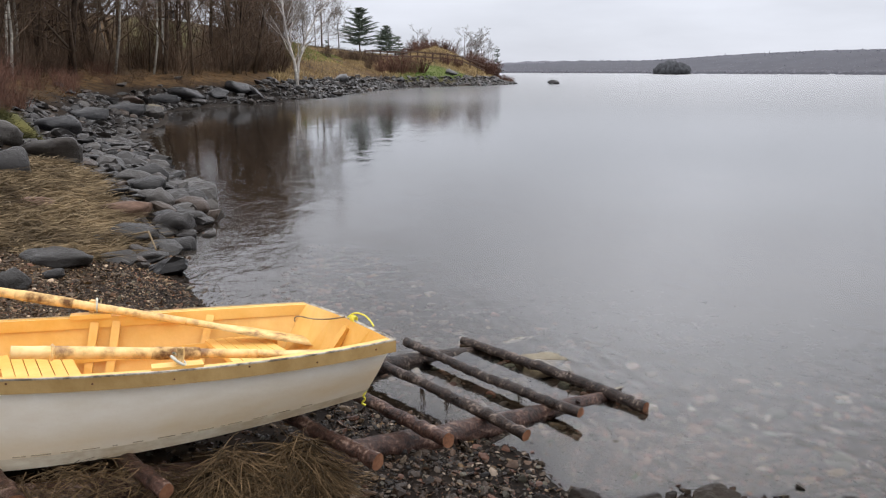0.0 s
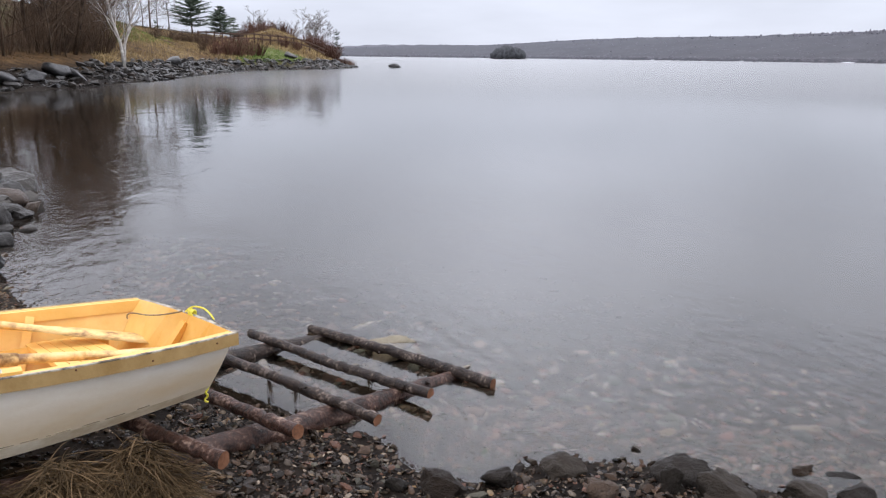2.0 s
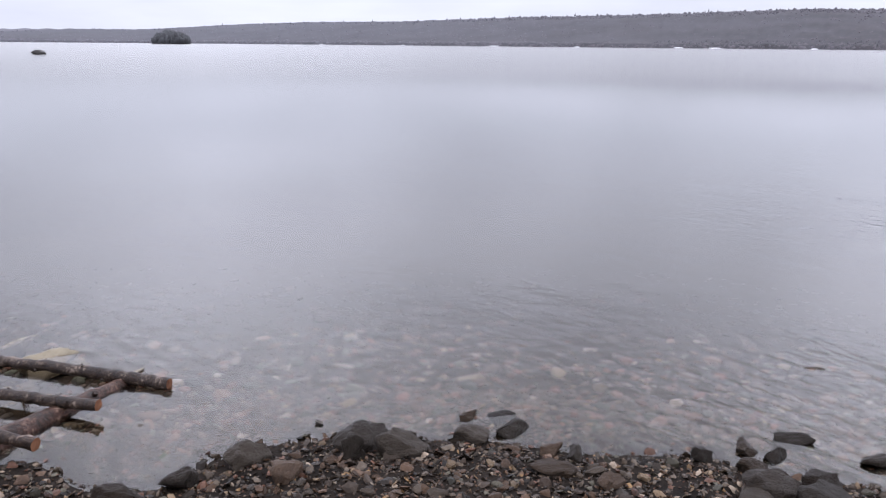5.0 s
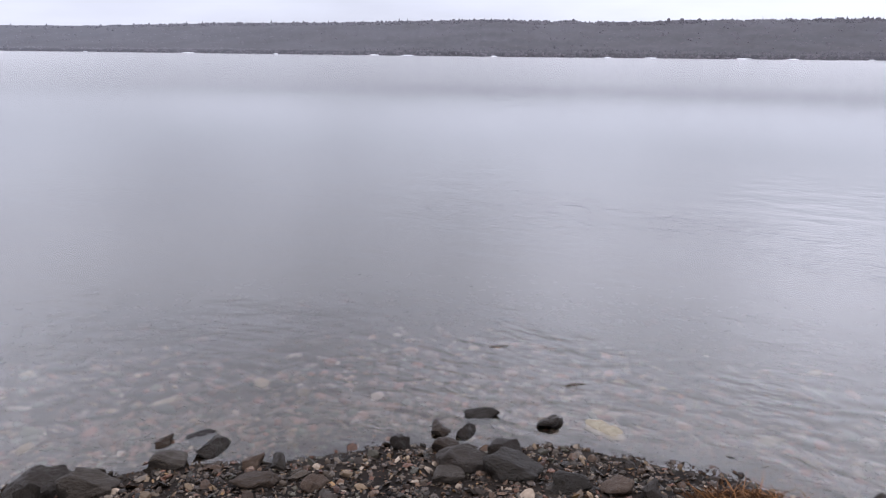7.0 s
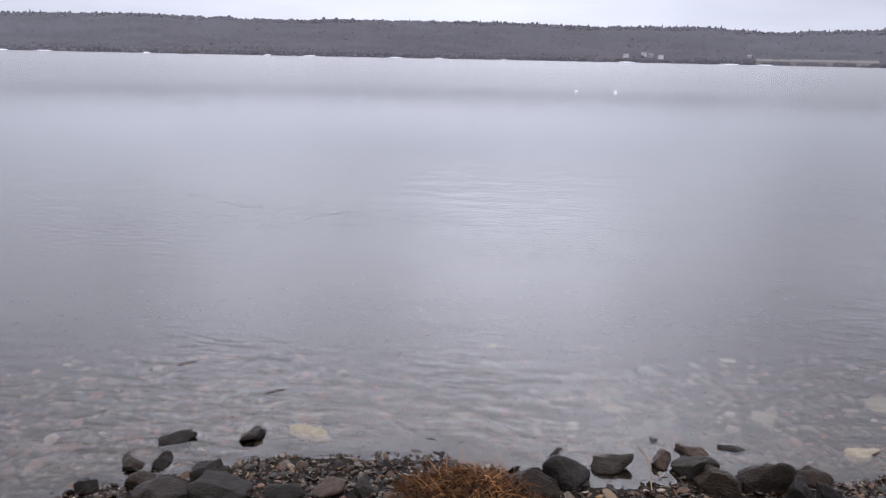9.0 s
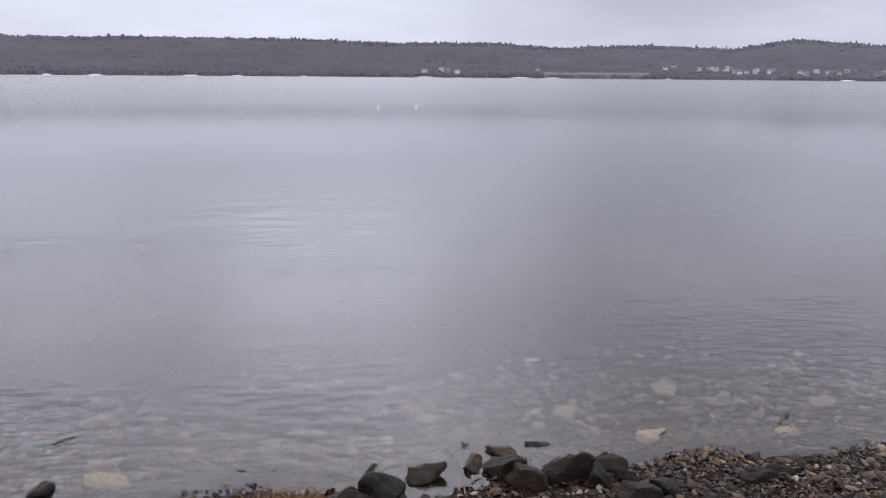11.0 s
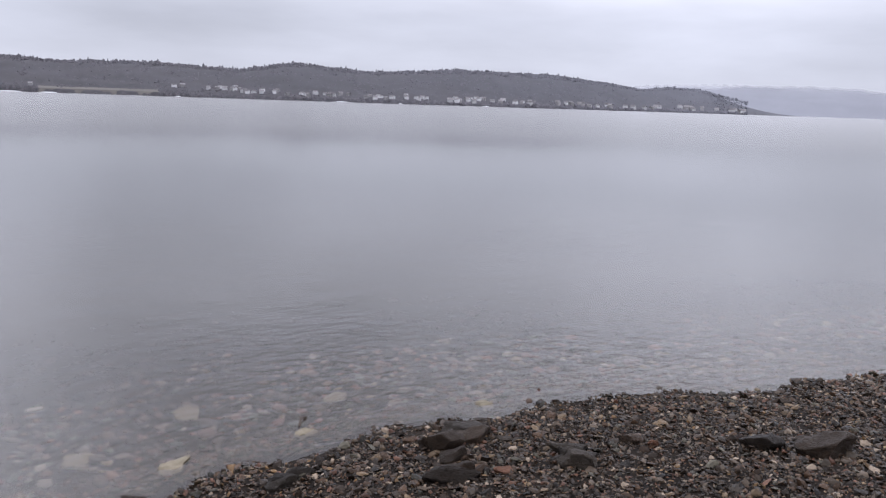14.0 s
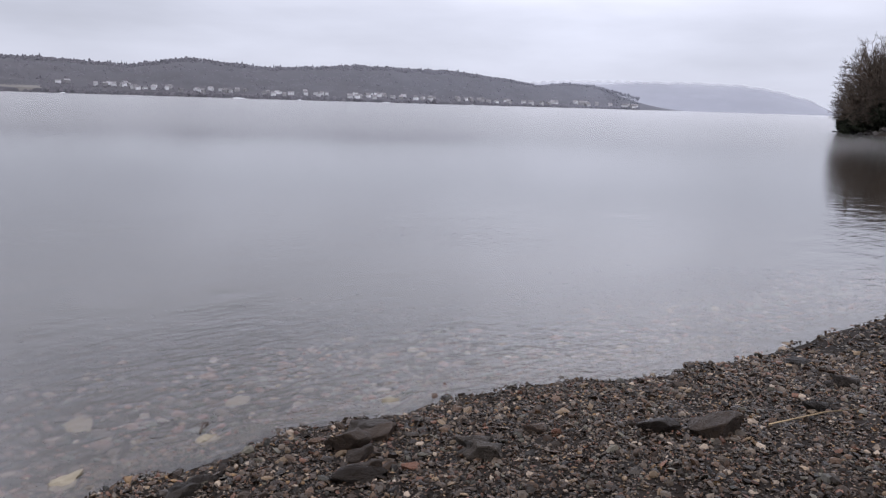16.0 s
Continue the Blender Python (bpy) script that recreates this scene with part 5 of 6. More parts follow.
COVE = [(-5.6, 11.6, 0.80, 0.48, 20), (-6.4, 11.6, 0.72, 0.46, -10), (-4.6, 12.4, 0.62, 0.34, 30), (-3.25, 8.2, 0.62, 0.26, -35), (-3.05, 8.9, 0.46, 0.3, 10), (-2.75, 8.2, 0.34, 0.18, 0), (-3.65, 9.2, 0.68, 0.24, -20),
        (-3.2, 10.1, 0.46, 0.24, 15), (-4.0, 10.7, 0.55, 0.32, 0), (-2.78, 7.4, 0.28, 0.15, 0), (-3.3, 6.7, 0.60, 0.2, -10), (-3.2, 5.7, 0.30, 0.2, 30), (-4.4, 8.5, 0.45, 0.22, 10), (-2.0, 5.3, 0.40, 0.12, 20)]
COVE += [(-5.1, 9.4, 0.45, 0.42, 50), (-2.85, 8.75, 0.26, 0.12, 0), (-3.05, 9.5, 0.44, 0.16, 10), (-2.62, 8.8, 0.18, 0.1, 40), (-3.4, 7.7, 0.15, 0.12, 0), (-3.1, 6.2, 0.2, 0.1, 70), (-3.6, 10.0, 0.5, 0.3, -30), (-4.4, 11.3, 0.55, 0.3, 0)]
for i, (x, y, w, h, turn) in enumerate(COVE):
    lay("rock", ROCK_MESH[i % 9], x, y, w, w * 0.75, h * 0.95, turn, 0.28, "smooth grey boulder on the gravel of the cove", "rock", "boulders of the cove", None, rng.uniform(-0.15, 0.15), m_rust_stone if i in (6, 12) else None)
made = 0
for k in range(6, 20):
    (ax, ay), (bx, by) = SHORE[k], SHORE[k + 1]
    L = math.hypot(bx - ax, by - ay)
    count = int(L * (3.0 if ay > 50 else 4.5 if ay > 20 else 5.5))
    for _ in range(count):
        f = rng.random()
        x, y = ax + (bx - ax) * f, ay + (by - ay) * f
        nx, ny = (by - ay) / L, -(bx - ax) / L
        if float(shore_distance(np.array([x + nx]), np.array([y + ny]))[0]) < 0:
            nx, ny = -nx, -ny
        d = abs(rng.gauss(1.4, 1.3)) - 0.25
        sz = rng.uniform(0.16, 0.55) * (1.3 if ay > 35 else 1.0) * (0.68 if ay < 15 else 1)
        if rng.random() < 0.06 and ay > 25:
            sz *= 1.7
        if made < 300 and float(shore_distance(np.array([x + nx * d]), np.array([y + ny * d]))[0]) > 0.1:
            lay("rock", (SLAB_MESH if y > 10.2 else ROCK_MESH)[rng.randrange(9)], x + nx * d, y + ny * d, sz, sz * rng.uniform(0.6, 0.95), sz * rng.uniform(0.3, 0.6), rng.uniform(0, 360), 0.3, "dark grey angular rock of the stony bank", "rock", "rocks of the stony bank", None, rng.uniform(-0.35, 0.35))
            made += 1
for az, r, w, h, pale in ((21.2, 31, 1.3, 0.62, 0), (17.6, 44.5, 2.0, 0.8, 0), (13.0, 50, 1.5, 0.9, 0), (14.2, 49.5, 1.8, 0.9, 0), (15.6, 47, 1.5, 0.7, 0), (18.8, 41.5, 1.4, 0.7, 0), (7.0, 78, 2.0, 1.15, 2), (19.6, 36, 0.8, 0.55, 1), (-0.6, 112, 1.8, 1.2, 0), (3.0, 98, 1.0, 0.7, 0), (23.5, 26, 1.1, 0.6, 0), (25.5, 19, 1.0, 0.55, 0)):
    x, y, _ = polar(az, r)
    lay("boulder", SLAB_ROUND[int(r) % 5], x, y, w, w * 0.7, h * 0.85, az * 9, 0.22, "pale tan boulder on the bank" if pale == 1 else "large dark grey boulder on the bank", "boulder", "large boulders", None, 0.1, m_yellow_stone if pale == 1 else m_slab)
# rocks past the countable ones, and those of the spit


def stone_field(name, mat, spots, label, category, seed, flat=(0.25, 0.55), smooth=False, sub=1, under=0.35, tilt=0.25):
    """Many stones joined in one mesh. spots: rows of x, y, z, size."""
    r_ = np.random.RandomState(seed)
    shapes = []
    if sub == 0:          # five-sided flat pebble
        bv = np.array([[math.cos(k * 1.2566), math.sin(k * 1.2566), 0.0] for k in range(5)] + [[0.1, 0.05, 0.8], [0, 0, -0.8]])
        bf = np.array([[k, (k + 1) % 5, 5] for k in range(5)] + [[(k + 1) % 5, k, 6] for k in range(5)])
    else:
        bv, bf = ico(sub)
    for _ in range(10):
        v = bv.copy()
        for _k in range(5):
            nrm = r_.normal(size=3)
            nrm /= np.linalg.norm(nrm)
            v = v - np.outer(np.maximum(v @ nrm - r_.uniform(0.5, 0.85), 0) * 1.1, nrm)
        v *= 1 + r_.uniform(-0.12, 0.12, (len(v), 1))
        shapes.append(v)
    shapes = np.array(shapes) * 0.5
    n = len(spots)
    V = shapes[r_.randint(0, 10, n)]
    fl = r_.uniform(*flat, n)
    V = V * np.stack([spots[:, 3], spots[:, 3] * r_.uniform(0.55, 0.95, n), spots[:, 3] * fl], -1)[:, None, :]
    tx, ty, tz = r_.normal(0, tilt, n), r_.normal(0, tilt, n), r_.uniform(0, 6.28, n)
    x, y, z = V[..., 0], V[..., 1], V[..., 2]
    y, z = y * np.cos(tx)[:, None] - z * np.sin(tx)[:, None], y * np.sin(tx)[:, None] + z * np.cos(tx)[:, None]
    x, z = x * np.cos(ty)[:, None] + z * np.sin(ty)[:, None], -x * np.sin(ty)[:, None] + z * np.cos(ty)[:, None]
    x, y = x * np.cos(tz)[:, None] - y * np.sin(tz)[:, None], x * np.sin(tz)[:, None] + y * np.cos(tz)[:, None]
    P = np.stack([x + spots[:, 0, None], y + spots[:, 1, None], z + (spots[:, 2] + spots[:, 3] * fl * (0.5 - under))[:, None]], -1).reshape(-1, 3)
    F = (bf[None] + (np.arange(n) * len(bv))[:, None, None]).reshape(-1, 3)
    me = bpy.data.meshes.new(name)
    me.vertices.add(len(P))
    me.vertices.foreach_set("co", P.astype(np.float32).reshape(-1))
    me.loops.add(len(F) * 3)
    me.loops.foreach_set("vertex_index", F.astype(np.int32).reshape(-1))
    me.polygons.add(len(F))
    me.polygons.foreach_set("loop_start", np.arange(0, len(F) * 3, 3, dtype=np.int32))
    me.polygons.foreach_set("use_smooth", np.full(len(F), smooth))
    me.materials.append(mat)
    me.update(calc_edges=True)
    me.validate()
    return tagged(new(name, me), label, category, kind="stuff")


m_rock_i = stone_material("shore_rocks_joined", [(0.4, (0.108, 0.097, 0.090)), (0.3, (0.165, 0.147, 0.130)), (0.2, (0.125, 0.105, 0.088)), (0.1, (0.20, 0.15, 0.115))], 0.34, True, 9.0, 0.20, 0.4, 0.22, (0.4, 1.7))
npr = np.random.RandomState(5)


def spots_of(xy, sizes, lo=None, hi=None):
    d = shore_distance(xy[:, 0], xy[:, 1])
    ok = np.ones(len(xy), bool)
    if lo is not None:
        ok &= d > lo
    if hi is not None:
        ok &= d < hi
    xy, sizes = xy[ok], sizes[ok]
    return np.column_stack([xy, ground_height(xy[:, 0], xy[:, 1]), sizes])


def random_strip(n, x0, x1, y0, y1, lo, hi, med, sig, cap):
    xy = np.column_stack([npr.uniform(x0, x1, n), npr.uniform(y0, y1, n)])
    return spots_of(xy, np.minimum(npr.lognormal(math.log(med), sig, n), cap), lo, hi)


WRACK = ((-4.1, 8.3, 118, 1.75, 0.9), (-5.0, 10.3, 112, 1.3, 0.6), (-3.1, 6.1, 125, 0.8, 0.8))


def off_wrack(p):
    """Rocks that do not lie in the beds of washed-up reeds."""
    ok = np.ones(len(p), bool)
    for cx, cy, turn, a, b in WRACK:
        ca, sa = math.cos(radians(turn)), math.sin(radians(turn))
        u, v = (p[:, 0] - cx) * ca + (p[:, 1] - cy) * sa, -(p[:, 0] - cx) * sa + (p[:, 1] - cy) * ca
        ok &= (u / a) ** 2 + (v / b) ** 2 > 1
    return p[ok]


bank = [random_strip(8500, -15, -1.5, 7.5, 60, 0.12, 3.0, 0.17, 0.5, 0.55), random_strip(9000, -14, 14, 55, 132, -0.5, 3.8, 0.5, 0.4, 1.1)]
stone_field("bank_rocks", m_rock_i, off_wrack(bank[0]), "tumbled grey rocks lining the bank of the cove", "rocks", 9, (0.2, 0.46), False, 2, 0.3, 0.4)
stone_field("point_rocks", m_rock_i, bank[1], "tumbled grey rocks lining the bank of the point", "rocks", 19, (0.28, 0.6), False, 1, 0.3, 0.4)
slabs = random_strip(2800, -9.5, -2.3, 6.9, 20, 0.03, 1.9, 0.25, 0.45, 0.6)
stone_field("cove_slabs", m_rock_i, off_wrack(slabs), "flat dark grey slabs overlapping along the cove", "rocks", 29, (0.18, 0.42), False, 2, 0.25, 0.3)
spit = random_strip(1600, 22, 40, -96, -78, -0.8, 3.0, 0.6, 0.4, 1.3)
stone_field("spit_rocks", m_rock_i, spit, "pale and dark rocks at the foot of the wooded spit", "rocks", 10, (0.35, 0.7), False, 2, 0.3, 0.35)

# ---- the log slipway ----
def log(pts, radii, mat, label, seed, sides=14):
    r_ = random.Random(seed)
    t = thing("log", label, "log", None, "logs of the slipway")
    P = [Vector(p) for p in pts]
    fine, rad = [], []
    n = 44
    for i in range(n + 1):
        f = i / n * (len(P) - 1)
        k = min(int(f), len(P) - 2)
        fine.append(P[k].lerp(P[k + 1], f - k) + Vector((r_.uniform(-1, 1), r_.uniform(-1, 1), r_.uniform(-1, 1))) * 0.004)
        rad.append((radii[0] + (radii[1] - radii[0]) * i / n) * r_.uniform(0.95, 1.06))
    b = Build()
    b.tube(fine, rad, sides, False)
    for i in range(len(b.v)):
        q = b.v[i]
        b.v[i] = q + Vector((noise.noise(q * 14), noise.noise(q * 14 + Vector((9, 0, 0))), noise.noise(q * 14 + Vector((0, 9, 0))))) * radii[0] * 0.16 + Vector((noise.noise(q * 45), noise.noise(q * 45 + Vector((9, 0, 0))), noise.noise(q * 45 + Vector((0, 9, 0))))) * radii[0] * 0.13
    bark = part("bark", b, mat, t, smooth=True)
    first, last = [b.v[i].copy() for i in range(sides)], [b.v[len(b.v) - sides + i].copy() for i in range(sides)]
    for ring in (first, last):
        c = sum(ring, Vector()) / sides
        e = Build()
        e.sheet([[c + (q - c) * 0.02 for q in ring + ring[:1]], [c + (q - c) * 0.9 for q in ring + ring[:1]], ring + ring[:1]], 0, ring is last)
        part("cut_end", e, m_cut, t, "sawn reddish end of the log")
    for _ in range(5):          # knots of cut branches
        i = r_.randrange(2, n - 1)
        d = perp((fine[i + 1] - fine[i - 1]).normalized(), r_)
        k = Build()
        k.tube([fine[i] + d * rad[i] * 0.7, fine[i] + d * rad[i] * 1.22], [rad[i] * 0.32, rad[i] * 0.22], 7)
        part("knot", k, mat, bark)
    return t


near_log = log([(0.958, 4.305, -0.035), (0.347, 3.915, -0.005), (-0.359, 3.358, 0.10), (-1.212, 2.707, 0.275), (-1.75, 2.36, 0.345)], (0.056, 0.080), m_bark_red, "thick reddish-barked log lying from the shore into the water", 1)
far_log = log([(0.529, 5.265, -0.065), (-0.042, 4.929, -0.025), (-0.298, 4.759, 0.0), (-1.062, 4.197, 0.12), (-1.9, 3.3, 0.30)], (0.05, 0.07), m_bark, "thick grey-barked log lying from the shore into the water", 2)
for owner, pts in ((near_log, [(0.86, 4.235, 0.0), (0.962, 4.326, 0.012), (1.06, 4.40, 0.006)]), (far_log, [(0.429, 5.204, -0.02), (0.542, 5.307, -0.012), (0.64, 5.34, -0.008)])):
    sp_ = Build()
    sp_.tube(pts, [0.022, 0.014, 0.004], 8)
    part("splintered_end", sp_, m_bare_edge, owner, "pale splintered tip of the log", True)
POLES = (((0.138, 5.175, 0.022), (1.111, 4.063, 0.020), 0.034, 0.042, m_bark), ((-0.238, 5.025, 0.06), (0.726, 3.891, 0.062), 0.036, 0.034, m_bark), ((-0.68, 4.848, 0.10), (0.405, 3.564, 0.098), 0.034, 0.036, m_bark),
         ((-1.027, 4.56, 0.19), (0.031, 3.284, 0.20), 0.034, 0.040, m_bark_red), ((-1.25, 3.83, 0.355), (-0.24, 2.78, 0.36), 0.036, 0.037, m_bark_red), ((-1.98, 3.55, 0.375), (-0.955, 2.53, 0.375), 0.036, 0.037, m_bark_red), ((-2.35, 3.35, 0.40), (-1.40, 2.40, 0.40), 0.036, 0.038, m_bark_red))
for i, (p, q, r0, r1, mt) in enumerate(POLES):
    r0, r1 = r0 * 0.82, r1 * 0.82
    log([p, tuple((a + b) / 2 + random.Random(i).uniform(-0.012, 0.012) for a, b in zip(p, q)), q], (r0, r1), mt, "wet bark-covered cross pole of the log slipway", 10 + i, 12)
# weed that hangs from the poles
r_ = random.Random(3)
for cx, cy, cz in ((-0.107, 4.159, 0.085), (0.032, 4.009, 0.085), (0.437, 4.187, 0.05), (0.58, 4.028, 0.05)):
    b = Build()
    for _ in range(12):
        b.blade((cx + r_.uniform(-0.02, 0.02), cy + r_.uniform(-0.02, 0.02), cz), (r_.uniform(-0.15, 0.15), r_.uniform(-0.15, 0.15), -1), r_.uniform(0.04, 0.14), 0.006, (r_.uniform(-0.2, 0.2), r_.uniform(-0.2, 0.2), 0), r_, 2)
    tagged(part("water_weed", b, m_weed), "dark wet weed hanging from a slipway pole", "weed", "weed on the slipway")

# ---- the boat ----
def curve(s_keys, pts):
    P = np.array(pts, float)
    fits = [np.polyfit(s_keys, P[:, k], 3) for k in range(3)]
    return lambda s: Vector([float(np.polyval(fits[k], s)) for k in range(3)])


g_near = curve([0, 0.15, 0.335, 0.485, 0.57, 1.0], [(-0.20, 3.15, 0.72), (-0.51, 2.93, 0.735), (-0.91, 2.71, 0.755), (-1.26, 2.57, 0.78), (-1.48, 2.52, 0.79), (-2.52, 2.50, 0.84)])
g_far = curve([0, 0.21, 0.44, 0.55, 1.0], [(-0.69, 3.89, 0.66), (-1.19, 3.74, 0.67), (-1.75, 3.58, 0.68), (-2.0, 3.48, 0.69), (-2.95, 3.25, 0.76)])
c_near = curve([0, 0.10, 0.23, 0.36, 0.57, 1.0], [(-0.35, 3.29, 0.415), (-0.56, 3.10, 0.40), (-0.85, 2.93, 0.40), (-1.13, 2.78, 0.41), (-1.57, 2.61, 0.398), (-2.55, 2.60, 0.43)])
c_far = curve([0, 0.21, 0.55, 1.0], [(-0.80, 3.72, 0.395), (-1.23, 3.62, 0.375), (-2.02, 3.36, 0.385), (-2.95, 3.13, 0.46)])
boat = thing("rowing_boat", "wooden rowing boat, white outside and yellow inside, resting on log rollers", "boat")
SS = [i / 24 for i in range(25)]


def toward_mid(g, other, k):
    return g + (other - g).normalized() * k


def hull_side(g, c, og, oc, flip):
    """Planked side with thickness; lower strake stained, inside painted yellow."""
    b = Build()
    outer = [[c(s).lerp(g(s), f) + (g(s) - og(s)).normalized() * 0.018 * math.sin(f * math.pi) for f in (0, 0.14, 0.3, 0.5, 0.7, 0.85, 1)] for s in SS]
    inner = [[toward_mid(p, og(s) if k > 2 else oc(s), 0.016) for k, p in enumerate(row)] for s, row in zip(SS, outer)]
    b.sheet([r[:2] for r in outer], 1, flip)
    b.sheet([r[1:] for r in outer], 0, flip)
    b.sheet(inner, 2, not flip)
    b.sheet([[o[-1], i[-1]] for o, i in zip(outer, inner)], 2, flip)
    return b


near_side = part("hull_side", hull_side(g_near, c_near, g_far, c_far, True), [m_white_hull, m_dirty_hull, m_yellow], boat, "worn white planking with brown waterline stains", True)
stain = near_side.data.color_attributes.new("stain", "FLOAT_COLOR", "POINT")
for i, v in enumerate(near_side.data.vertices):      # old waterline, higher towards the bow
    s = min(SS, key=lambda q: (c_near(q).lerp(g_near(q), 0.4) - v.co).length)
    f = (v.co.z - c_near(s).z) / (g_near(s).z - c_near(s).z)
    line = 0.62 - 0.42 * s
    stain.data[i].color = [max(0.0, min(1.0, (line - f) / 0.22 + 0.5))] * 3 + [1]
part("hull_side", hull_side(g_far, c_far, g_near, c_near, False), [m_white_hull, m_dirty_hull, m_yellow], boat, "worn white planking", True)
b = Build()
b.sheet([[c_near(s).lerp(c_far(s), k / 6) for k in range(7)] for s in SS], 0, True)
b.sheet([[c_near(s).lerp(c_far(s), k / 6) + Vector((0, 0, 0.018)) for k in range(7)] for s in SS], 1)
part("bottom", b, [m_dirty_hull, m_yellow], boat, "flat bottom painted yellow inside")
for s, nm in ((0.0, "bow_transom"), (1.0, "stern_transom")):
    b = Build()
    out = Vector((0.80, 0.6, 0)) * (0.01 if s == 0 else -0.01)
    quad = [[c_near(s).lerp(c_far(s), k / 5) for k in range(6)], [g_near(s).lerp(g_far(s), k / 5) + Vector((0, 0, 0.012 * math.sin(k / 5 * math.pi))) for k in range(6)]]
    b.sheet([[p + out for p in r] for r in quad], 0, s == 1)
    b.sheet([[p - out for p in r] for r in quad], 1, s == 0)
    b.sheet([[p + out for p in quad[1]], [p - out for p in quad[1]]], 2)
    part(nm, b, [m_white_hull, m_yellow, m_bare_edge], boat, "yellow-painted inner face, chipped along the top")


def strip(g, og, out, drop, width, height, mat, name, label, s0=0.0, s1=1.0):
    """A batten that follows the sheer, out metres from the side and drop below it."""
    b = Build()
    rows_ = []
    for i in range(25):
        s = s0 + (s1 - s0) * i / 24
        p = g(s) + (g(s) - og(s)).normalized() * out - Vector((0, 0, drop))
        o = (g(s) - og(s)).normalized() * width / 2
        u = Vector((0, 0, height / 2))
        rows_.append([p - o - u, p + o - u, p + o + u, p - o + u, p - o - u])
    b.sheet(rows_)
    b.f += [(3, 2, 1, 0), tuple(len(b.v) - 5 + k for k in range(4))]
    b.mi += [0, 0]
    return part(name, b, mat, boat, label)


for g, og in ((g_near, g_far), (g_far, g_near)):
    rail = strip(g, og, 0.016, 0.024, 0.018, 0.048, m_tan, "rub_rail", "tan-painted outer rail, nail-stained")
    if g is g_near:
        near_rail = rail
        strip(g, og, 0.018, -0.002, 0.014, 0.006, m_bare_edge, "gunwale_cap", "scraped grey wood edge")
    strip(g, og, -0.030, 0.028, 0.022, 0.052, m_yellow, "inwale", "")
for g, og, c in ((g_near, g_far, c_near), (g_far, g_near, c_far)):
    strip(lambda s, g=g, c=c: g(s).lerp(c(s), 0.6), og, -0.045, 0.0, 0.02, 0.045, m_yellow, "seat_riser", "", 0.04, 0.97)
for s in (0.19, 0.357, 0.395, 0.60, 0.72, 0.86):
    for g, og, c, oc in ((g_near, g_far, c_near, c_far), (g_far, g_near, c_far, c_near)):
        b = Build()
        top, low = toward_mid(g(s), og(s), 0.034), toward_mid(c(s), oc(s), 0.036)
        d = (g(s + 0.01) - g(s - 0.01)).normalized()
        b.beam(low, top - Vector((0, 0, 0.03)), d, 0.024, 0.036)
        part("rib", b, m_yellow, boat)


def seat(s0, s1, slats, lift):
    """A thwart of narrow boards laid across the boat."""
    for k in range(slats):
        s = s0 + (s1 - s0) * (k + 0.5) / slats
        w = (s1 - s0) / slats * 2.5 * 0.86
        a, c = toward_mid(g_near(s).lerp(c_near(s), 0.5), g_far(s).lerp(c_far(s), 0.5), 0.03), toward_mid(g_far(s).lerp(c_far(s), 0.5), g_near(s).lerp(c_near(s), 0.5), 0.03)
        b = Build()
        b.beam(a + Vector((0, 0, lift)), c + Vector((0, 0, lift)), (0, 0, 1), w, 0.022)
        part("seat_board", b, m_yellow, boat)


seat(0.078, 0.188, 6, 0.0)
seat(0.43, 0.55, 6, 0.0)
b = Build()          # knee between bow board and bottom
kp = g_near(0.0).lerp(g_far(0.0), 0.42)
b.beam(kp + Vector((-0.02, -0.015, -0.02)), c_near(0.0).lerp(c_far(0.0), 0.42) + Vector((-0.05, -0.04, 0.03)), (0.8, 0.6, 0), 0.03, 0.03)
part("bow_knee", b, m_yellow, boat)
for g, og, s in ((g_near, g_far, 0.345), (g_far, g_near, 0.40)):       # thole pins
    p = g(s)
    b = Build()
    b.beam(toward_mid(p, og(s), 0.02) - Vector((0, 0, 0.05)), toward_mid(p, og(s), 0.02) + Vector((0.012, 0.01, 0.075)), (1, 0, 0), 0.022, 0.022)
    pin_b = b
    b = Build()
    b.beam(toward_mid(g(s - 0.035), og(s - 0.035), 0.028) + Vector((0, 0, 0.004)), toward_mid(g(s + 0.035), og(s + 0.035), 0.028) + Vector((0, 0, 0.004)), (0, 0, 1), 0.05, 0.02)
    block = part("thole_block", b, m_yellow, boat, "worn thole block")
    part("thole_pin", pin_b, m_oar_dark if g is g_near else m_oar, block, "bare wooden thole pin")
r_ = random.Random(17)
at_s = 0.10
while at_s < 0.95:
    dash = r_.uniform(0.006, 0.030)
    strip(lambda s: c_near(s).lerp(g_near(s), 0.17), g_far, 0.0095, 0.0, 0.003, 0.0015, m_rope_grey, "seam", "", at_s, at_s + dash)
    at_s += dash + r_.uniform(0.003, 0.022)


for k in range(9):
    s = 0.04 + 0.105 * k
    p = g_near(s) + (g_near(s) - g_far(s)).normalized() * 0.0255 - Vector((0, 0, 0.02 + 0.012 * math.sin(k * 2.3)))
    b = Build()
    b.tube([p, p + (g_near(s) - g_far(s)).normalized() * 0.003], [0.004, 0.003], 8)
    part("nail", b, m_nail, near_rail, "rusty nail head")


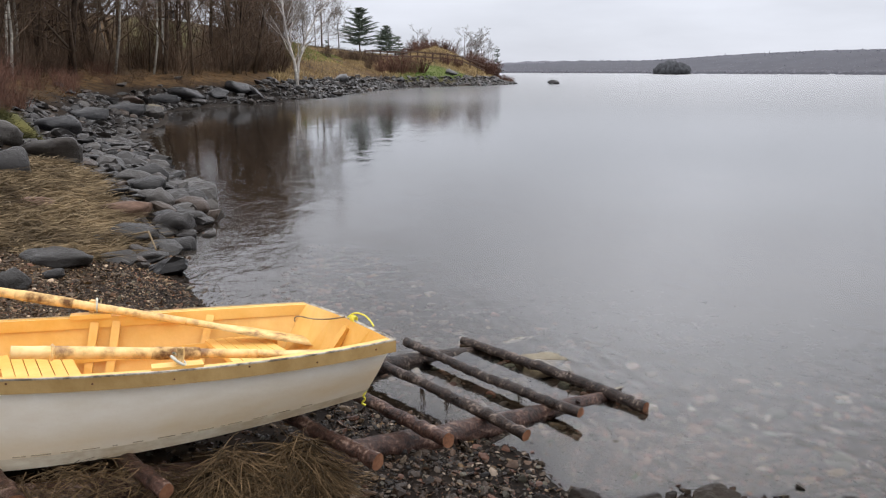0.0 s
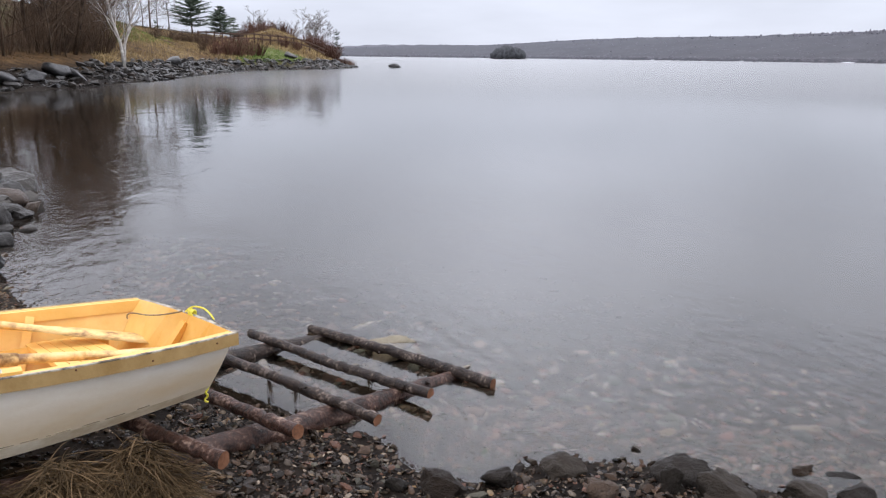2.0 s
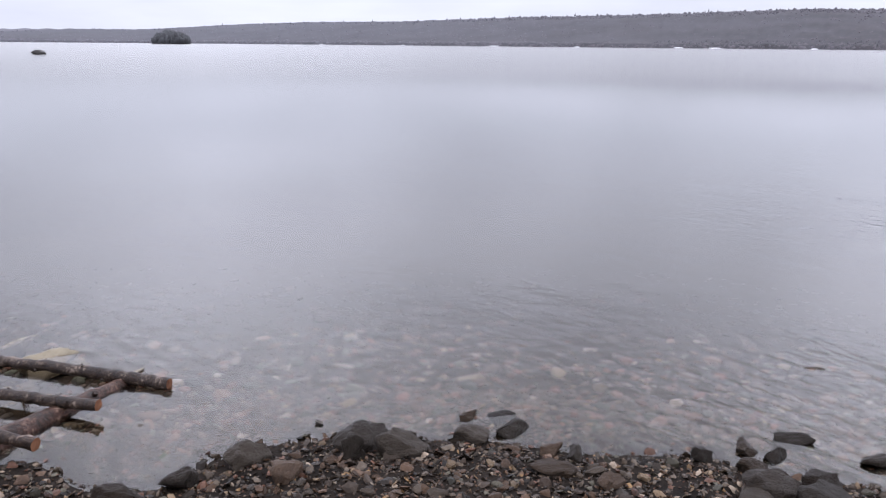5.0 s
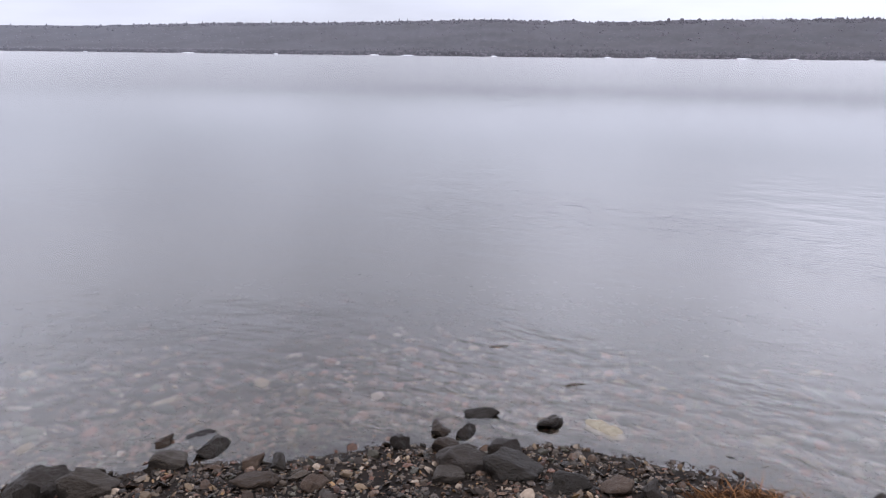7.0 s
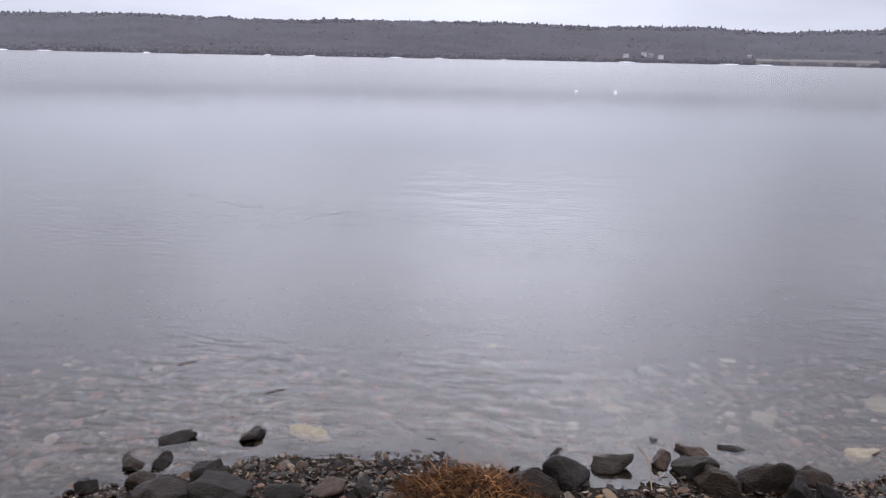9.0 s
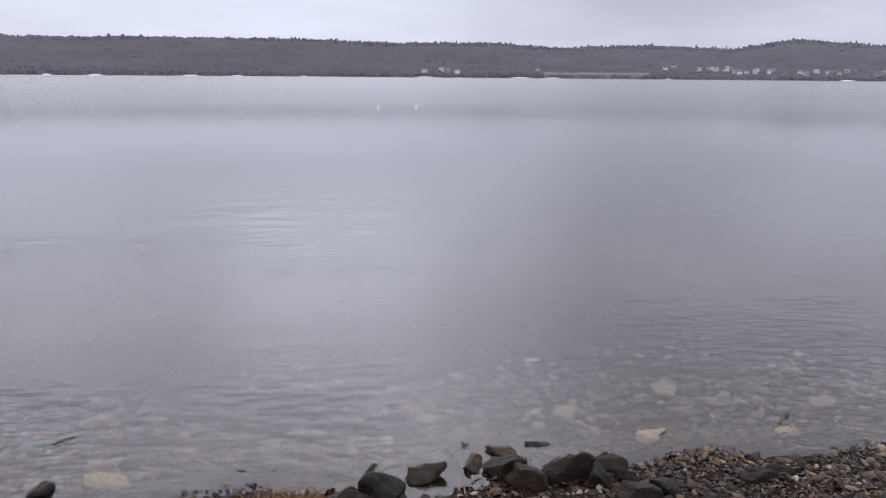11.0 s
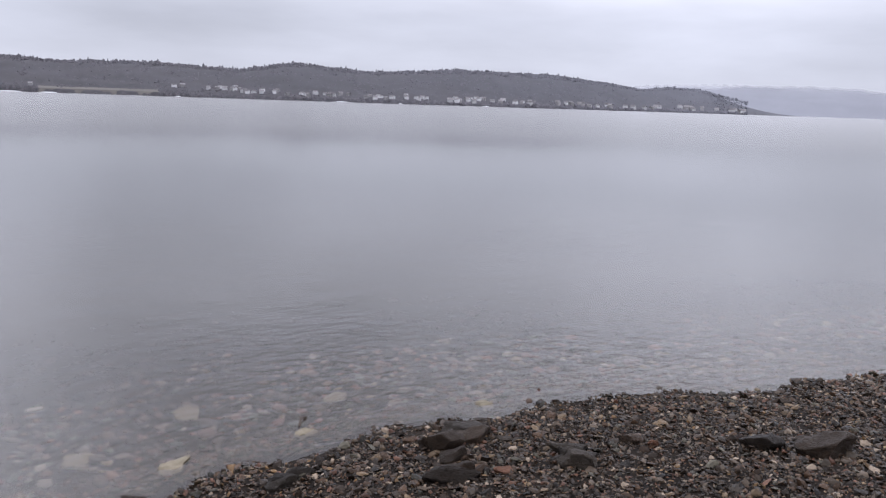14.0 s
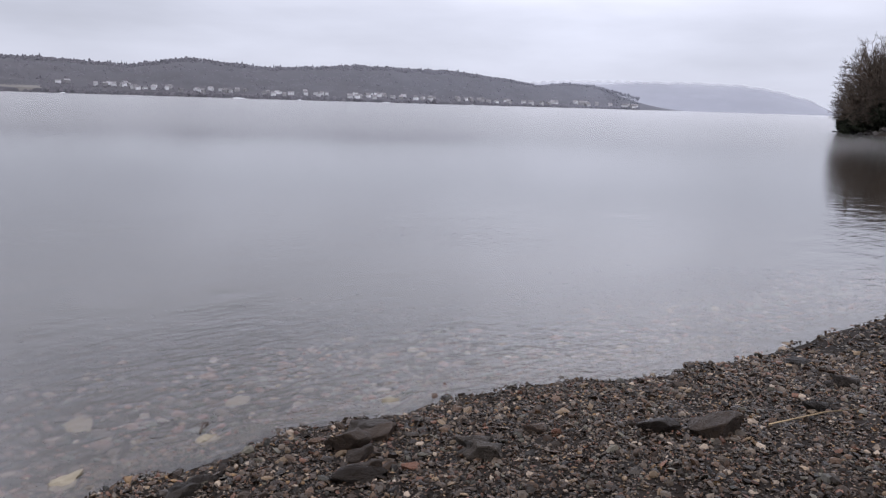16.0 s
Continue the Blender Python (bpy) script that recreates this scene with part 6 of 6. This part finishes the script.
def oar(p, q, blade_len, label, dark0, dark1, grip):
    t = thing("oar", label, "oar", None, "oars of the boat")
    p, q = Vector(p), Vector(q)
    d = (q - p).normalized()
    L = (q - p).length
    b = Build()
    N = 24
    b.tube([p + d * L * (1 - blade_len / L) * i / N for i in range(N + 1)], [(0.023 if i < 3 and grip else 0.0255) - 0.008 * i / N for i in range(N + 1)], 14)
    shaft = part("shaft", b, m_oar, t, smooth=True)
    bl = Build()
    side = d.cross(Vector((0, 0, 1))).normalized()
    rows_ = []
    for i in range(11):
        f = i / 10
        w = 0.018 + 0.045 * min(1, f * 2.2)
        c = p + d * (L - blade_len * (1 - f))
        n = side.cross(d) * (0.014 * (1 - f) + 0.005)
        rows_.append([c - side * w, c + n, c + side * w, c - n, c - side * w])
    bl.sheet(rows_)
    bl.f.append(tuple(len(bl.v) - 5 + k for k in range(4)))
    bl.mi.append(0)
    part("blade", bl, m_oar, t, smooth=True)
    wr = Build()
    r0 = 0.0275 - 0.008 * (dark0 + dark1) / 2
    wr.tube([p + d * L * (dark0 + (dark1 - dark0) * i / 6) for i in range(7)], [r0 - 0.001 if i in (0, 6) else r0 + 0.0006 for i in range(7)], 14, False)
    if grip:
        co = Build()
        co.tube([p + d * (0.125 + 0.003 * k) for k in range(5)], [0.0265, 0.0305, 0.0315, 0.0305, 0.0265], 14)
        part("collar", co, m_oar, shaft, "raised wooden collar below the grip", True)
    part("worn_band", wr, m_oar_dark, shaft, "bare darkened wood where the oar rubs", True)
    return t


oar((-1.50, 2.64, 0.842), (-0.40, 3.30, 0.60), 0.42, "worn wooden oar lying inside the boat along one side", 0.36, 0.50, True)
oar((-2.55, 3.52, 0.90), (-0.60, 3.66, 0.53), 0.62, "worn wooden oar lying across the gunwale into the boat", 0.30, 0.43, False)


def rope(name, pts, r, mat, label):
    cu = bpy.data.curves.new(name, "CURVE")
    cu.dimensions = "3D"
    cu.bevel_depth, cu.bevel_resolution, cu.resolution_u = r, 2, 6
    sp = cu.splines.new("NURBS")
    sp.points.add(len(pts) - 1)
    for i, p in enumerate(pts):
        sp.points[i].co = (*p, 1)
    sp.use_endpoint_u = True
    sp.order_u = 3
    cu.materials.append(mat)
    dg = new(name, cu)
    me = bpy.data.meshes.new_from_object(dg.evaluated_get(bpy.context.evaluated_depsgraph_get()))
    bpy.data.objects.remove(dg)
    ob = new(name, me)
    me.polygons.foreach_set("use_smooth", [True] * len(me.polygons))
    return tagged(ob, label, "rope")


def loop_round(c, axis, r, turns, pitch):
    c, axis = Vector(c), Vector(axis).normalized()
    a = perp(axis, random.Random(2))
    bb = axis.cross(a)
    return [c + (a * math.cos(w) + bb * math.sin(w)) * r + axis * pitch * w for w in [2 * math.pi * turns * i / (10 * turns) for i in range(int(10 * turns) + 1)]]


bow_mid = g_near(0).lerp(g_far(0), 0.42) + Vector((0.0, 0.0, 0.02))
rope("rope", [bow_mid + Vector((-0.02, 0, 0)), bow_mid + Vector((0.0, 0.0, 0.02)), bow_mid + Vector((0.03, -0.02, 0.03)), bow_mid + Vector((0.08, -0.05, 0.02)), bow_mid + Vector((0.105, -0.08, -0.015))], 0.0038, m_rope_yellow, "short end of bright yellow rope tied at the bow")
rope("rope", loop_round(bow_mid, (0.5, -0.7, 0), 0.013, 3, 0.002), 0.004, m_rope_yellow, "knot of bright yellow rope on the bow board")
far_rib = toward_mid(g_far(0.035), g_near(0.035), 0.05) - Vector((0, 0, 0.045))
rope("rope", [bow_mid + Vector((-0.03, -0.02, 0.01)), bow_mid.lerp(far_rib, 0.4) + Vector((-0.03, -0.02, -0.02)), far_rib, far_rib + Vector((0.01, 0.0, -0.04))], 0.0034, m_rope_grey, "old grey painter rope tied inside the bow")
low = c_near(0.0) + Vector((0.0, 0.0, 0.02))
rope("rope", [low + Vector((-0.02, 0, 0.03)), low + Vector((0.0, -0.02, 0.05)), low + Vector((0.02, -0.01, 0.01)), low + Vector((0.0, -0.02, -0.01)), low + Vector((0.015, 0.0, -0.03)), low + Vector((-0.01, -0.01, -0.05)), low + Vector((0.01, 0.0, -0.06))], 0.0045, m_rope_yellow, "knotted yellow rope hanging under the bow")
pin = toward_mid(g_near(0.345), g_far(0.345), 0.03) + Vector((0, 0, 0.02))
rope("rope", loop_round(pin, (0.6, 0.3, 0.7), 0.030, 1.4, 0.002), 0.005, m_rope_white, "dirty white rope loop holding an oar to its pin")
pin = toward_mid(g_far(0.40), g_near(0.40), 0.0) + Vector((0.03, -0.01, 0.055))
rope("rope", loop_round(pin, (1, 0.3, -0.2), 0.031, 1.3, 0.003), 0.0045, m_rope_white, "dirty white rope loop holding an oar to its pin")

# ---- beach stones ----
STONE_MESH = [stone_mesh("stone", 400 + i, m_stone, 4, 0.26, 0.62) for i in range(8)]
rng = random.Random(51)
NORTH = [(1.65, 2.93, 0.28, 0.15, 10), (1.77, 2.76, 0.25, 0.14, -30), (1.88, 2.88, 0.08, 0.06, 0), (2.13, 2.72, 0.22, 0.11, -10), (2.35, 2.70, 0.19, 0.10, 35), (2.24, 2.92, 0.11, 0.07, 0), (2.40, 2.86, 0.17, 0.05, 0), (0.87, 3.04, 0.16, 0.12, 20), (1.16, 3.06, 0.20, 0.11, 10),
         (1.23, 2.80, 0.20, 0.12, 40), (0.60, 2.98, 0.21, 0.11, -15), (0.43, 3.04, 0.12, 0.08, 0), (2.40, 2.32, 0.12, 0.09, 60), (2.32, 2.40, 0.11, 0.07, -20), (1.55, 2.82, 0.12, 0.15, 0), (2.20, 2.24, 0.20, 0.07, -30), (2.31, 2.02, 0.13, 0.07, 10)]
MID = [(2.86, 2.0, 0.10, 0.09, 0), (2.97, 1.82, 0.17, 0.09, -30), (3.18, 1.85, 0.13, 0.10, 20), (3.11, 1.96, 0.13, 0.07, 40), (3.39, 1.90, 0.22, 0.10, -35), (3.51, 1.57, 0.15, 0.09, -10), (2.84, 1.65, 0.23, 0.12, -50), (2.91, 1.43, 0.27, 0.12, -50), (3.08, 1.57, 0.20, 0.09, 10),
       (2.69, 1.62, 0.22, 0.08, 0), (2.92, 2.57, 0.08, 0.04, 0), (3.05, 0.87, 0.12, 0.08, 0), (2.91, 1.15, 0.20, 0.09, -60), (3.02, 1.0, 0.16, 0.08, 10), (3.24, 0.21, 0.23, 0.17, -70)]
EAST = [(3.44, 0.07, 0.25, 0.18, -80), (3.72, 0.14, 0.11, 0.08, 0), (3.62, -0.11, 0.19, 0.11, -80), (3.87, -0.07, 0.07, 0.05, 0), (3.95, -0.30, 0.10, 0.05, 0), (3.87, -0.48, 0.17, 0.09, 70), (3.67, -0.48, 0.22, 0.14, 80), (3.53, -0.58, 0.22, 0.14, 60), (3.57, -0.75, 0.28, 0.20, 80), (3.74, -0.34, 0.15, 0.11, 0),
        (3.96, -0.68, 0.13, 0.07, 90), (3.48, -0.87, 0.15, 0.13, 0), (3.69, -0.97, 0.16, 0.10, 90), (3.45, -0.98, 0.15, 0.13, 40), (3.37, -1.13, 0.18, 0.12, 0), (3.31, -1.02, 0.20, 0.11, 80), (3.50, -1.59, 0.18, 0.07, 80), (3.56, -1.71, 0.14, 0.07, 90)]
SOUTH = [(3.43, -2.45, 0.24, 0.14, 80), (3.44, -2.66, 0.20, 0.11, 90), (3.60, -2.73, 0.28, 0.09, 70), (3.24, -2.37, 0.18, 0.09, 80), (3.01, -2.2, 0.25, 0.10, 70), (2.94, -2.87, 0.20, 0.08, 60), (2.80, -2.78, 0.22, 0.10, 60), (3.52, -1.6, 0.13, 0.07, 80), (2.40, -3.65, 0.22, 0.10, 70), (2.18, -3.82, 0.31, 0.17, 60),
         (2.76, -2.76, 0.20, 0.13, 30), (3.04, -2.24, 0.22, 0.09, 70), (3.25, -2.39, 0.14, 0.06, 60), (2.02, -4.63, 0.17, 0.08, 50), (2.12, -5.27, 0.20, 0.10, 50), (2.63, -5.76, 0.18, 0.06, 50), (2.88, -3.24, 0.13, 0.07, 50)]
for lst in (NORTH, MID, EAST, SOUTH):
    for i, (x, y, w, h, turn) in enumerate(lst):
        big = w > 0.19
        lay("stone", STONE_MESH[(i * 3 + len(lst)) % 8], x, y, w * 0.98, w * rng.uniform(0.58, 0.78), h * 0.98, turn, 0.30,
            "large rounded wet dark grey stone at the water's edge" if big else "wet dark grey stone at the water's edge", "stone", "stones along the water's edge", None, rng.uniform(-0.12, 0.12))
# paler stones that show under the water
for x, y, w in ((3.62, 1.36, 0.17), (3.60, 1.28, 0.16), (4.02, 0.64, 0.11), (4.42, -0.13, 0.16), (4.6, -2.45, 0.2), (4.06, -1.27, 0.18), (3.93, -3.12, 0.12), (4.45, -0.9, 0.2), (4.1, -2.0, 0.14), (2.6, 3.4, 0.2), (4.9, -1.6, 0.24)):
    lay("stone", STONE_MESH[int(x * 10) % 8], x, y, w, w * 0.7, 0.05, x * 70, 0.2, "pale ochre stone lying under shallow water", "stone", "pale stones under the water", None, 0.0, m_yellow_stone)

lay("stone", STONE_MESH[3], 0.64, 4.90, 0.36, 0.26, 0.16, 20, 0.12, "large pale stone drowned beside the slipway", "stone", "pale stones under the water", None, 0.0, m_yellow_stone)

# shingle: countable larger pebbles as pieces of the ground, the rest joined
PEB = [stone_mesh("pebble", 500 + i, m_stone, 2, 0.2, 0.7, False) for i in range(8)]
m_peb_obj = stone_material("wet_pebbles", [(w, (c[0] * 1.2, c[1], c[2] * 0.82)) for w, c in ROCKS[:-2]], 0.36, False, 45.0, 0.27, 0.4, 0.09)
for me in PEB:
    me.materials.clear()
    me.materials.append(m_peb_obj)
big = random_strip(6000, 0.2, 3.9, -5.5, 3.3, 0.03, 1.0, 0.055, 0.22, 0.09)[:300]
for i, (x, y, z, s) in enumerate(big):
    ob = part("pebble", PEB[i % 8], None, ground, at=Matrix.Translation((x, y, z + s * 0.1)) @ Euler((npr.normal(0, 0.2), npr.normal(0, 0.2), npr.uniform(0, 6.28))).to_matrix().to_4x4() @ Matrix.Diagonal((s, s * 0.75, s * 0.42, 1)))
near = [random_strip(62000, -0.6, 4.2, -1.0, 4.0, -0.75, 1.5, 0.021, 0.5, 0.08), random_strip(82000, 0.6, 4.2, -6.2, -1.0, -0.75, 2.7, 0.0185, 0.5, 0.08), random_strip(22000, 0.0, 3.9, -12, -5.0, -0.1, 3.2, 0.031, 0.42, 0.09), random_strip(26000, -4.6, 0.2, 2.2, 9.0, -0.3, 2.2, 0.026, 0.45, 0.08)]
near = np.concatenate(near)
by_cove = (near[:, 0] < -0.75) & (near[:, 1] > 3.6)
cove_gravel, near = near[by_cove], near[~by_cove]
cove_gravel = np.concatenate([cove_gravel, random_strip(42000, -3.8, -0.75, 3.6, 8.0, 0.0, 2.2, 0.016, 0.4, 0.04)])
m_cove = stone_material("brown_wet_gravel", [(w, (c[0] * 1.25, c[1], c[2] * 0.75)) for w, c in ROCKS], 0.4, True, 45.0, 0.5, 0.4, 0.08, (0.3, 1.7))
stone_field("cove_gravel", m_cove, cove_gravel, "fine brown gravel of the cove beside the boat", "gravel", 23, (0.2, 0.45), False, 0, 0.1, 0.45)
near = near[np.hypot(near[:, 0] - 0.15, near[:, 1] + 0.05) > 2.3]
underfoot = random_strip(9000, -2.2, 2.5, -2.6, 2.6, 0.6, 3.4, 0.034, 0.4, 0.08)
near = np.concatenate([near, underfoot[np.hypot(underfoot[:, 0] - 0.15, underfoot[:, 1] + 0.05) < 2.3]])
drowned = (near[:, 2] < -0.004) & (near[:, 2] + near[:, 3] * 0.3 > -0.004) & (npr.uniform(0, 1, len(near)) < 0.85)
near = near[~drowned]
wet = near[:, 2] < -0.006
stone_field("drowned_shingle", m_bed, near[wet], "brown and reddish pebbles just under the water", "shingle", 24, (0.2, 0.45), False, 0, 0.15, 0.4)
near = near[~wet]
stone_field("shingle", m_pebble, near[near[:, 3] > 0.034], "wet flat shingle of many colours", "shingle", 12, (0.14, 0.40), False, 1, 0.1, 0.45)
stone_field("fine_shingle", m_pebble, near[near[:, 3] <= 0.034], "fine wet gravel of many colours", "gravel", 22, (0.2, 0.45), False, 0, 0.1, 0.5)
bed = random_strip(80000, -1.5, 10.0, -11.0, 9.0, -5.5, -0.25, 0.052, 0.45, 0.16)
bed = bed[bed[:, 2] + bed[:, 3] * 0.2 < -0.012]
bd = -shore_distance(bed[:, 0], bed[:, 1])
keep = npr.uniform(0, 1, len(bed))
shallow = bd + 0.5 * wave(bed[:, 0], bed[:, 1], 1.7, 6.0) < 1.7 + npr.uniform(-0.6, 0.6, len(bed))
stone_field("lake_bed_stones", m_bed, bed[shallow & (keep < 0.95)], "brown and grey stones on the shallow lake bed", "stones", 13, (0.22, 0.5), True, 1, 0.3, 0.15)
# deeper stones take the bed colours dimmed for depth
stone_field("silted_bed_stones", m_bed_deep, bed[~shallow & (keep < np.clip(1.15 - bd / 4.0, 0.05, 1))], "stones on the deeper lake bed, coloured darker for the water above", "stones", 14, (0.2, 0.4), False, 1, 0.4, 0.12)

# ---- straw, grass and sticks ----
rng = random.Random(61)


def straw_heap(name, cx, cy, rx, ry, turn, top, count, ln, width, mat, label, seed, flat=0.35, segs=3, hang=None):
    r_ = random.Random(seed)
    b = Build()
    ca, sa = math.cos(radians(turn)), math.sin(radians(turn))
    for _ in range(count):
        a, f = r_.uniform(0, 6.28), math.sqrt(r_.random())
        u, v = math.cos(a) * f * rx, math.sin(a) * f * ry
        x, y = cx + u * ca - v * sa, cy + u * sa + v * ca
        z = gz(x, y) + top * (1 - f * f) * r_.uniform(0.3, 1.0)
        w = r_.uniform(0, 6.28)
        d = Vector((math.cos(w), math.sin(w), r_.uniform(-0.1, flat)))
        if hang is not None:
            d = (d * 1.15 + Vector(hang)).normalized()
        b.blade((x, y, z), d, ln * r_.uniform(0.5, 1.3), width * r_.uniform(0.6, 1.3), (r_.uniform(-0.55, 0.55), r_.uniform(-0.55, 0.55), r_.uniform(-0.9, -0.1)), r_, segs)
    return tagged(part(name, b, mat), label, "grass", kind="stuff")


straw_heap("dead_grass", -0.56, 2.90, 0.18, 0.13, 35, 0.26, 3000, 0.21, 0.004, m_straw_dark, "clump of long wet dead grass caught on the slipway", 1, 0.5, 4, (0.04, -0.60, -0.42))
straw_heap("dead_grass", -0.78, 2.78, 0.20, 0.13, 35, 0.22, 2600, 0.19, 0.004, m_straw_dark, "clump of long wet dead grass hanging over the log", 8, 0.5, 4, (0.10, -0.60, -0.42))
straw_heap("dead_grass", -0.66, 2.66, 0.28, 0.16, 35, 0.08, 1500, 0.18, 0.004, m_straw_dark, "wet dead grass spread on the gravel under the boat", 7, 0.4, 3, (0.0, -0.3, -0.1))
straw_heap("dead_grass", -1.25, 2.58, 0.55, 0.12, 30, 0.20, 2000, 0.11, 0.0032, m_straw_mid, "dead grass strewn over the slipway log", 2, 0.3, 3, (0.05, -0.35, -0.30))
straw_heap("reed_wrack", -4.1, 8.3, 1.7, 0.9, 118, 0.15, 7000, 0.34, 0.010, m_straw, "heap of pale dead reeds washed onto the cove", 3, 0.3, 2)
straw_heap("reed_wrack", -4.9, 10.2, 1.4, 0.55, 110, 0.10, 2600, 0.30, 0.010, m_straw, "strewn dead reeds among the boulders", 4, 0.3, 2)
straw_heap("mossy_tuft", 3.12, 0.45, 0.20, 0.29, 0, 0.10, 3000, 0.06, 0.005, m_moss, "low rust-brown mossy tuft among the stones", 5, 1.4, 2)
straw_heap("tuft_grass", 3.13, 0.43, 0.21, 0.31, 0, 0.12, 520, 0.11, 0.0055, m_rust_straw, "rust and ochre dead grass blades on the mossy tuft", 15, 1.1, 3)
lay("hummock", ROCK_MESH[2], -7.5, 13.9, 0.85, 0.8, 0.62, 20, 0.5, "rounded hummock grown over with yellow-green moss", "hummock", "", None, 0.0, m_mossgrass)
straw_heap("hummock_grass", -7.5, 13.9, 0.52, 0.48, 0, 0.38, 5200, 0.15, 0.010, m_mossgrass, "short yellow-green grass on the mossy hummock", 6, 1.0, 2)


def grass_belt(name, mat, label, az0, az1, r0, r1, lo, hi, count, ln, seed, flat=0.5):
    r_ = np.random.RandomState(seed)
    b = Build()
    az, r = r_.uniform(az0, az1, count), r_.uniform(r0, r1, count)
    x, y = -np.sin(np.radians(az)) * r, np.cos(np.radians(az)) * r
    d, z = shore_distance(x, y), ground_height(x, y)
    rr = random.Random(seed)
    for i in np.nonzero((d > lo) & (d < hi))[0]:
        w = rr.uniform(0, 6.28)
        b.blade((x[i], y[i], z[i] - 0.03), (math.cos(w) * flat, math.sin(w) * flat, 1), ln * rr.uniform(0.5, 1.3), ln * 0.16, (rr.uniform(-0.7, 0.7), rr.uniform(-0.7, 0.7), -0.3), rr, 2)
    return tagged(part(name, b, mat), label, "grass", kind="stuff")


grass_belt("bank_grass", m_drygrass, "long dry yellow grass along the bank", 2, 12, 55, 110, 3.4, 12, 18000, 0.30, 1)
grass_belt("rise_grass", m_drygrass, "dry grass on the rise beside the road", 3.5, 14, 70, 128, 8, 45, 22000, 0.26, 7)
grass_belt("rise_grass", m_lawn, "thin green grass on the rise", 7, 14, 78, 112, 8, 30, 9000, 0.3, 8)
grass_belt("bank_grass", m_drygrass, "dry yellow grass on the point", -4, 2.4, 117, 135, 3.2, 24, 4000, 0.5, 2)
grass_belt("wood_floor_grass", m_litter, "dead grass and leaves on the floor of the wood", 11, 32, 12, 60, 3.0, 24, 20000, 0.15, 3, 1.6)
grass_belt("lawn", m_lawn, "green grass on the point", -2.8, 3.0, 92, 117, 3.0, 14, 12000, 0.24, 4)

# drowned sticks and a pale straw
for pts, r, mt, lab in ((((3.36, -0.28, 0.06), (3.42, -0.26, 0.16), (3.50, -0.20, 0.20)), 0.003, m_straw, "pale dry stalk leaning on the stones"),
                        (((3.97, 1.72, 0.0), (4.02, 1.69, 0.006), (4.06, 1.64, 0.0)), 0.004, m_twig_wet, "thin dark stick afloat by the shore"),
                        (((4.22, 2.38, 0.0), (4.28, 2.34, 0.006), (4.32, 2.30, 0.0)), 0.004, m_twig_wet, "thin dark stick afloat by the shore"),
                        (((4.18, -2.0, 0.0), (4.26, -2.05, 0.014), (4.29, -2.10, 0.004)), 0.007, m_twig_wet, "thin dark stick afloat by the shore"),
                        (((-3.0, 7.6, 0.25), (-2.75, 7.35, 0.33), (-2.6, 7.1, 0.22)), 0.012, m_straw, "broken pale reed stem on the gravel"),
                        (((2.0, -4.0, 0.26), (1.85, -4.3, 0.30), (1.75, -4.5, 0.30)), 0.004, m_straw, "thin pale straw on the shingle")):
    b = Build()
    b.tube(pts, [r, r * 0.9, r * 0.6], 6)
    tagged(part("stick", b, mt), lab, "stick")
